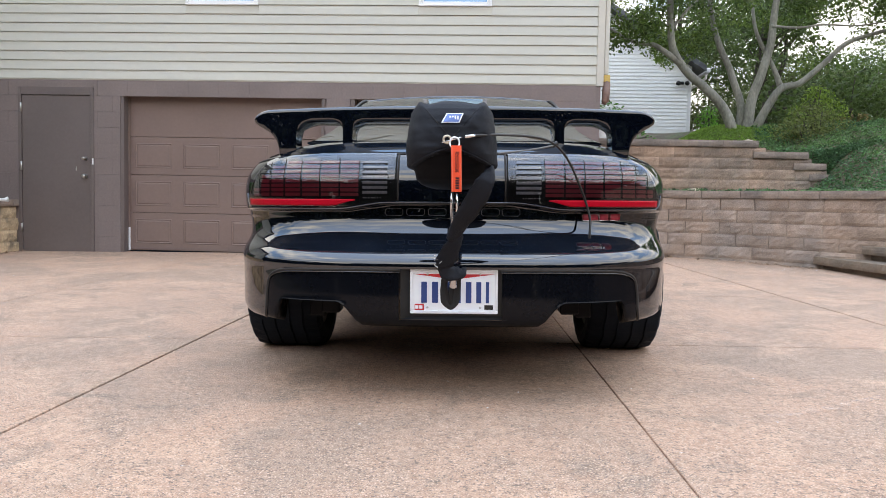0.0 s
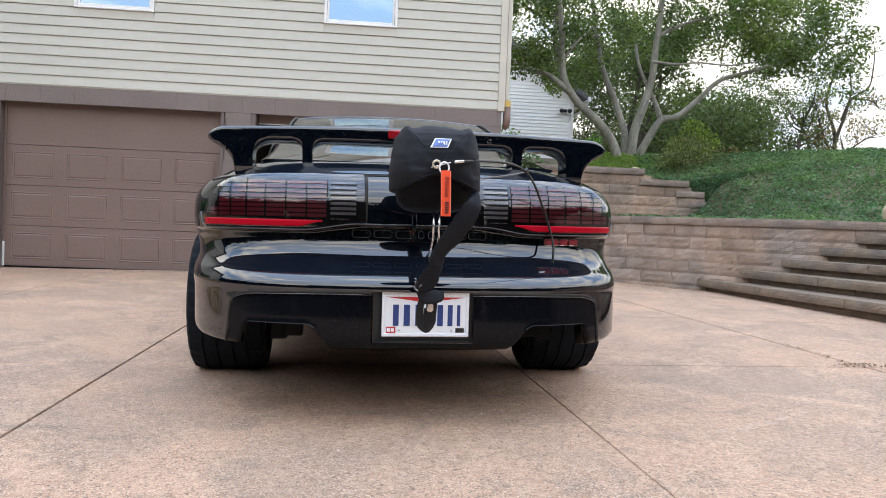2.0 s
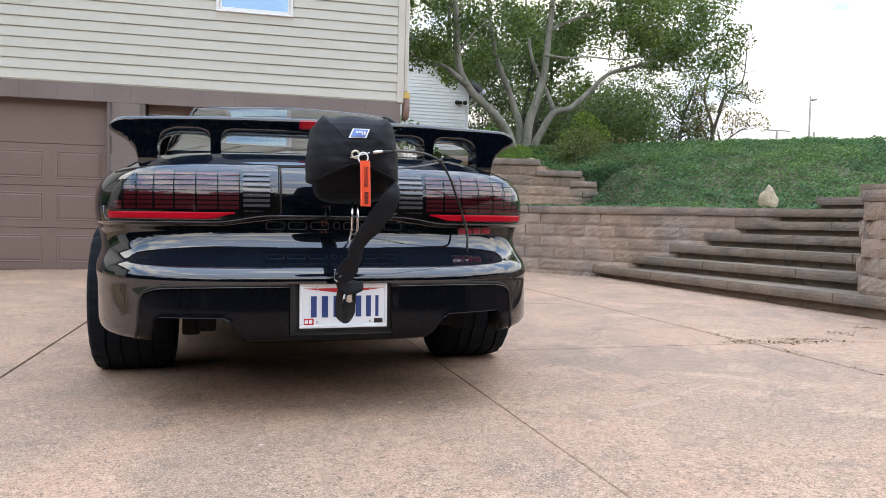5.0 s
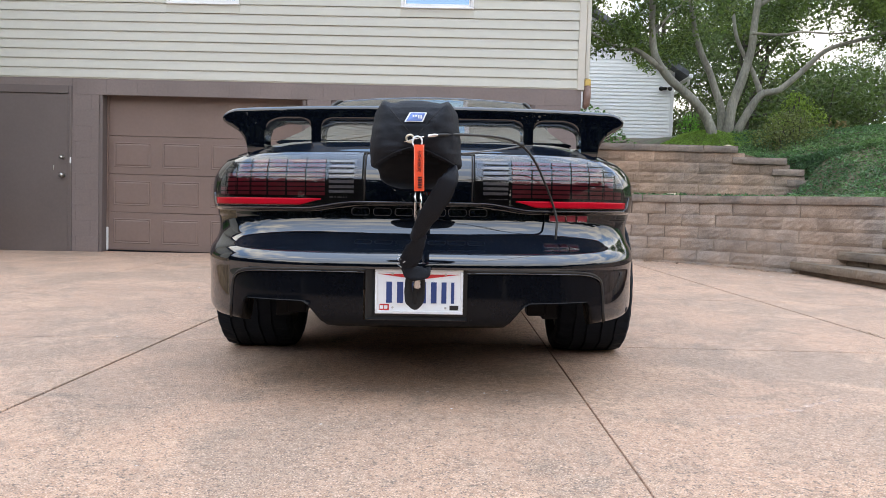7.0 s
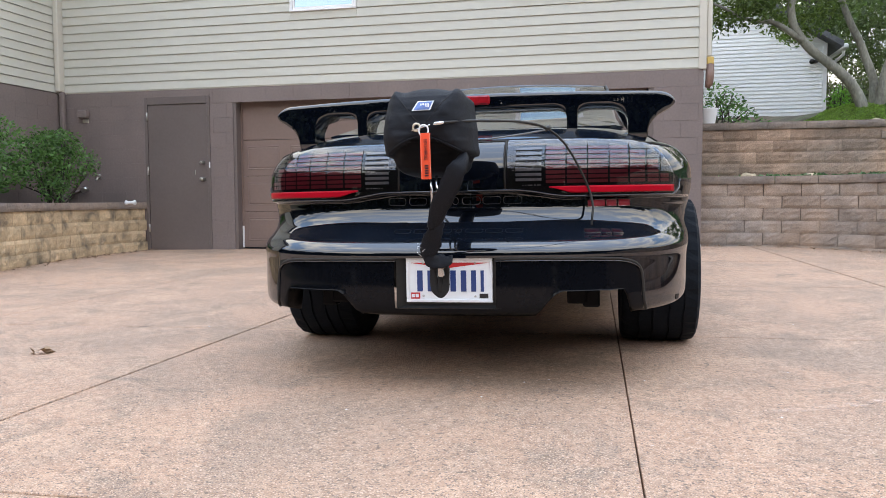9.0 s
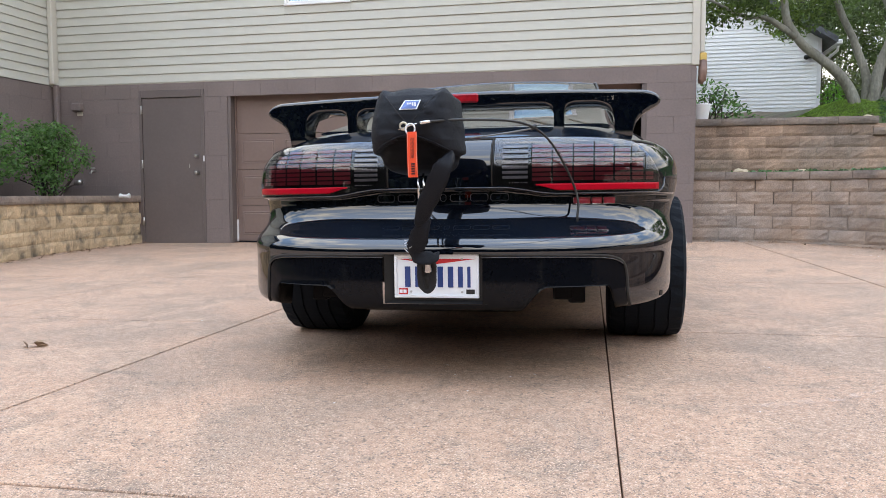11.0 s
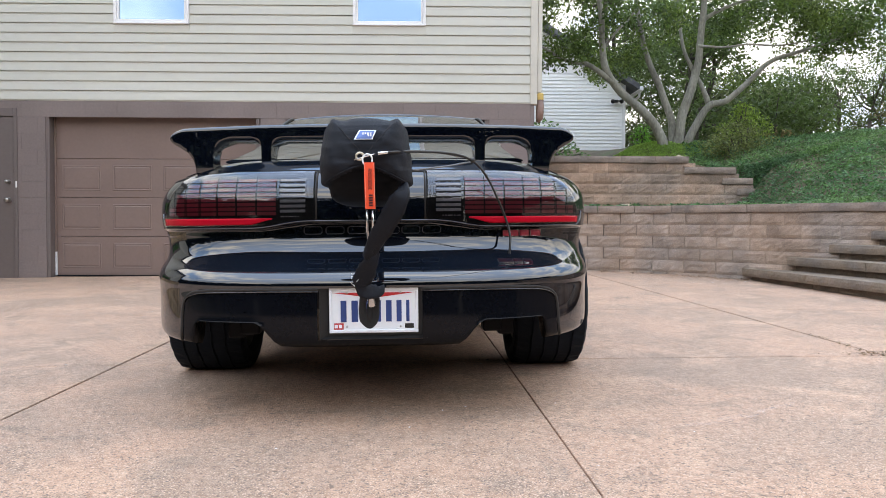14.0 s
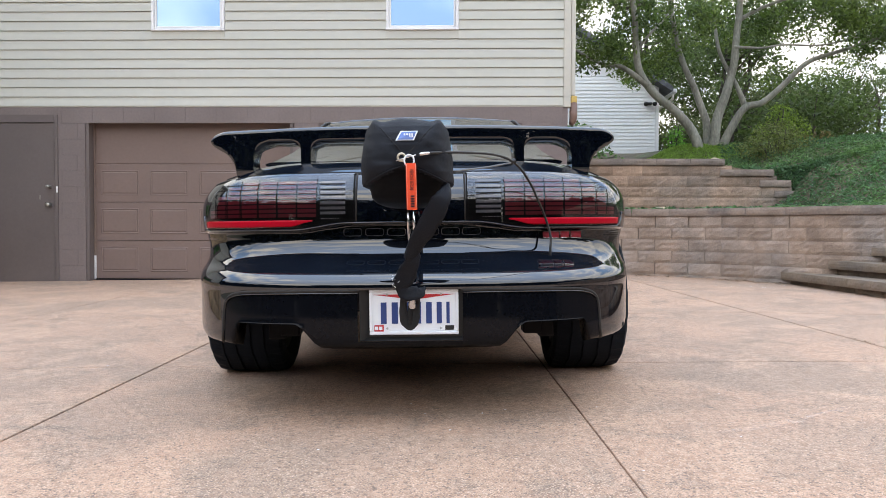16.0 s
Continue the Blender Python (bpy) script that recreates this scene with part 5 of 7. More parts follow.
def tail_lamp(s):
    lamp = patch("tail_lamp", lin(s * 0.196, s * 0.790, 44), lin(0, 1, 16), M["lamp_black"], car, 0.002, "wide smoked tail lamp with red grid and clear inner section",
                 trimfn=lambda x, k: (x, lamp_low(x) + (max(lamp_top(x), lamp_low(x) + 0.02) - lamp_low(x)) * k))
    xs = [0.330, 0.402, 0.474, 0.546, 0.614, 0.674, 0.722, 0.760]
    rows = lin(0.7135, 0.843, 9)
    for za, zb in zip(rows, rows[1:]):
        for xa, xb in zip(xs, xs[1:]):
            if zb < lamp_top(xb) - 0.010:
                patch("red_cell", lin(s * (xa + 0.0028), s * (xb - 0.0028), 3), [za + 0.0022, zb - 0.0022], M["lens_red"], lamp, 0.005)
    ribs = lin(0.7215, 0.843, 8)
    for za, zb in zip(ribs, ribs[1:]):
        patch("clear_cell", lin(s * 0.229, s * 0.318, 5), [za + 0.0030, za + 0.006, zb - 0.008, zb - 0.0045], M["lens_clear"], lamp, 0.006, "clear ribbed reversing lens", 0.003)
    for xa, xb in ((0.252, 0.256), (0.262, 0.266), (0.271, 0.287), (0.293, 0.298), (0.303, 0.316)):
        patch("mark", [s * xa, s * xb], [0.7085, 0.7115], M["lens_clear"], lamp, 0.0055, "small pale marking")
    for z in rows[1:-1]:
        ends = [x for x in lin(0.330, 0.722, 60) if lamp_top(x) > z + 0.012]
        patch("grid_bar", lin(s * ends[0], s * ends[-1], 20), [z - 0.0008, z + 0.0008], M["lamp_black"], lamp, 0.0118)
    for x in xs[:-1]:
        patch("grid_bar", [s * (x - 0.0010), s * (x + 0.0010)], lin(rows[0], min(rows[-1], lamp_top(x) - 0.014), 10), M["lamp_black"], lamp, 0.0119)
    for z in ribs[1:-1]:
        patch("grid_bar", lin(s * 0.229, s * 0.318, 5), [z - 0.0020, z + 0.0020], M["lamp_black"], lamp, 0.0118)
    patch("reflector", lin(s * 0.345, s * 0.772, 30), lin(0, 1, 5), M["lens_bright"], lamp, 0.0125, "bright red reflector strip", 0.004,
          trimfn=lambda x, k: (x, 0.6815 + 0.0235 * k + 0.018 * (1 - k) * (1 - ease(0.345, 0.43, abs(x)))))
    patch("lamp_cover", lin(s * 0.200, s * 0.788, 44), lin(0, 1, 24), M["lamp_cover"], lamp, 0.011, "smoked clear cover",
          trimfn=lambda x, k: (x, lamp_low(x) + 0.004 + (max(lamp_top(x), lamp_low(x) + 0.02) - lamp_low(x) - 0.004) * k)).visible_shadow = False
    rear_line("lower_lip", [(s * x, lamp_low(x) - 0.004) for x in lin(0.0, 0.775, 40)] + [(s * 0.792, 0.679), (s * 0.801, 0.695), (s * 0.803, 0.725)], 0.0036, M["paint"], lamp, 0.004, "bright moulded lip")
    rear_line("upper_lip", [(s * x, lamp_top(x) + 0.004) for x in lin(0.200, 0.782, 40)], 0.0026, M["paint"], lamp, 0.004)


tail_lamp(-1)
tail_lamp(1)
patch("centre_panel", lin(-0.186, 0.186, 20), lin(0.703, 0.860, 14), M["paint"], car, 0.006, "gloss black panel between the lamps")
for s in (-1, 1):
    rear_line("panel_gap", [(s * 0.191, z) for z in lin(0.699, 0.864, 8)], 0.0035, M["joint"], car, 0.004)
for s in (-1, 1):
    rear_line("panel_gap", [(s * x, 0.636) for x in lin(0.800, 0.852, 8)], 0.0022, M["joint"], car, 0.001, "seam between bumper and rear wing panel")
    rear_line("panel_gap", [(s * (0.700 + 0.028 * (0.905 - z) / 0.035), z) for z in lin(0.868, 0.905, 6)], 0.0028, M["joint"], car, 0.001)
rear_line("deck_gap", [(x, 0.868 - 0.02 * (abs(x) / 0.76) ** 6) for x in lin(-0.77, 0.77, 60)], 0.004, M["joint"], car, 0.001)


# embossed lettering of the maker is drawn as plain rounded outlines
def emblem_shapes():
    e = empty("embossed_emblem")
    e.parent = car
    e["label"] = "seven embossed rounded shapes in the black panel"
    xs = [-0.208, -0.130, -0.052, 0.008, 0.066, 0.140, 0.214]
    for k, x in enumerate(xs):
        w = 0.032 if k != 3 else 0.010
        pts = [(x - w + 0.006, 0.647), (x + w - 0.006, 0.647), (x + w, 0.653), (x + w, 0.667), (x + w - 0.006, 0.673), (x - w + 0.006, 0.673), (x - w, 0.667), (x - w, 0.653), (x - w + 0.006, 0.647)]
        rear_line("shape", pts, 0.0016, M["letter"], e, 0.0010)


emblem_shapes()
badge = empty("badge")
badge.parent = car
badge["label"] = "small red badge of three plain shapes with chrome edges"
for a, b in ((0.474, 0.532), (0.538, 0.572), (0.580, 0.618)):
    patch("shape", lin(a, b, 4), [0.632, 0.644, 0.654], M["badge_red"], badge, 0.006, "", 0.006)
    rear_line("edge", [(a - 0.001, 0.631), (b + 0.001, 0.631), (b + 0.001, 0.655), (a - 0.001, 0.655), (a - 0.001, 0.631)], 0.0014, M["chrome"], badge, 0.006)
patch("paint_chip", lin(0.782, 0.794, 4), lin(0.290, 0.310, 4), M["joint"], car, 0.0015, "dark chip in the bumper corner")
# groove round the lower bumper panel, with a bright upper lip
for s in (-1, 1):
    pts = [(0.172, 0.465), (0.35, 0.465), (0.52, 0.461), (0.590, 0.456), (0.632, 0.442), (0.652, 0.417), (0.659, 0.37), (0.662, 0.32), (0.670, 0.278)]
    pts = [(p.x, p.z) for p in smooth_line([(a, 0, b) for a, b in pts], 5)]
    rear_line("groove", [(s * a, b) for a, b in pts], 0.0055, M["joint"], car, 0.0005, "dark groove round the lower bumper panel")
    rear_line("groove_lip", [(s * a, b - 0.007) for a, b in pts[:24]], 0.0022, M["paint"], car, 0.004)


def number_plate():
    y = -0.046
    p = empty("number_plate", CAR)
    p.matrix_world = Matrix()
    p.parent = car
    p.matrix_local = Matrix.Translation((0.012, 0, 0))
    p["label"] = "white number plate in a chrome frame, half hidden by a strap"
    w, h0, h1 = 0.1435, 0.3225, 0.4640
    box("plate", (-w, y, h0), (w, y + 0.003, h1), M["plate_white"], p, 0.0)
    z1 = h1 - 0.012
    for s in (-1, 1):
        obj("band", [(s * 0.140, y - 0.0012, z1), (0.0, y - 0.0012, z1), (0.0, y - 0.0012, z1 - 0.018)], [(0, 1, 2) if s < 0 else (2, 1, 0)], M["plate_red"], p, "red tapering band")
    for a, b in ((-0.116, -0.0875), (-0.080, -0.049), (-0.040, -0.010), (0.000, 0.028), (0.036, 0.064), (0.072, 0.097), (0.106, 0.122)):
        inset = 0.16 * (b - a)
        box("mark", (a + inset, y - 0.0022, 0.3535), (b - inset, y - 0.0006, 0.4255), M["plate_blue"], p, 0.0, "plain blue bar")
    box("sticker", (-0.134, y - 0.0014, 0.3280), (-0.102, y - 0.0004, 0.3495), M["plate_red"], p, 0.0, "small red sticker")
    for a, b in ((-0.132, -0.121), (-0.118, -0.107)):
        box("mark", (a, y - 0.0022, 0.3330), (b, y - 0.0012, 0.3445), M["plate_white"], p, 0.0, "plain white bar")
    box("sticker", (0.104, y - 0.0014, 0.3310), (0.134, y - 0.0004, 0.3465), M["trim_black"], p, 0.0, "small dark sticker")
    for x in (-0.09, 0.09):
        for z in (0.338, 0.4520):
            tube("screw", [(x, y + 0.001, z), (x, y - 0.003, z)], 0.004, M["steel"], p, "", 8)
    bm = bmesh.new()
    for lo, hi in (((-w - 0.006, y - 0.006, h0 - 0.006), (w + 0.006, y + 0.006, h0 + 0.005)), ((-w - 0.006, y - 0.006, h1 - 0.005), (w + 0.006, y + 0.006, h1 + 0.006)),
                   ((-w - 0.006, y - 0.0058, h0 + 0.005), (-w + 0.004, y + 0.006, h1 - 0.005)), ((w - 0.004, y - 0.0058, h0 + 0.005), (w + 0.006, y + 0.006, h1 - 0.005))):
        bm_box(lo, hi, 0.002, bm=bm)
    part("frame", bm, M["plate_white"], p, "white plate frame")
    outer = [on_rear(x, z, 0.001) for x, z in ((-0.181, 0.2985), (0.179, 0.2985), (0.179, 0.4700), (-0.181, 0.4700))]
    inner = [(x, y + 0.006, z) for x, z in ((-0.152, 0.308), (0.164, 0.308), (0.164, 0.4690), (-0.152, 0.4690))]
    obj("recess", outer + inner, [(i, (i + 1) % 4, (i + 1) % 4 + 4, i + 4) for i in range(4)] + [(4, 5, 6, 7)], M["trim_black"], p, "black plate recess", False)


number_plate()


def wing():
    """High rear wing: one blade whose ends sweep down into outer pillars, with two inner pillars and three openings between."""
    w = empty("rear_wing")
    w.parent = car
    w["label"] = "gloss black high rear wing on four pillars"

    def opening(x, a, b, ra, rb, top):
        """Height of the opening's edge at x, or None outside it."""
        if not a < x < b:
            return None
        z = top
        for d, r_ in ((x - a, ra), (b - x, rb)):
            if d < r_:
                z = min(z, top - r_ * 0.85 * (1 - math.sqrt(1 - (1 - d / r_) ** 2)))
        return z

    def under(x):
        x = abs(x)
        z = opening(x, -1, 0.396, 0.01, 0.050, 1.010) or opening(x, 0.434, 0.624, 0.045, 0.075, 1.010)
        if z:
            return z
        if x > 0.692:
            return float(np.interp(x, [0.692, 0.695, 0.702, 0.714, 0.730, 0.752, 0.772, 0.786, 0.794, 0.798], [0.875, 0.905, 0.928, 0.947, 0.965, 0.980, 0.991, 1.000, 1.007, 1.015]))
        return 0.88

    xs = sorted({round(x, 4) for e in (-1, 1) for x in
                 [e * q for q in lin(0, 0.33, 12) + lin(0.340, 0.3959, 18) + [0.3961] + lin(0.405, 0.425, 3) + [0.4339] + lin(0.4341, 0.480, 16) + lin(0.49, 0.54, 4) + lin(0.548, 0.6239, 22) + [0.6241] + lin(0.640, 0.690, 5) + lin(0.692, 0.798, 32)]})
    rings = []
    for x in xs:
        k = abs(x) / 0.798
        zt, zl = 1.070 - 0.014 * k ** 2 - 0.038 * (1 - math.sqrt(max(0.0, 1 - max(0.0, (k - 0.91) / 0.09) ** 2))), under(x)
        back0, front0 = 0.372 + 0.060 * k ** 2.4, 0.640 + 0.015 * k ** 2
        back, front = [], []
        zq = max(zl, zt - 0.030)
        for h in [zl + (zq - zl) * t for t in (0.0, 0.03, 0.10, 0.25, 0.45, 0.65, 0.85, 1.0)] + [zq + (zt - zq) * t for t in (0.35, 0.6, 0.78, 0.9, 0.97, 1.0)]:
            lip = 0.002 * (1 - ease(1.0, 1.06, h))
            rnd = 0.012 * max(0, (h - zt + 0.010) / 0.010) ** 2 + 0.010 * max(0, (zl + 0.008 - h) / 0.008) ** 2
            fall = 0.050 * ease(1.0, 1.07, h)
            back.append((x, back0 + lip + rnd, h))
            front.append((x, front0 - fall - rnd * 2 - (front0 - back0 - 0.12) * (1 - ease(0.975, 1.03, h)), h))
        rings.append(back + front[::-1])
    n = len(rings[0])
    v = [p for q in rings for p in q]
    f = [(i * n + k, (i + 1) * n + k, (i + 1) * n + (k + 1) % n, i * n + (k + 1) % n) for i in range(len(rings) - 1) for k in range(n)]
    f += [tuple(range(n)), tuple((len(rings) - 1) * n + k for k in reversed(range(n)))]
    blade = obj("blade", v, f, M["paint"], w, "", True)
    bm = bmesh.new()
    bm.from_mesh(blade.data)
    bmesh.ops.recalc_face_normals(bm, faces=bm.faces)
    for e in bm.edges:
        if len(e.link_faces) == 2 and e.calc_face_angle() > radians(50):
            e.smooth = False
    bm.to_mesh(blade.data)
    bm.free()
    box("brake_lamp", (-0.105, 0.362, 1.026), (0.105, 0.40, 1.062), M["brake_red"], w, 0.006, "red high brake lamp")


wing()


def cabin():
    """Hatch glass, roof, windows and what shows inside."""
    n = 24
    rows = []   # along the car: y, half width at the base, base height, half width at the top, top height
    path = [(0.56, 0.60, 0.930, 0.58, 0.946), (0.75, 0.62, 0.935, 0.58, 0.980), (1.00, 0.645, 0.93, 0.58, 1.024), (1.30, 0.665, 0.93, 0.575, 1.096), (1.60, 0.685, 0.925, 0.57, 1.175),
            (1.85, 0.69, 0.92, 0.56, 1.250), (2.05, 0.69, 0.92, 0.55, 1.294), (2.30, 0.69, 0.915, 0.54, 1.300), (2.55, 0.69, 0.91, 0.53, 1.268), (2.80, 0.69, 0.90, 0.55, 1.185), (3.05, 0.70, 0.885, 0.58, 1.06), (3.35, 0.70, 0.86, 0.62, 0.90)]
    def section(y, bw, bz, tw, tz):
        pts = []
        for i in range(n + 1):
            t = -1 + 2 * i / n
            x = tw * t
            pts.append((x, y, tz + 0.028 * (1 - t * t) * min(1, (tz - bz) / 0.2)))
        side = [(tw + (bw - tw) * k / 6 + 0.02 * math.sin(math.pi * k / 6), y, tz + (bz - tz) * k / 6) for k in range(1, 7)]
        return [(-x, a, b) for x, a, b in reversed(side)], pts, side
    secs = [section(*p) for p in path]
    def strip(name, pick, i0, i1, material, label=""):
        v = [p for s in secs[i0:i1 + 1] for p in pick(s)]
        m = len(pick(secs[0]))
        f = [(j * m + k, j * m + k + 1, (j + 1) * m + k + 1, (j + 1) * m + k) for j in range(i1 - i0) for k in range(m - 1)]
        return obj(name, v, f, material, car, label, True)
    strip("hatch_glass", lambda s: s[1], 0, 6, M["car_glass"], "sloping rear hatch glass").visible_shadow = False
    strip("roof_panel", lambda s: s[1], 6, 8, M["paint"], "black roof")
    strip("windscreen", lambda s: s[1], 8, 11, M["car_glass"]).visible_shadow = False
    for name, pick in (("left", lambda s: s[0] + s[1][:1]), ("right", lambda s: s[1][-1:] + s[2])):
        strip("quarter_glass", pick, 0, 5, M["car_glass"]).visible_shadow = False
        strip("door_glass", pick, 5, 9, M["car_glass"]).visible_shadow = False
        strip("screen_pillar", pick, 9, 11, M["paint"])
    for s in (-1, 1):
        line = [(s * (p[3] + 0.004), p[0], p[4] + (0.004 if p[0] > 0.8 else -0.06)) for p in path if p[0] > 1.55]
        tube("roof_rail", smooth_line(line, 4), 0.007, M["trim_black"], car, "", 8)
        tube("door_pillar", smooth_line([(s * 0.70, 1.86, 0.93), (s * 0.66, 1.85, 1.10), (s * 0.575, 1.83, 1.215)], 4), 0.022, M["paint"], car, "", 8)
        # seats
        box("seat", (s * 0.36 - 0.24, 1.95, 0.45), (s * 0.36 + 0.24, 2.15, 0.93), M["trim_black"], car, 0.05, "dark bucket seat", 3)
    tube("roof_edge", [(x, 2.062, 1.293 + 0.028 * (1 - (x / 0.55) ** 2)) for x in lin(-0.55, 0.55, 13)], 0.008, M["paint"], car, "", 6)
    box("dashboard", (-0.66, 2.95, 0.80), (0.66, 3.25, 0.93), M["trim_black"], car, 0.04)
    for s in (-1, 1):
        m = box("door_mirror", (s * 0.86 - 0.10, 2.72, 0.86), (s * 0.86 + 0.10, 2.86, 0.99), M["paint"], car, 0.04, "black door mirror", 3)
    tube("side_knob", [(-0.875, 0.98, 0.79), (-0.900, 0.98, 0.79), (-0.912, 0.98, 0.79)], [0.014, 0.014, 0.003], M["trim_black"], car, "small dark knob on the flank", 10)
    tube("antenna_base", [(0.80, 0.95, 0.82), (0.80, 0.95, 0.865), (0.80, 0.95, 0.88)], [0.018, 0.012, 0.006], M["trim_black"], car, "", 10)


cabin()


def wheel(s, y, width):
    """One wheel with a grooved tyre; s is the side of the car."""
    R, rr = 0.326, 0.222
    w = empty("wheel")
    w.parent = car
    outer = 0.938 if y < 2 else 0.905
    w.matrix_local = pose(s * (outer - width / 2), y, R - 0.004)
    seg = 72
    h = width / 2
    prof_ = [(-h * 0.80, rr), (-h * 0.97, rr + 0.03), (-h, R - 0.055), (-h * 0.97, R - 0.025), (-h * 0.90, R - 0.007)]
    grooves = [-0.55, -0.2, 0.2, 0.55]
    for g in grooves:
        prof_ += [(h * g - 0.005, R), (h * g - 0.004, R - 0.008), (h * g + 0.004, R - 0.008), (h * g + 0.005, R)]
    prof_ += [(h * 0.90, R - 0.007), (h * 0.97, R - 0.025), (h, R - 0.055), (h * 0.97, rr + 0.03), (h * 0.80, rr)]
    v, f = [], []
    m = len(prof_)
    for k in range(seg):
        a = 2 * math.pi * k / seg
        for x, r in prof_:
            edge = abs(x) > h * 0.6 and r > R - 0.03
            r2 = r - (0.006 if edge and k % 3 == 0 else 0)
            wave = 0.0018 * (1 if (k // 3) % 2 else -1) if abs(x) < h * 0.7 and r > R - 0.02 else 0.0
            v.append((x + wave, r2 * math.cos(a), r2 * math.sin(a)))
    for k in range(seg):
        for i in range(m - 1):
            f.append((k * m + i, ((k + 1) % seg) * m + i, ((k + 1) % seg) * m + i + 1, k * m + i + 1))
    obj("tyre", v, f, M["rubber"], w, "wide grooved tyre", False)
    v, f = tube_data([(-h * 0.8, 0, 0), (h * 0.8, 0, 0)], rr, 36)
    obj("rim", v, f, M["trim_black"], w, "", True)
    for k in range(5):
        a = 2 * math.pi * k / 5
        tube("spoke", [(s * h * 0.82, 0.03 * math.cos(a), 0.03 * math.sin(a)), (s * h * 0.86, rr * 0.95 * math.cos(a), rr * 0.95 * math.sin(a))], [0.05, 0.035], M["steel"], w, "", 8)


for s in (-1, 1):
    wheel(s, 1.075, 0.335)
    wheel(s, 3.585, 0.245)
# underside
box("floor_pan", (-0.70, 1.40, 0.23), (0.70, 4.3, 0.34), M["trim_black"], car, 0.02)
box("fuel_tank", (-0.48, 0.30, 0.36), (0.48, 0.92, 0.52), M["trim_black"], car, 0.03)
box("cabin_floor", (-0.72, 0.45, 0.52), (0.72, 3.3, 0.56), M["trim_black"], car, 0.01)
tube("axle", [(-0.75, 1.075, 0.32), (0.75, 1.075, 0.32)], 0.045, M["trim_black"], car, "", 10)
for s in (-1, 1):
    tube("exhaust", [(s * 0.40, 0.95, 0.27), (s * 0.42, 0.5, 0.36), (s * 0.43, 0.30, 0.38)], 0.035, M["trim_black"], car, "", 12)
    box("exhaust_box", (s * 0.44 - 0.04, 0.16, 0.285), (s * 0.44 + 0.03, 0.24, 0.35), M["lamp_black"], car, 0.006)
    box("hanger_bracket", (s * 0.49 - 0.035, 0.17, 0.272), (s * 0.49 + 0.025, 0.22, 0.36), M["lamp_black"], car, 0.006)
    box("wheel_liner", (s * 0.56 - 0.03, 0.62, 0.30), (s * 0.56 + 0.03, 1.45, 0.62), M["trim_black"], car, 0.02)


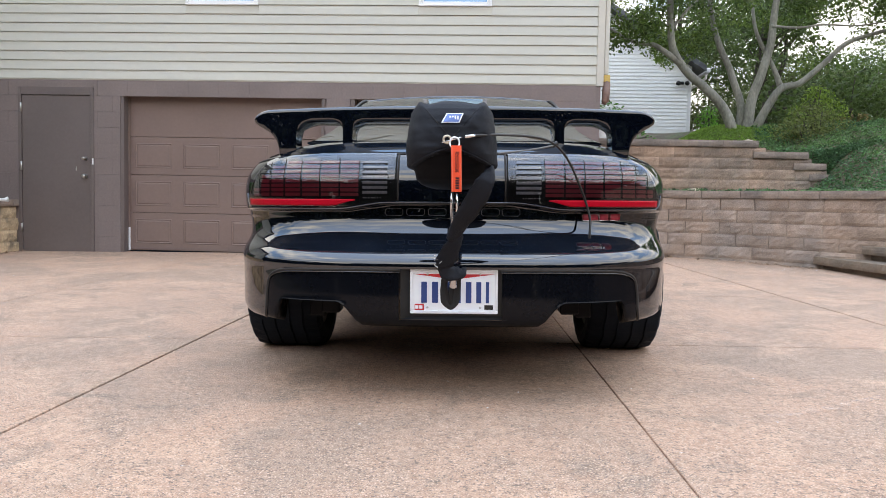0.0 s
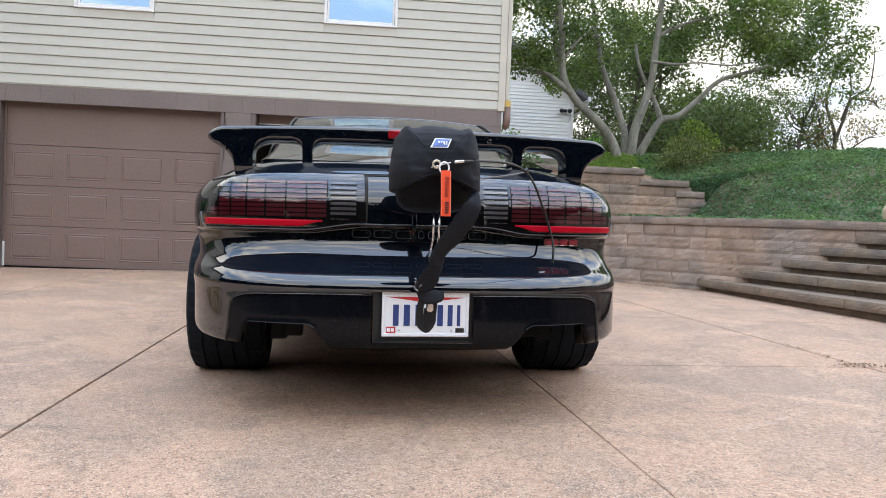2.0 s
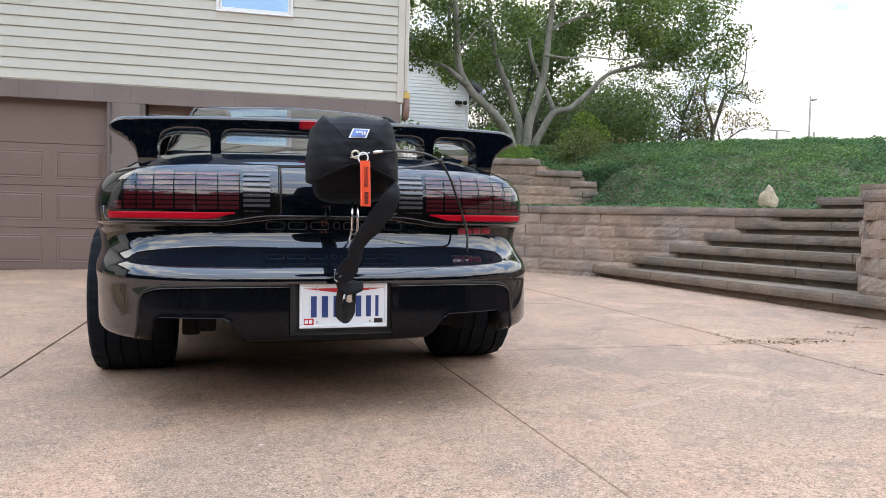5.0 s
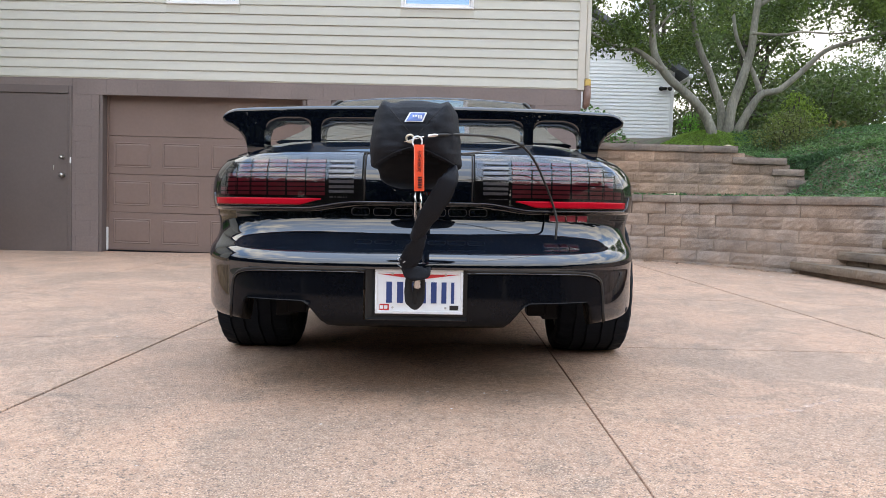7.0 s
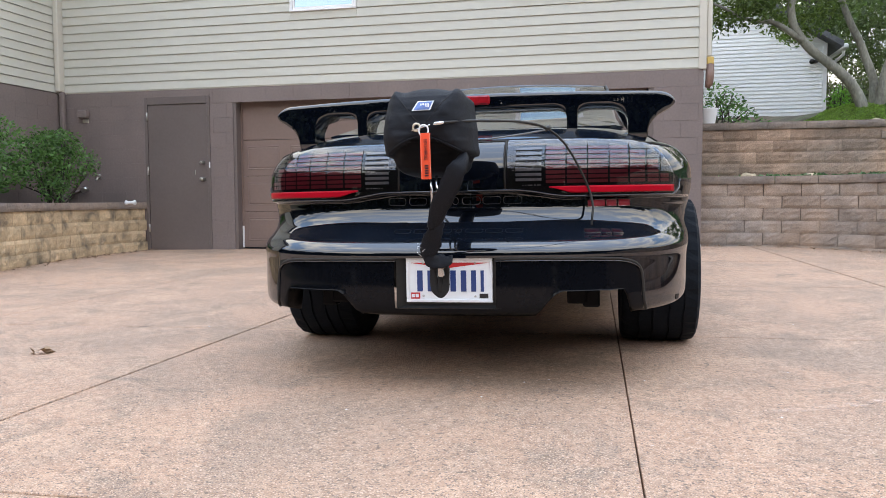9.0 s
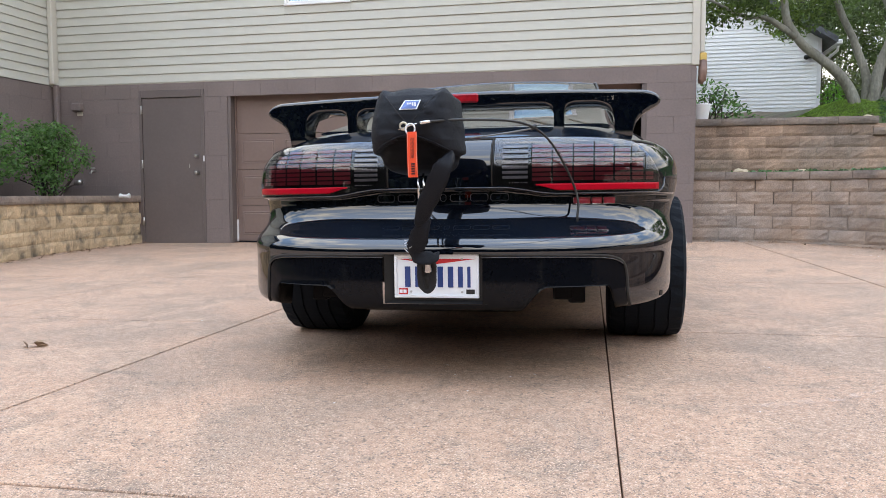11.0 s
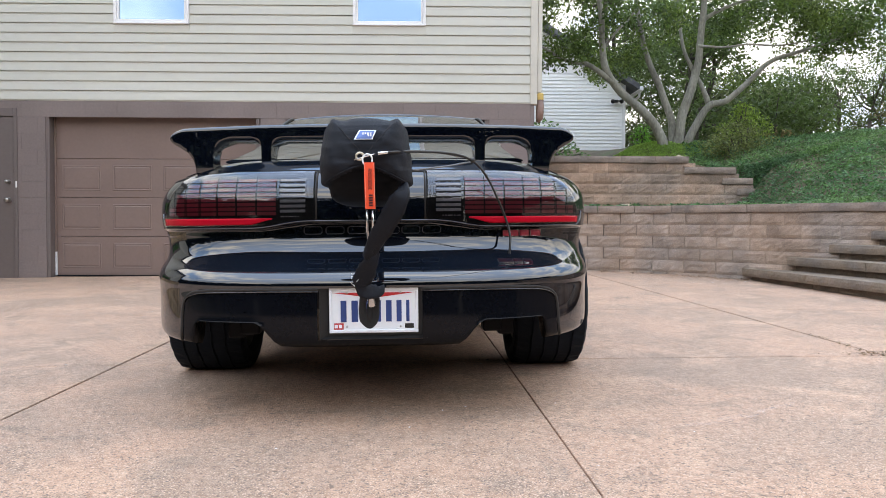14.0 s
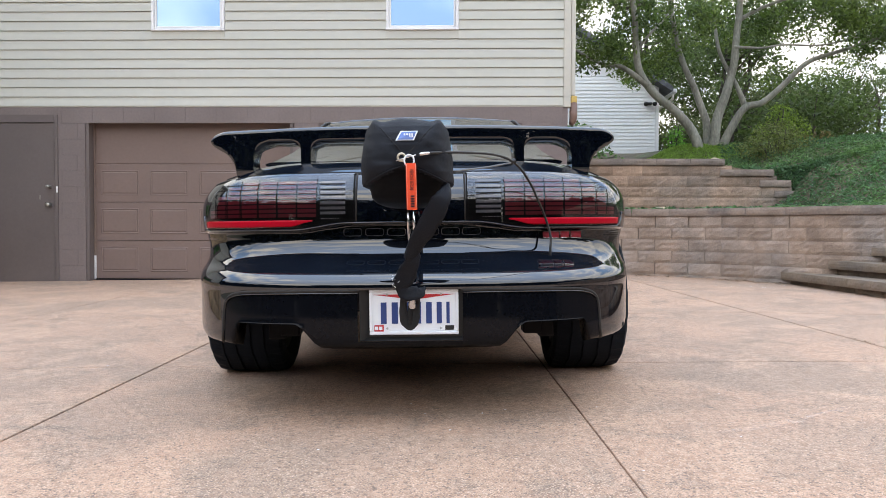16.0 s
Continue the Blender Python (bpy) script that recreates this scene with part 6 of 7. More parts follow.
# ---- drag parachute pack hung behind the bumper ----
def chute_pack():
    p = empty("parachute_pack")
    p.matrix_world = CAR @ Matrix.Translation((0.005, 0, 0))
    tagged(p, "black nylon drag parachute pack hung behind the car", "parachute pack")
    # bag: a soft stack of rounded slices; a flap folds over its face from above
    cz, hw = 0.862, 0.130
    yb, yf = -0.385, -0.12
    sl = [(0.738, 0.050, -0.235), (0.743, 0.076, -0.255), (0.752, 0.098, -0.278), (0.768, 0.113, -0.303), (0.79, 0.122, -0.325), (0.81, 0.127, -0.347), (0.84, 0.127, -0.364), (0.88, 0.124, -0.367), (0.92, 0.119, -0.362),
          (0.955, 0.115, -0.350), (0.975, 0.111, -0.334), (0.988, 0.107, -0.310), (0.996, 0.092, -0.285), (1.000, 0.060, -0.26)]
    sz = [a[0] for a in sl]
    nz_, m = 84, 72
    zr = cz + 0.020

    def flap_line(x):
        return cz - 0.010 - 0.056 * min(1.15, abs(x) / hw) ** 1.35

    def face(x, z, w, y):
        """How far the cloth stands out at a point of the face."""
        o = 0.024 * ease(flap_line(x) - 0.003, flap_line(x) + 0.004, z)
        vee = 0.085 * (z - zr) / 0.10
        if z > zr:
            o -= 0.008 * (1 - ease(vee - 0.004, vee + 0.004, abs(x))) * ease(zr, zr + 0.02, z)
        d = math.hypot(x, z - cz)
        turn = math.atan2(z - cz, x)
        o += 0.0045 * ease(0.02, 0.07, d) * noise.noise(Vector((math.cos(turn) * 4.2, math.sin(turn) * 4.2, d * 6)))
        o -= 0.006 * (1 - ease(0.0, 0.03, abs(z - flap_line(x) + 0.012))) * (1 if z < flap_line(x) else 0)
        return o + 0.010 * noise.noise(Vector((x * 11, z * 11, 1.0))) + 0.007 * noise.noise(Vector((x * 26 + z * 9, z * 22, 5.0))) + 0.0015 * noise.noise(Vector((x * 60, z * 60, 9.0)))

    v, f = [], []
    for j in range(nz_ + 1):
        z0 = sz[0] + (sz[-1] - sz[0]) * j / nz_
        w, y0 = float(np.interp(z0, sz, [a[1] for a in sl])), float(np.interp(z0, sz, [a[2] for a in sl]))
        for k in range(m):
            a = 2 * math.pi * k / m
            c, s_ = math.cos(a), math.sin(a)
            x = w * math.copysign(abs(c) ** 0.50, c)
            y = (y0 + yf) / 2 + (yf - y0) / 2 * math.copysign(abs(s_) ** 0.45, s_)
            o = face(x, z0, w, y)
            front = ease(0.1, 0.9, -s_)
            side = abs(c) ** 3
            ear = 0.020 * ease(0.955, 0.99, z0) * ease(0.070, 0.10, abs(x)) * front + 0.006 * ease(0.97, 1.0, z0) * (1 - ease(0.02, 0.07, abs(x)))
            v.append((x * (1 + o * 0.55 * side / 0.12), y - o * front, z0 + ear - 0.012 * ease(0.96, 0.99, z0) * (1 - front)))
    for j in range(nz_):
        for k in range(m):
            a, b = j * m + k, j * m + (k + 1) % m
            f.append((a, b, b + m, a + m))
    f.append(tuple(reversed(range(m))))
    f.append(tuple(nz_ * m + k for k in range(m)))
    # cloth below the flap line takes the black with the flap's shade in it
    under = [q for q in f if len(q) == 4 and np.mean([v[i][1] for i in q]) < -0.20 and np.mean([v[i][2] for i in q]) < flap_line(np.mean([v[i][0] for i in q]))]
    kept = set(under)
    obj("bag", v, [q for q in f if q not in kept], M["fabric"], p, "", True)
    used = sorted({i for q in under for i in q})
    at = {i: k for k, i in enumerate(used)}
    obj("bag_face", [v[i] for i in used], [tuple(at[i] for i in q) for q in under], M["vinyl"], p, "smooth shiny face under the flap, shade put into its deeper black", True)

    def face_y(x, z):
        w, y0 = float(np.interp(z, sz, [a[1] for a in sl])), float(np.interp(z, sz, [a[2] for a in sl]))
        k = min(1.0, abs(x) / w) ** 2.0
        return (y0 + yf) / 2 - (yf - y0) / 2 * max(0.0, 1 - k ** 2.2) ** 0.225 - face(x, z, w, y0)
    # flap seams
    for e in (-1, 1):
        pts = [(e * 0.085 * t, face_y(e * 0.085 * t, zr + 0.10 * t) - 0.001, zr + 0.10 * t) for t in lin(0.03, 0.95, 12)]
        tube("seam", pts, 0.0014, M["webbing"], p, "", 5)
        pts = [(e * 0.122 * t, face_y(e * 0.122 * t, flap_line(0.122 * t) + 0.006) - 0.0006, flap_line(0.122 * t) + 0.005) for t in lin(0, 1, 16)]
        tube("flap_edge", pts, 0.0022, M["fabric"], p, "", 6)
    # patch
    pts = [(-0.030, cz + 0.068), (0.024, cz + 0.069), (0.036, cz + 0.097), (-0.015, cz + 0.097)]
    for nm, g, mt, dy in (("patch_border", 1.0, M["plate_white"], 0.0), ("patch", 0.84, M["patch_blue"], 0.0015)):
        mx, mz = 0.004, cz + 0.083
        obj(nm, [(mx + (x - mx) * g, face_y(x, z) - 0.004 - dy, mz + (z - mz) * g) for x, z in pts], [(0, 1, 2, 3)], mt, p, "blue woven patch with a pale border")
    for q in range(4):
        box("mark", (-0.006 + 0.0075 * q, face_y(0, cz + 0.083) - 0.0085, cz + 0.078), (-0.001 + 0.0075 * q, face_y(0, cz + 0.083) - 0.0075, cz + 0.089), M["plate_white"], p)
    # ring and pin
    ry = yb - 0.014
    tube("ring", [(-0.012 + 0.0105 * math.cos(a), ry - 0.002, cz + 0.018 + 0.0105 * math.sin(a)) for a in lin(0, 2 * math.pi, 20)], 0.0034, M["ring"], p, "pale brass ring", 8)
    tube("pin", [(-0.028, ry - 0.004, cz + 0.008), (0.03, ry - 0.006, cz + 0.024)], 0.0022, M["chrome"], p, "steel pin", 6)
    tube("tag_loop", [(0.010 + 0.014 * math.cos(a), ry - 0.008, cz + 0.008 + 0.016 * math.sin(a)) for a in lin(0, 2 * math.pi, 20)], 0.0026, M["plate_white"], p, "white cord loop", 6)
    # warning tag
    tag = empty("warning_tag")
    tag.parent = p
    tag["label"] = "orange-red warning tag hanging from the ring"
    x0, x1, z0, z1 = 0.0, 0.030, cz - 0.134, cz + 0.000
    ty = ry - 0.012
    vv = []
    for side in (0, 0.002):
        for i in range(9):
            z = z1 + (z0 - z1) * i / 8
            for x in (x0, x1):
                vv.append((x + 0.002 * (i / 8), ty + side - 0.004 * math.sin(i / 8 * 2.5), z))
    ff = [(2 * i, 2 * i + 1, 2 * i + 3, 2 * i + 2) for i in range(8)]
    ff += [tuple(18 + k for k in reversed(q)) for q in ff] + [(0, 2 * 0 + 18, 19, 1), (16, 17, 35, 34)]
    ff += [(2 * i, 2 * i + 2, 2 * i + 20, 2 * i + 18) for i in range(8)] + [(2 * i + 1, 2 * i + 19, 2 * i + 21, 2 * i + 3) for i in range(8)]
    obj("cloth", vv, ff, M["tag_red"], tag)
    for x in (x0 + 0.0025, x1 - 0.0015):
        tube("stitching", [(x + 0.002 * t, ty - 0.0035 - 0.004 * math.sin(t * 2.5) + 0.0028, z1 + (z0 - z1) * t) for t in lin(0.01, 0.99, 9)], 0.0006, M["thread"], tag, "", 4)
    txt = bpy.data.curves.new("lettering", "FONT")
    txt.body, txt.size, txt.extrude, txt.align_x, txt.align_y = "REMOVE BEFORE", 0.0150, 0.0003, "LEFT", "CENTER"
    txt.space_character = 0.90
    t_ob = new("lettering", txt)
    t_ob.parent = tag
    t_ob.matrix_local = Matrix.Translation((0.0165, ty - 0.006, z1 - 0.018)) @ Matrix.Rotation(radians(90), 4, "X") @ Matrix.Rotation(radians(-90), 4, "Z") @ Matrix.Diagonal((0.58, 1, 1, 1))
    txt.materials.append(M["ink"])
    for i in range(5):
        box("mark", (0.0135, ty - 0.0062, z0 + 0.008 + 0.0072 * i), (0.0245, ty - 0.005, z0 + 0.0128 + 0.0072 * i), M["ink"], tag)
    # release cable in a black sleeve
    cable = empty("release_cable")
    cable.parent = p
    cable["label"] = "black sheathed release cable with a steel ferrule"
    line = smooth_line([(0.03, ry - 0.006, cz + 0.024), (0.075, ry + 0.005, cz + 0.030), (0.15, -0.30, cz + 0.040), (0.27, -0.12, cz + 0.048), (0.345, -0.03, cz + 0.030), (0.40, 0.04, cz - 0.02), (0.445, 0.085, cz - 0.10),
                        (0.475, 0.105, cz - 0.17), (0.488, 0.098, cz - 0.225), (0.486, 0.088, cz - 0.262), (0.484, 0.085, cz - 0.292)], 8)
    tube("sleeve", line[6:], 0.0042, M["trim_black"], cable, "", 8)
    tube("ferrule", line[2:8], 0.0052, M["chrome"], cable, "steel ferrule", 10)
    tube("clip", [(0.335, -0.035, cz + 0.026), (0.352, -0.03, cz + 0.036)], 0.008, M["trim_black"], cable, "", 8)
    tube("lower_cable", smooth_line([(0.345, -0.03, cz + 0.028), (0.26, -0.12, cz + 0.008), (0.14, -0.18, cz - 0.01)], 6), 0.0032, M["cable_grey"], cable, "thin grey cable", 6)
    # mount: two rods from the bumper
    for x in (0.000, 0.017):
        tube("rod", [(x, -0.27, cz - 0.12), (x, -0.265, cz - 0.20), (x, -0.20, cz - 0.245), (x, 0.03, cz - 0.302)], 0.0038, M["chrome"], p, "steel mount rod", 8)
    tube("mount_bar", [(0.004, -0.12, cz - 0.02), (0.004, 0.16, cz - 0.05)], 0.03, M["trim_black"], p, "", 10)

    # tail of the bag twisted down to a knot and a buckled loop
    def ribbon(name, pts, widths, turns, thick, label="", material="webbing"):
        line = smooth_line(pts, 7)
        nn = len(line)
        v, f = [], []
        for i, q in enumerate(line):
            t = i / (nn - 1)
            d = (line[min(i + 1, nn - 1)] - line[max(i - 1, 0)]).normalized()
            a = np.interp(t, np.linspace(0, 1, len(turns)), turns)
            wd = np.interp(t, np.linspace(0, 1, len(widths)), widths)
            side = d.cross(Vector((0, -1, 0))).normalized()
            out = side.cross(d).normalized()
            u = side * math.cos(a) + out * math.sin(a)
            o = d.cross(u).normalized()
            for k in range(14):
                b = 2 * math.pi * k / 14
                fold = 1 + 0.24 * math.sin(3 * b + t * 5) + 0.22 * noise.noise(Vector((t * 9, b * 1.3, 0)))
                v.append(q + u * wd * math.cos(b) * fold + o * thick * math.sin(b) * fold)
        for i in range(nn - 1):
            for k in range(14):
                f.append((i * 14 + k, i * 14 + (k + 1) % 14, (i + 1) * 14 + (k + 1) % 14, (i + 1) * 14 + k))
        f += [tuple(reversed(range(14))), tuple((nn - 1) * 14 + k for k in range(14))]
        return obj(name, v, f, M[material], p, label, True)
    ribbon("bridle", [(0.118, -0.335, 0.80), (0.113, -0.365, 0.772), (0.099, -0.372, 0.744), (0.059, -0.342, 0.684), (0.020, -0.30, 0.626), (0.002, -0.272, 0.582)],
           [0.012, 0.022, 0.027, 0.027, 0.026, 0.020], [0.2, 0.35, 0.0, 0.3, 0.6], 0.010, "twisted black bridle sleeve", "fabric")
    ribbon("bridle_twist", [(0.026, -0.262, 0.598), (0.012, -0.262, 0.568), (-0.006, -0.246, 0.536), (-0.026, -0.228, 0.504), (-0.030, -0.215, 0.484)],
           [0.016, 0.025, 0.028, 0.026, 0.012], [0.9, 0.3, -0.2], 0.011, "folded end of the bridle sleeve", "fabric")
    ribbon("knot", [(-0.030, -0.218, 0.498), (-0.018, -0.212, 0.478), (0.008, -0.204, 0.468), (0.032, -0.196, 0.470), (0.040, -0.18, 0.480)],
           [0.014, 0.022, 0.022, 0.019, 0.008], [0.3, 0.6, 0.2], 0.013, "frayed knot", "fabric")
    rng_f = random.Random(8)
    for q in range(9):
        x, z = -0.042 + rng_f.uniform(-0.010, 0.014), 0.508 + rng_f.uniform(-0.022, 0.022)
        tube("frayed_thread", [(x, -0.244, z), (x + rng_f.uniform(-0.008, 0.008), -0.252, z + rng_f.uniform(-0.006, 0.006))], 0.0009, M["plate_white"], p, "pale frayed thread", 4)
    ribbon("loop", [(-0.010, -0.185, 0.462), (-0.021, -0.160, 0.440), (-0.022, -0.150, 0.405), (-0.018, -0.146, 0.376), (-0.002, -0.144, 0.360), (0.013, -0.146, 0.376), (0.018, -0.150, 0.405), (0.021, -0.160, 0.440), (0.014, -0.185, 0.462)],
           [0.011, 0.012, 0.0125, 0.013, 0.013, 0.013, 0.0125, 0.012, 0.011], [0.2, 0.0], 0.008, "black webbing loop", "webbing")
    tube("inner_strap", [(-0.002, -0.152, 0.425), (-0.003, -0.149, 0.395), (-0.002, -0.146, 0.366)], 0.0085, M["webbing"], p, "", 8)
    tube("buckle", [(0.006, -0.180, 0.456), (0.006, -0.180, 0.448), (0.006, -0.178, 0.446), (0.006, -0.174, 0.424), (0.006, -0.172, 0.419)], [0.0145, 0.0155, 0.0125, 0.013, 0.010], M["chrome"], p, "steel connector nut", 12)


chute_pack()

# ---- retaining walls, steps and paving: pieces ----
def rough_block(w, h, d, seed, rough=0.012):
    """A split-faced block, its face towards -y, its foot at z = 0, from x = 0."""
    nxx, nz = max(3, int(w / 0.045)), max(3, int(h / 0.036))
    rng = random.Random(seed)
    v, f = [], []
    for j in range(nz + 1):
        for i in range(nxx + 1):
            edge = i in (0, nxx) or j in (0, nz)
            y = (0.003 + rng.uniform(0, 0.003) if j in (0, nz) else rng.uniform(0.001, 0.004)) if edge else -rng.uniform(0.0, rough)
            v.append((w * i / nxx, y, h * j / nz))
    c = nxx + 1
    f = [(j * c + i, j * c + i + 1, (j + 1) * c + i + 1, (j + 1) * c + i) for j in range(nz) for i in range(nxx)]
    b = len(v)
    v += [(0, d, 0), (w, d, 0), (w, d, h), (0, d, h)]
    f += [(b, b + 3, b + 2, b + 1)]
    top, bot = [nz * c + i for i in range(c)], list(range(c))
    f += [tuple(top) + (b + 2, b + 3), tuple(reversed(bot)) + (b, b + 1)]
    f += [tuple(j * c for j in range(nz + 1)) + (b + 3, b), tuple(j * c + nxx for j in reversed(range(nz + 1))) + (b + 1, b + 2)]
    me = bpy.data.meshes.new("block")
    me.from_pydata(v, [], f)
    me.update()
    return me


def at_length(line, s):
    for (ax, ay), (bx, by) in zip(line, line[1:]):
        l = math.hypot(bx - ax, by - ay)
        if s <= l:
            return ax + (bx - ax) * s / l, ay + (by - ay) * s / l
        s -= l
    return line[-1]


def length(line):
    return sum(math.hypot(bx - ax, by - ay) for (ax, ay), (bx, by) in zip(line, line[1:]))


def stone_wall(owner, line, top, courses, bw, bh, material, cap_material, seed, cap=0.09, over=0.025, batter=0.006, depth=0.26, ends=None, cap_end=None):
    """Blocks laid along a line in broken courses under a cap."""
    rng = random.Random(seed)
    kinds = [rough_block(bw - 0.0023, bh - 0.0026, depth, seed * 10 + i, 0.011) for i in range(9)]
    caps = [rough_block(bw * 1.15 - 0.004, cap, depth + 0.05, seed * 10 + 7 + i, 0.007) for i in range(3)]
    total = length(line)

    def put(name, me, s0, w, z, back, m):
        s1 = min(total, s0 + w)
        a, b = at_length(line, s0), at_length(line, s1)
        l = math.hypot(b[0] - a[0], b[1] - a[1])
        if l < 0.06:
            return
        rz = math.degrees(math.atan2(b[1] - a[1], b[0] - a[0]))
        mm = pose(a[0], a[1], z, 0, 0, rz) @ Matrix.Translation((0, back, 0)) @ Matrix.Diagonal((l / w, 1, 1, 1))
        mesh_ob(name, me, m, mm, owner)

    # earth-filled core close behind the faces shows in the joints
    n_core, far_s = 40, min(total, max(ends) if ends else total) - 0.02
    cv = []
    for i in range(n_core + 1):
        (ax, ay), (bx, by) = at_length(line, far_s * i / n_core), at_length(line, min(total, far_s * i / n_core + 0.02))
        l = math.hypot(bx - ax, by - ay) or 1.0
        nx_, ny_ = -(by - ay) / l, (bx - ax) / l
        lift = 0.45 if ends and far_s * i / n_core > ends[0] else 1.0
        for z, back in ((top - cap - bh * courses, batter + 0.030), (top - cap - bh * courses * (1 - lift) - 0.002, batter * courses * lift + 0.030)):
            cv.append((ax + nx_ * back, ay + ny_ * back, z))
    obj("wall_core", cv, [(2 * i, 2 * i + 2, 2 * i + 3, 2 * i + 1) for i in range(n_core)], M["joint_mortar"], owner)
    for k in range(courses):
        z = top - cap - bh * (k + 1)
        s = -(bw / 2) if k % 2 else 0.0
        stop = ends[k] if ends else total
        while s < stop - 0.05:
            s0, w = max(0.0, s), bw if s >= 0 else bw + s
            w = min(w, stop - s0)
            put("block", rng.choice(kinds), s0, max(w, 0.02), z, batter * (courses - k) + rng.uniform(-0.002, 0.002), material)
            s += bw
    s = 0.0
    stop = cap_end or total
    while s < stop - 0.05:
        w = min(bw * 1.15, stop - s)
        put("cap", rng.choice(caps), s, w, top - cap, batter * courses - over, cap_material)
        s += bw * 1.15


def dense(line, n=6):
    return [(p.x, p.y) for p in smooth_line([(a, b, 0) for a, b in line], n)]


lower_wall = empty("retaining_wall_lower")
tagged(lower_wall, "curved retaining wall of reddish grey split block", "retaining wall", kind="structure")
stone_wall(lower_wall, dense(LOW_WALL[:10]), 0.945, 6, 0.41, 0.148, M["wall_stone"], M["wall_cap"], 3)
upper_wall = empty("retaining_wall_upper")
tagged(upper_wall, "upper retaining wall of reddish block stepping down at its end", "retaining wall", kind="structure")
stone_wall(upper_wall, [(1.33, UPPER_Y), (6.0, UPPER_Y)], 1.665, 5, 0.41, 0.148, M["wall_stone_upper"], M["wall_cap"], 4, ends=[2.30, 3.00, 3.24, 3.43, 3.50], cap_end=2.14)
for (x0, x1, z), sd in zip(((3.62, 4.35, 1.428), (4.16, 4.59, 1.280), (4.37, 4.78, 1.132)), (1, 2, 3)):
    mesh_ob("cap", rough_block(x1 - x0, 0.088, 0.31, 60 + sd, 0.007), M["wall_cap"], pose(x0, UPPER_Y - 0.01, z), upper_wall)
near_wall = empty("retaining_wall_near")
tagged(near_wall, "rounded retaining wall of reddish block beside the steps", "retaining wall", kind="structure")
stone_wall(near_wall, dense(NEAR_WALL), 1.035, 7, 0.41, 0.148, M["wall_stone"], M["wall_cap"], 5)
planter = empty("planter_wall")
tagged(planter, "low curved planter wall of stained ochre block", "planter", kind="structure")
PLANT = [(-4.6, 3.6), (-5.0, 4.6), (-5.35, 5.6), (-5.74, 6.75), (-6.08, 8.0), (-6.17, 8.8), (-6.14, 9.83)]
PL = [(x, y) for x, y in dense(PLANT)]
stone_wall(planter, PL, 0.655, 4, 0.31, 0.155, M["yellow_stone"], M["wall_cap"], 6, depth=0.2)

# wall faces look towards +x for the planter: soil fills it behind
sv = [(x - 0.1, y, 0.53) for x, y in PL] + [(LX - 0.02, PL[-1][1], 0.56), (LX - 0.02, PL[0][1], 0.56)]
tagged(obj("planter_soil", sv, [tuple(range(len(sv)))], M["soil"]), "dark mulch soil filling the planter", "soil", kind="structure")

# steps up the bank: slab treads over recessed block risers
STEPS = [((3.70, 9.00), (4.30, 4.30), 0.205), ((4.02, 8.56), (4.56, 5.28), 0.352), ((4.33, 8.26), (4.83, 5.50), 0.502), ((4.63, 8.00), (5.10, 5.66), 0.650), ((4.93, 7.84), (5.38, 5.82), 0.795),
         ((5.24, 7.66), (5.66, 5.98), 0.935), ((5.62, 7.40), (5.98, 6.14), 1.075), ((5.98, 7.18), (6.30, 6.30), 1.22), ((6.32, 7.02), (6.62, 6.46), 1.365), ((6.66, 6.88), (6.86, 6.58), 1.51)]
stairs = empty("garden_steps")
tagged(stairs, "broad weathered garden steps with slab treads", "steps", kind="structure")
for i, ((ax, ay), (bx, by), top) in enumerate(STEPS):
    l = math.hypot(bx - ax, by - ay)
    rz = math.degrees(math.atan2(by - ay, bx - ax))
    m = pose(ax, ay, top - 0.085, 0, 0, rz)
    k, s = 0, 0.0
    while s < l - 0.05:
        w = min(1.22, l - s)
        mesh_ob("tread", rough_block(w - 0.006, 0.085, 0.42, 300 + 10 * i + k, 0.006), M["tread"], m @ Matrix.Translation((s, 0, 0)), stairs)
        s, k = s + 1.22, k + 1
    s, k = 0.0, 0
    while s < l - 0.05:
        w = min(0.41, l - s)
        mesh_ob("riser_block", rough_block(w - 0.006, 0.145, 0.3, 500 + 10 * i + k % 4, 0.008), M["riser"], m @ Matrix.Translation((s, 0.075, -0.146)), stairs)
        s, k = s + 0.41, k + 1

# painted block facing of the garage front and the wing
block_wall(LX + 0.03, CX - 0.02, lambda x, z, w, h: mesh_ob("block", block_mesh(w, h), M["block_paint"], pose(x, WY + 0.010, z), wall_front))
OPEN = []
block_wall(6.4, WY, lambda x, z, w, h: mesh_ob("block", block_mesh(w, h), M["block_paint"], pose(LX - 0.005, x, z, 0, 0, 90), wall_side_wing))
for k in range(11):
    mesh_ob("block", block_mesh(0.20, BH), M["block_paint"], pose(CX - 0.021, WY + 0.037, SILL - 11 * BH - 0.014 + k * BH, 0, 0, 90), wall_front)
for k in range(11):
    for q in range(5):
        mesh_ob("block", block_mesh(BW, BH), M["block_paint"], pose(CX - 0.021 + 0.026, WY + 0.24 + BW * q - (0.2 if k % 2 else 0) * (q > 0), SILL - 11 * BH - 0.014 + k * BH, 0, 0, 90), wall_front)

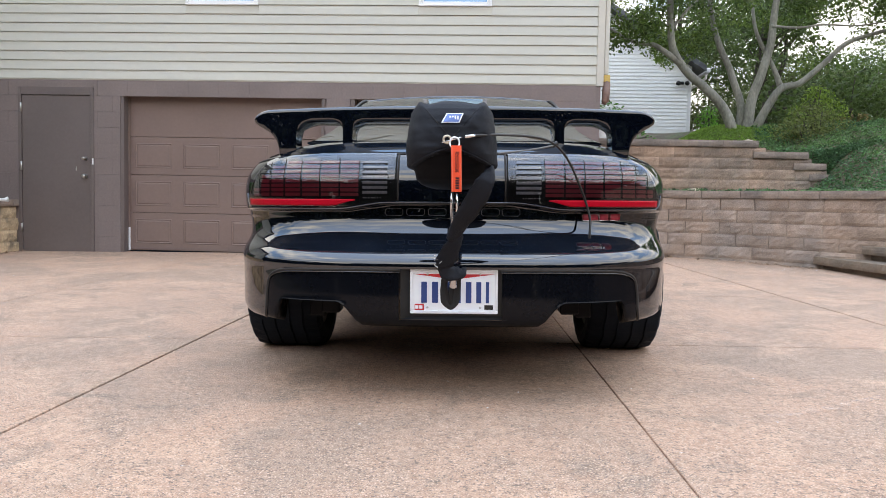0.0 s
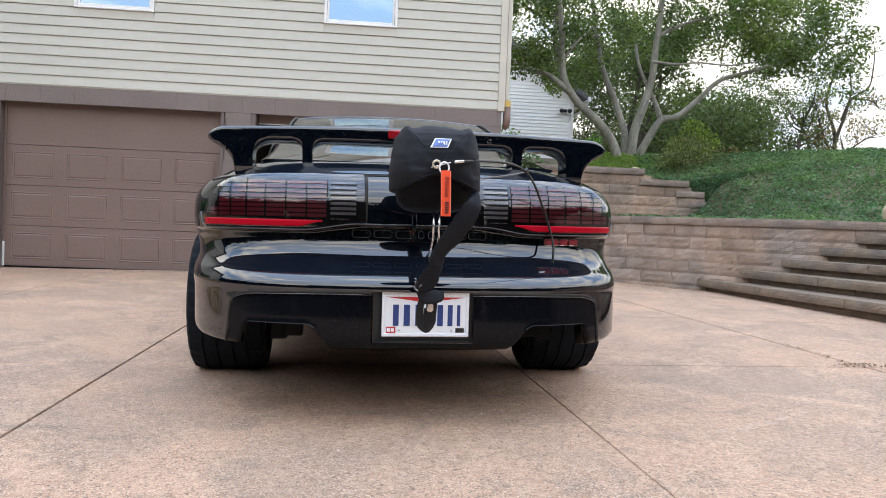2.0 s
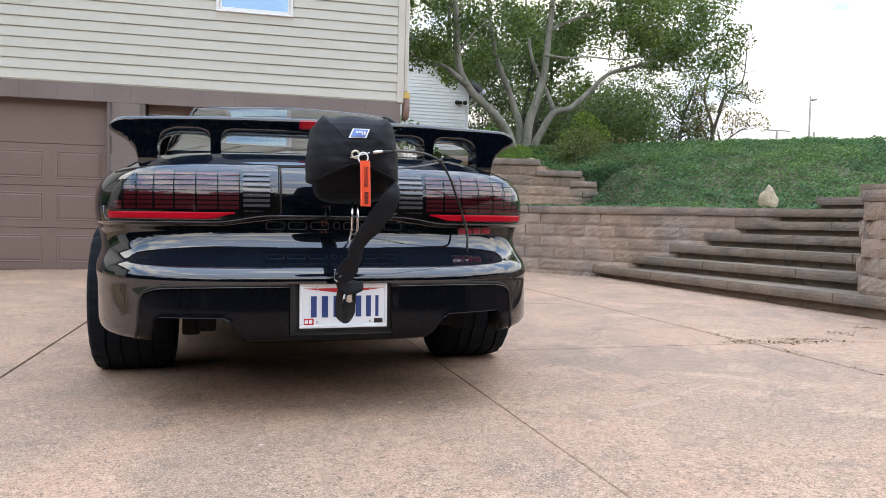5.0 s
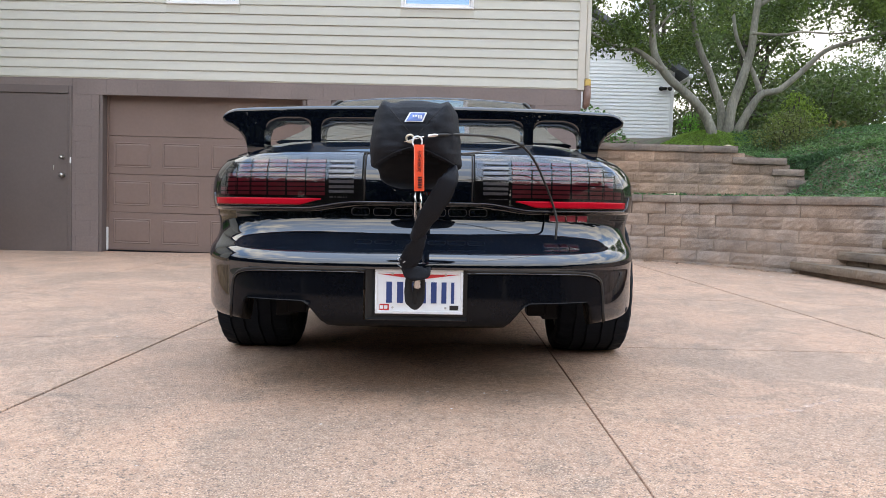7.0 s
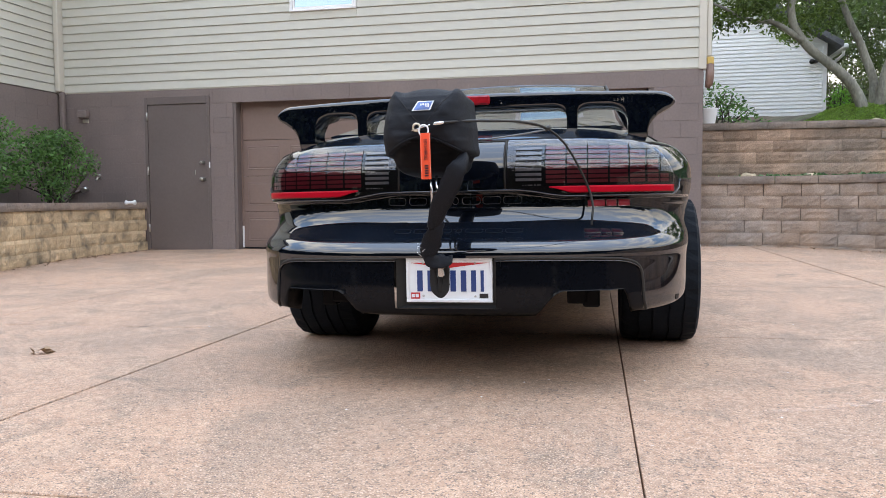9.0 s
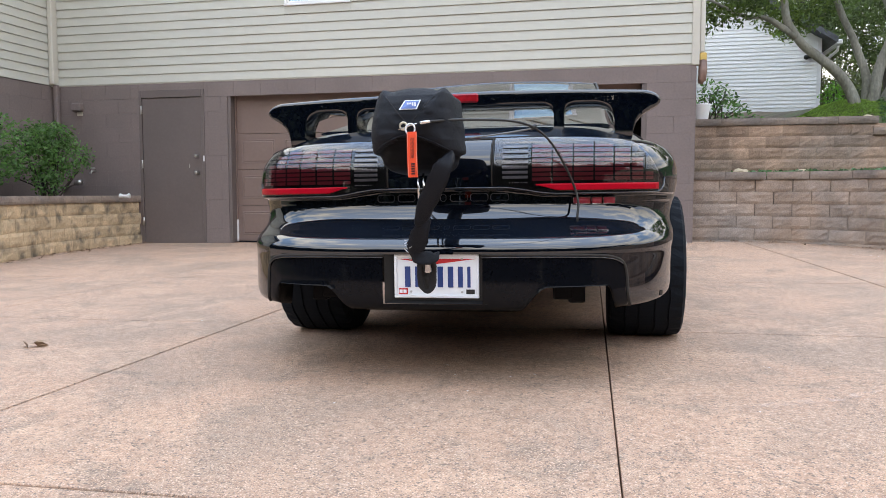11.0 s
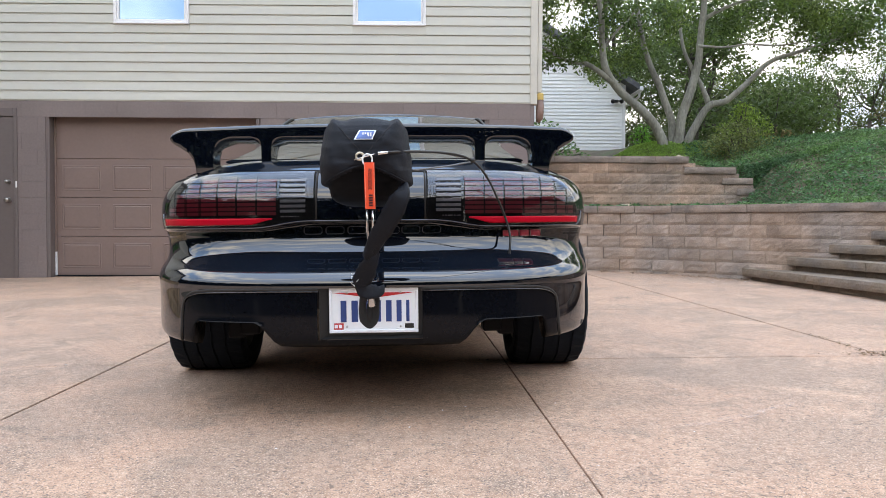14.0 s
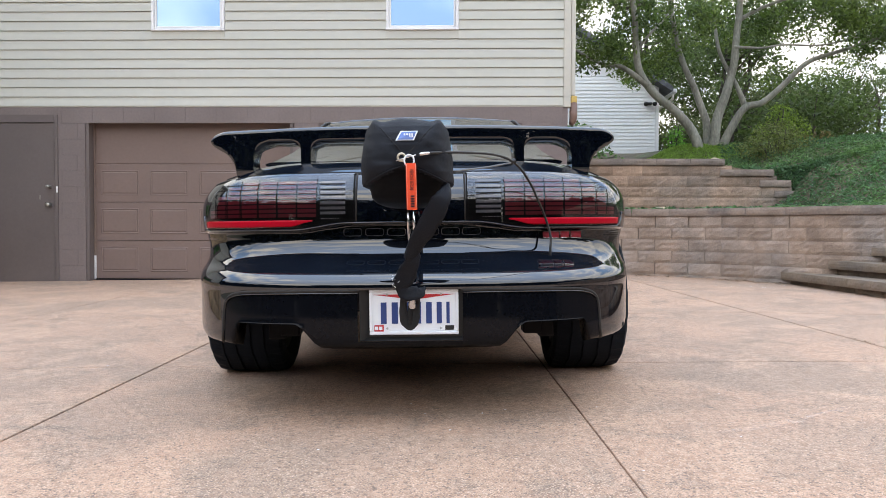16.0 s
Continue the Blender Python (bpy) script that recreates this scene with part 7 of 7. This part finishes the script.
# paving: slabs cast in a grid turned two degrees to the house
paving = empty("driveway_paving")
tagged(paving, "reddish stained concrete driveway slabs with dark joints", "driveway", kind="structure")
XJ = [-10.6, -8.75, -6.9, -5.05, -3.2, -1.405, 0.482, 2.405, 5.4]
XS = [0.03, 0.03, 0.03, 0.025, 0.02, 0.003, 0.042, 0.07, 0.0]
XGAP = [0.004, 0.004, 0.004, 0.004, 0.005, 0.0058, 0.0022, 0.0080, 0.003]
YJ = [-17.4, -15.3, -13.2, -11.1, -9.0, -6.9, -4.8, -2.6, -0.5, 1.63, 3.85, 5.86, 7.90, 10.02]


def slab_corner(i, j):
    x, y = XJ[i], YJ[j]
    return x - XS[i] * (max(y, 1.0) - 3.7), y + 0.022 * x


for i in range(len(XJ) - 1):
    for j in range(len(YJ) - 1):
        gap_y = 0.0055
        c = [slab_corner(i, j), slab_corner(i + 1, j), slab_corner(i + 1, j + 1), slab_corner(i, j + 1)]
        ring = [[], [], []]
        for (x, y), sx, sy in zip(c, (1, -1, -1, 1), (1, 1, -1, -1)):
            for r, (off, dz) in enumerate(((0.003, 0.0), (0.0, -0.003), (0.0, -0.10))):
                px, py = x + sx * (XGAP[i if sx > 0 else i + 1] + off * 0.6), y + sy * (gap_y + off * 0.6)
                ring[r].append((px, py, gz(px, py) + dz))
        # the top is divided so that it follows the fall of the yard
        v = ring[0] + ring[1] + ring[2]
        f = [(0, 1, 2, 3)] + [(a + 4, (a + 1) % 4 + 4, (a + 1) % 4, a) for a in range(4)] + [(a + 8, (a + 1) % 4 + 8, (a + 1) % 4 + 4, a + 4) for a in range(4)]
        obj("slab", v, f, M["concrete"], paving)
bed = [(x, y, gz(x, y) - 0.060) for y in (-17.0, 1.2, 10.1) for x in (-10.3, 0.48, 2.42, 4.6)]
obj("joint_bed", bed, [(j * 4 + i, j * 4 + i + 1, j * 4 + i + 5, j * 4 + i + 4) for j in range(2) for i in range(3)], M["joint"], paving, "dark earth under the joints")


# ---- litter on the paving ----
def litter(name, n, spots, size, material, seed, label):
    rng = np.random.default_rng(seed)
    pts = []
    for k in range(n):
        x, y, sx, sy = spots[rng.integers(len(spots))]
        px, py = x + rng.normal() * sx, y + rng.normal() * sy
        pts.append((px, py, gz(px, py) + 0.006 + rng.uniform(0, 0.008)))
    tagged(leaves(name, pts, size, material, None, "", 0.75, seed + 1, 1.8), label, "litter", kind="stuff")


wall_foot = [(x - 0.06, y - 0.10, 0.10, 0.06) for x, y in dense(LOW_WALL[:5], 3)]
plant_foot = [(x + 0.14, y, 0.06, 0.15) for x, y in PL[18:]]
litter("dry_leaves", 420, [(2.66, 3.915, 0.16, 0.025), (2.90, 3.925, 0.12, 0.03), (2.30, 3.90, 0.10, 0.018), (3.30, 4.23, 0.08, 0.04), (2.33, 4.25, 0.012, 0.2), (2.41, 3.5, 0.012, 0.25), (2.62, 3.87, 0.06, 0.02), (2.79, 4.0, 0.10, 0.014), (2.79, 4.0, 0.10, 0.014), (2.40, 3.95, 0.08, 0.012), (3.71, 4.51, 0.06, 0.012)], 0.009, M["dead_leaf"], 201, "dry leaf litter caught in the joints")
litter("dry_leaves", 420, wall_foot + plant_foot + [(-2.0, 9.7, 1.5, 0.06), (-3.6, 9.6, 0.8, 0.08)], 0.018, M["dead_leaf"], 203, "dry leaf litter along the foot of the walls")
litter("pale_chips", 60, [(-0.5, 2.6, 1.5, 0.7), (1.0, 3.0, 1.2, 0.8), (3.2, 8.4, 0.2, 0.1), (-3.5, 7.0, 2.0, 1.5)], 0.006, M["white"], 205, "small pale chips scattered on the paving")
leaf_dry = empty("dry_leaf", pose(-2.07, 3.07, gz(-2.07, 3.07)))
tagged(leaf_dry, "curled dry brown leaf lying on the paving", "leaf")
leaves("blade", [(0.0, 0, 0.018), (0.03, 0.01, 0.014), (-0.03, -0.01, 0.012), (0.012, 0.02, 0.02)], 0.035, M["dead_leaf"], leaf_dry, "", 0.5, 207, 1.7)
tube("stalk", [(0.03, 0, 0.01), (0.07, -0.01, 0.02)], 0.002, M["dead_leaf"], leaf_dry, "", 5)
bone = empty("garden_ornament", pose(-5.93, 9.2, 0.62))
tagged(bone, "small white ornament lying on the planter cap", "ornament")
tube("shaft", [(-0.07, 0, 0.035), (-0.03, 0, 0.03), (0.03, 0, 0.03), (0.07, 0, 0.035)], [0.032, 0.02, 0.02, 0.034], M["white"], bone, "", 10)


def scuff_mark():
    """A pale dragged scuff on the paving: a thin skin of rubbed concrete, broken at its edges."""
    m = mat("rubbed_pale_concrete", (0.80, 0.62, 0.51), 0.8, vary=0.1, fine=60)
    nt = m.node_tree
    geo, n, r = nt.nodes.new("ShaderNodeNewGeometry"), nt.nodes.new("ShaderNodeTexNoise"), nt.nodes.new("ShaderNodeMapRange")
    n.inputs["Scale"].default_value, n.inputs["Detail"].default_value = 26.0, 6.0
    r.inputs["From Min"].default_value, r.inputs["From Max"].default_value, r.inputs["To Max"].default_value = 0.42, 0.72, 0.30
    nt.links.new(geo.outputs["Position"], n.inputs["Vector"])
    nt.links.new(n.outputs["Fac"], r.inputs["Value"])
    nt.links.new(r.outputs["Result"], nt.nodes["Principled BSDF"].inputs["Alpha"])
    line = smooth_line([(0.90, 2.575, 0), (1.10, 2.66, 0), (1.32, 2.79, 0), (1.55, 2.96, 0)], 6)
    v = []
    for i, p in enumerate(line):
        w = 0.028 * math.sin(math.pi * (i + 0.6) / (len(line) + 0.2)) ** 0.7
        for e in (-1, 1):
            q = (p.x - 0.5 * e * w, p.y + 0.85 * e * w)
            v.append((*q, gz(*q) + 0.003))
    f = [(2 * i, 2 * i + 1, 2 * i + 3, 2 * i + 2) for i in range(len(line) - 1)]
    obj("scuff", v, f, m, paving, "pale scuff rubbed into the paving")


scuff_mark()
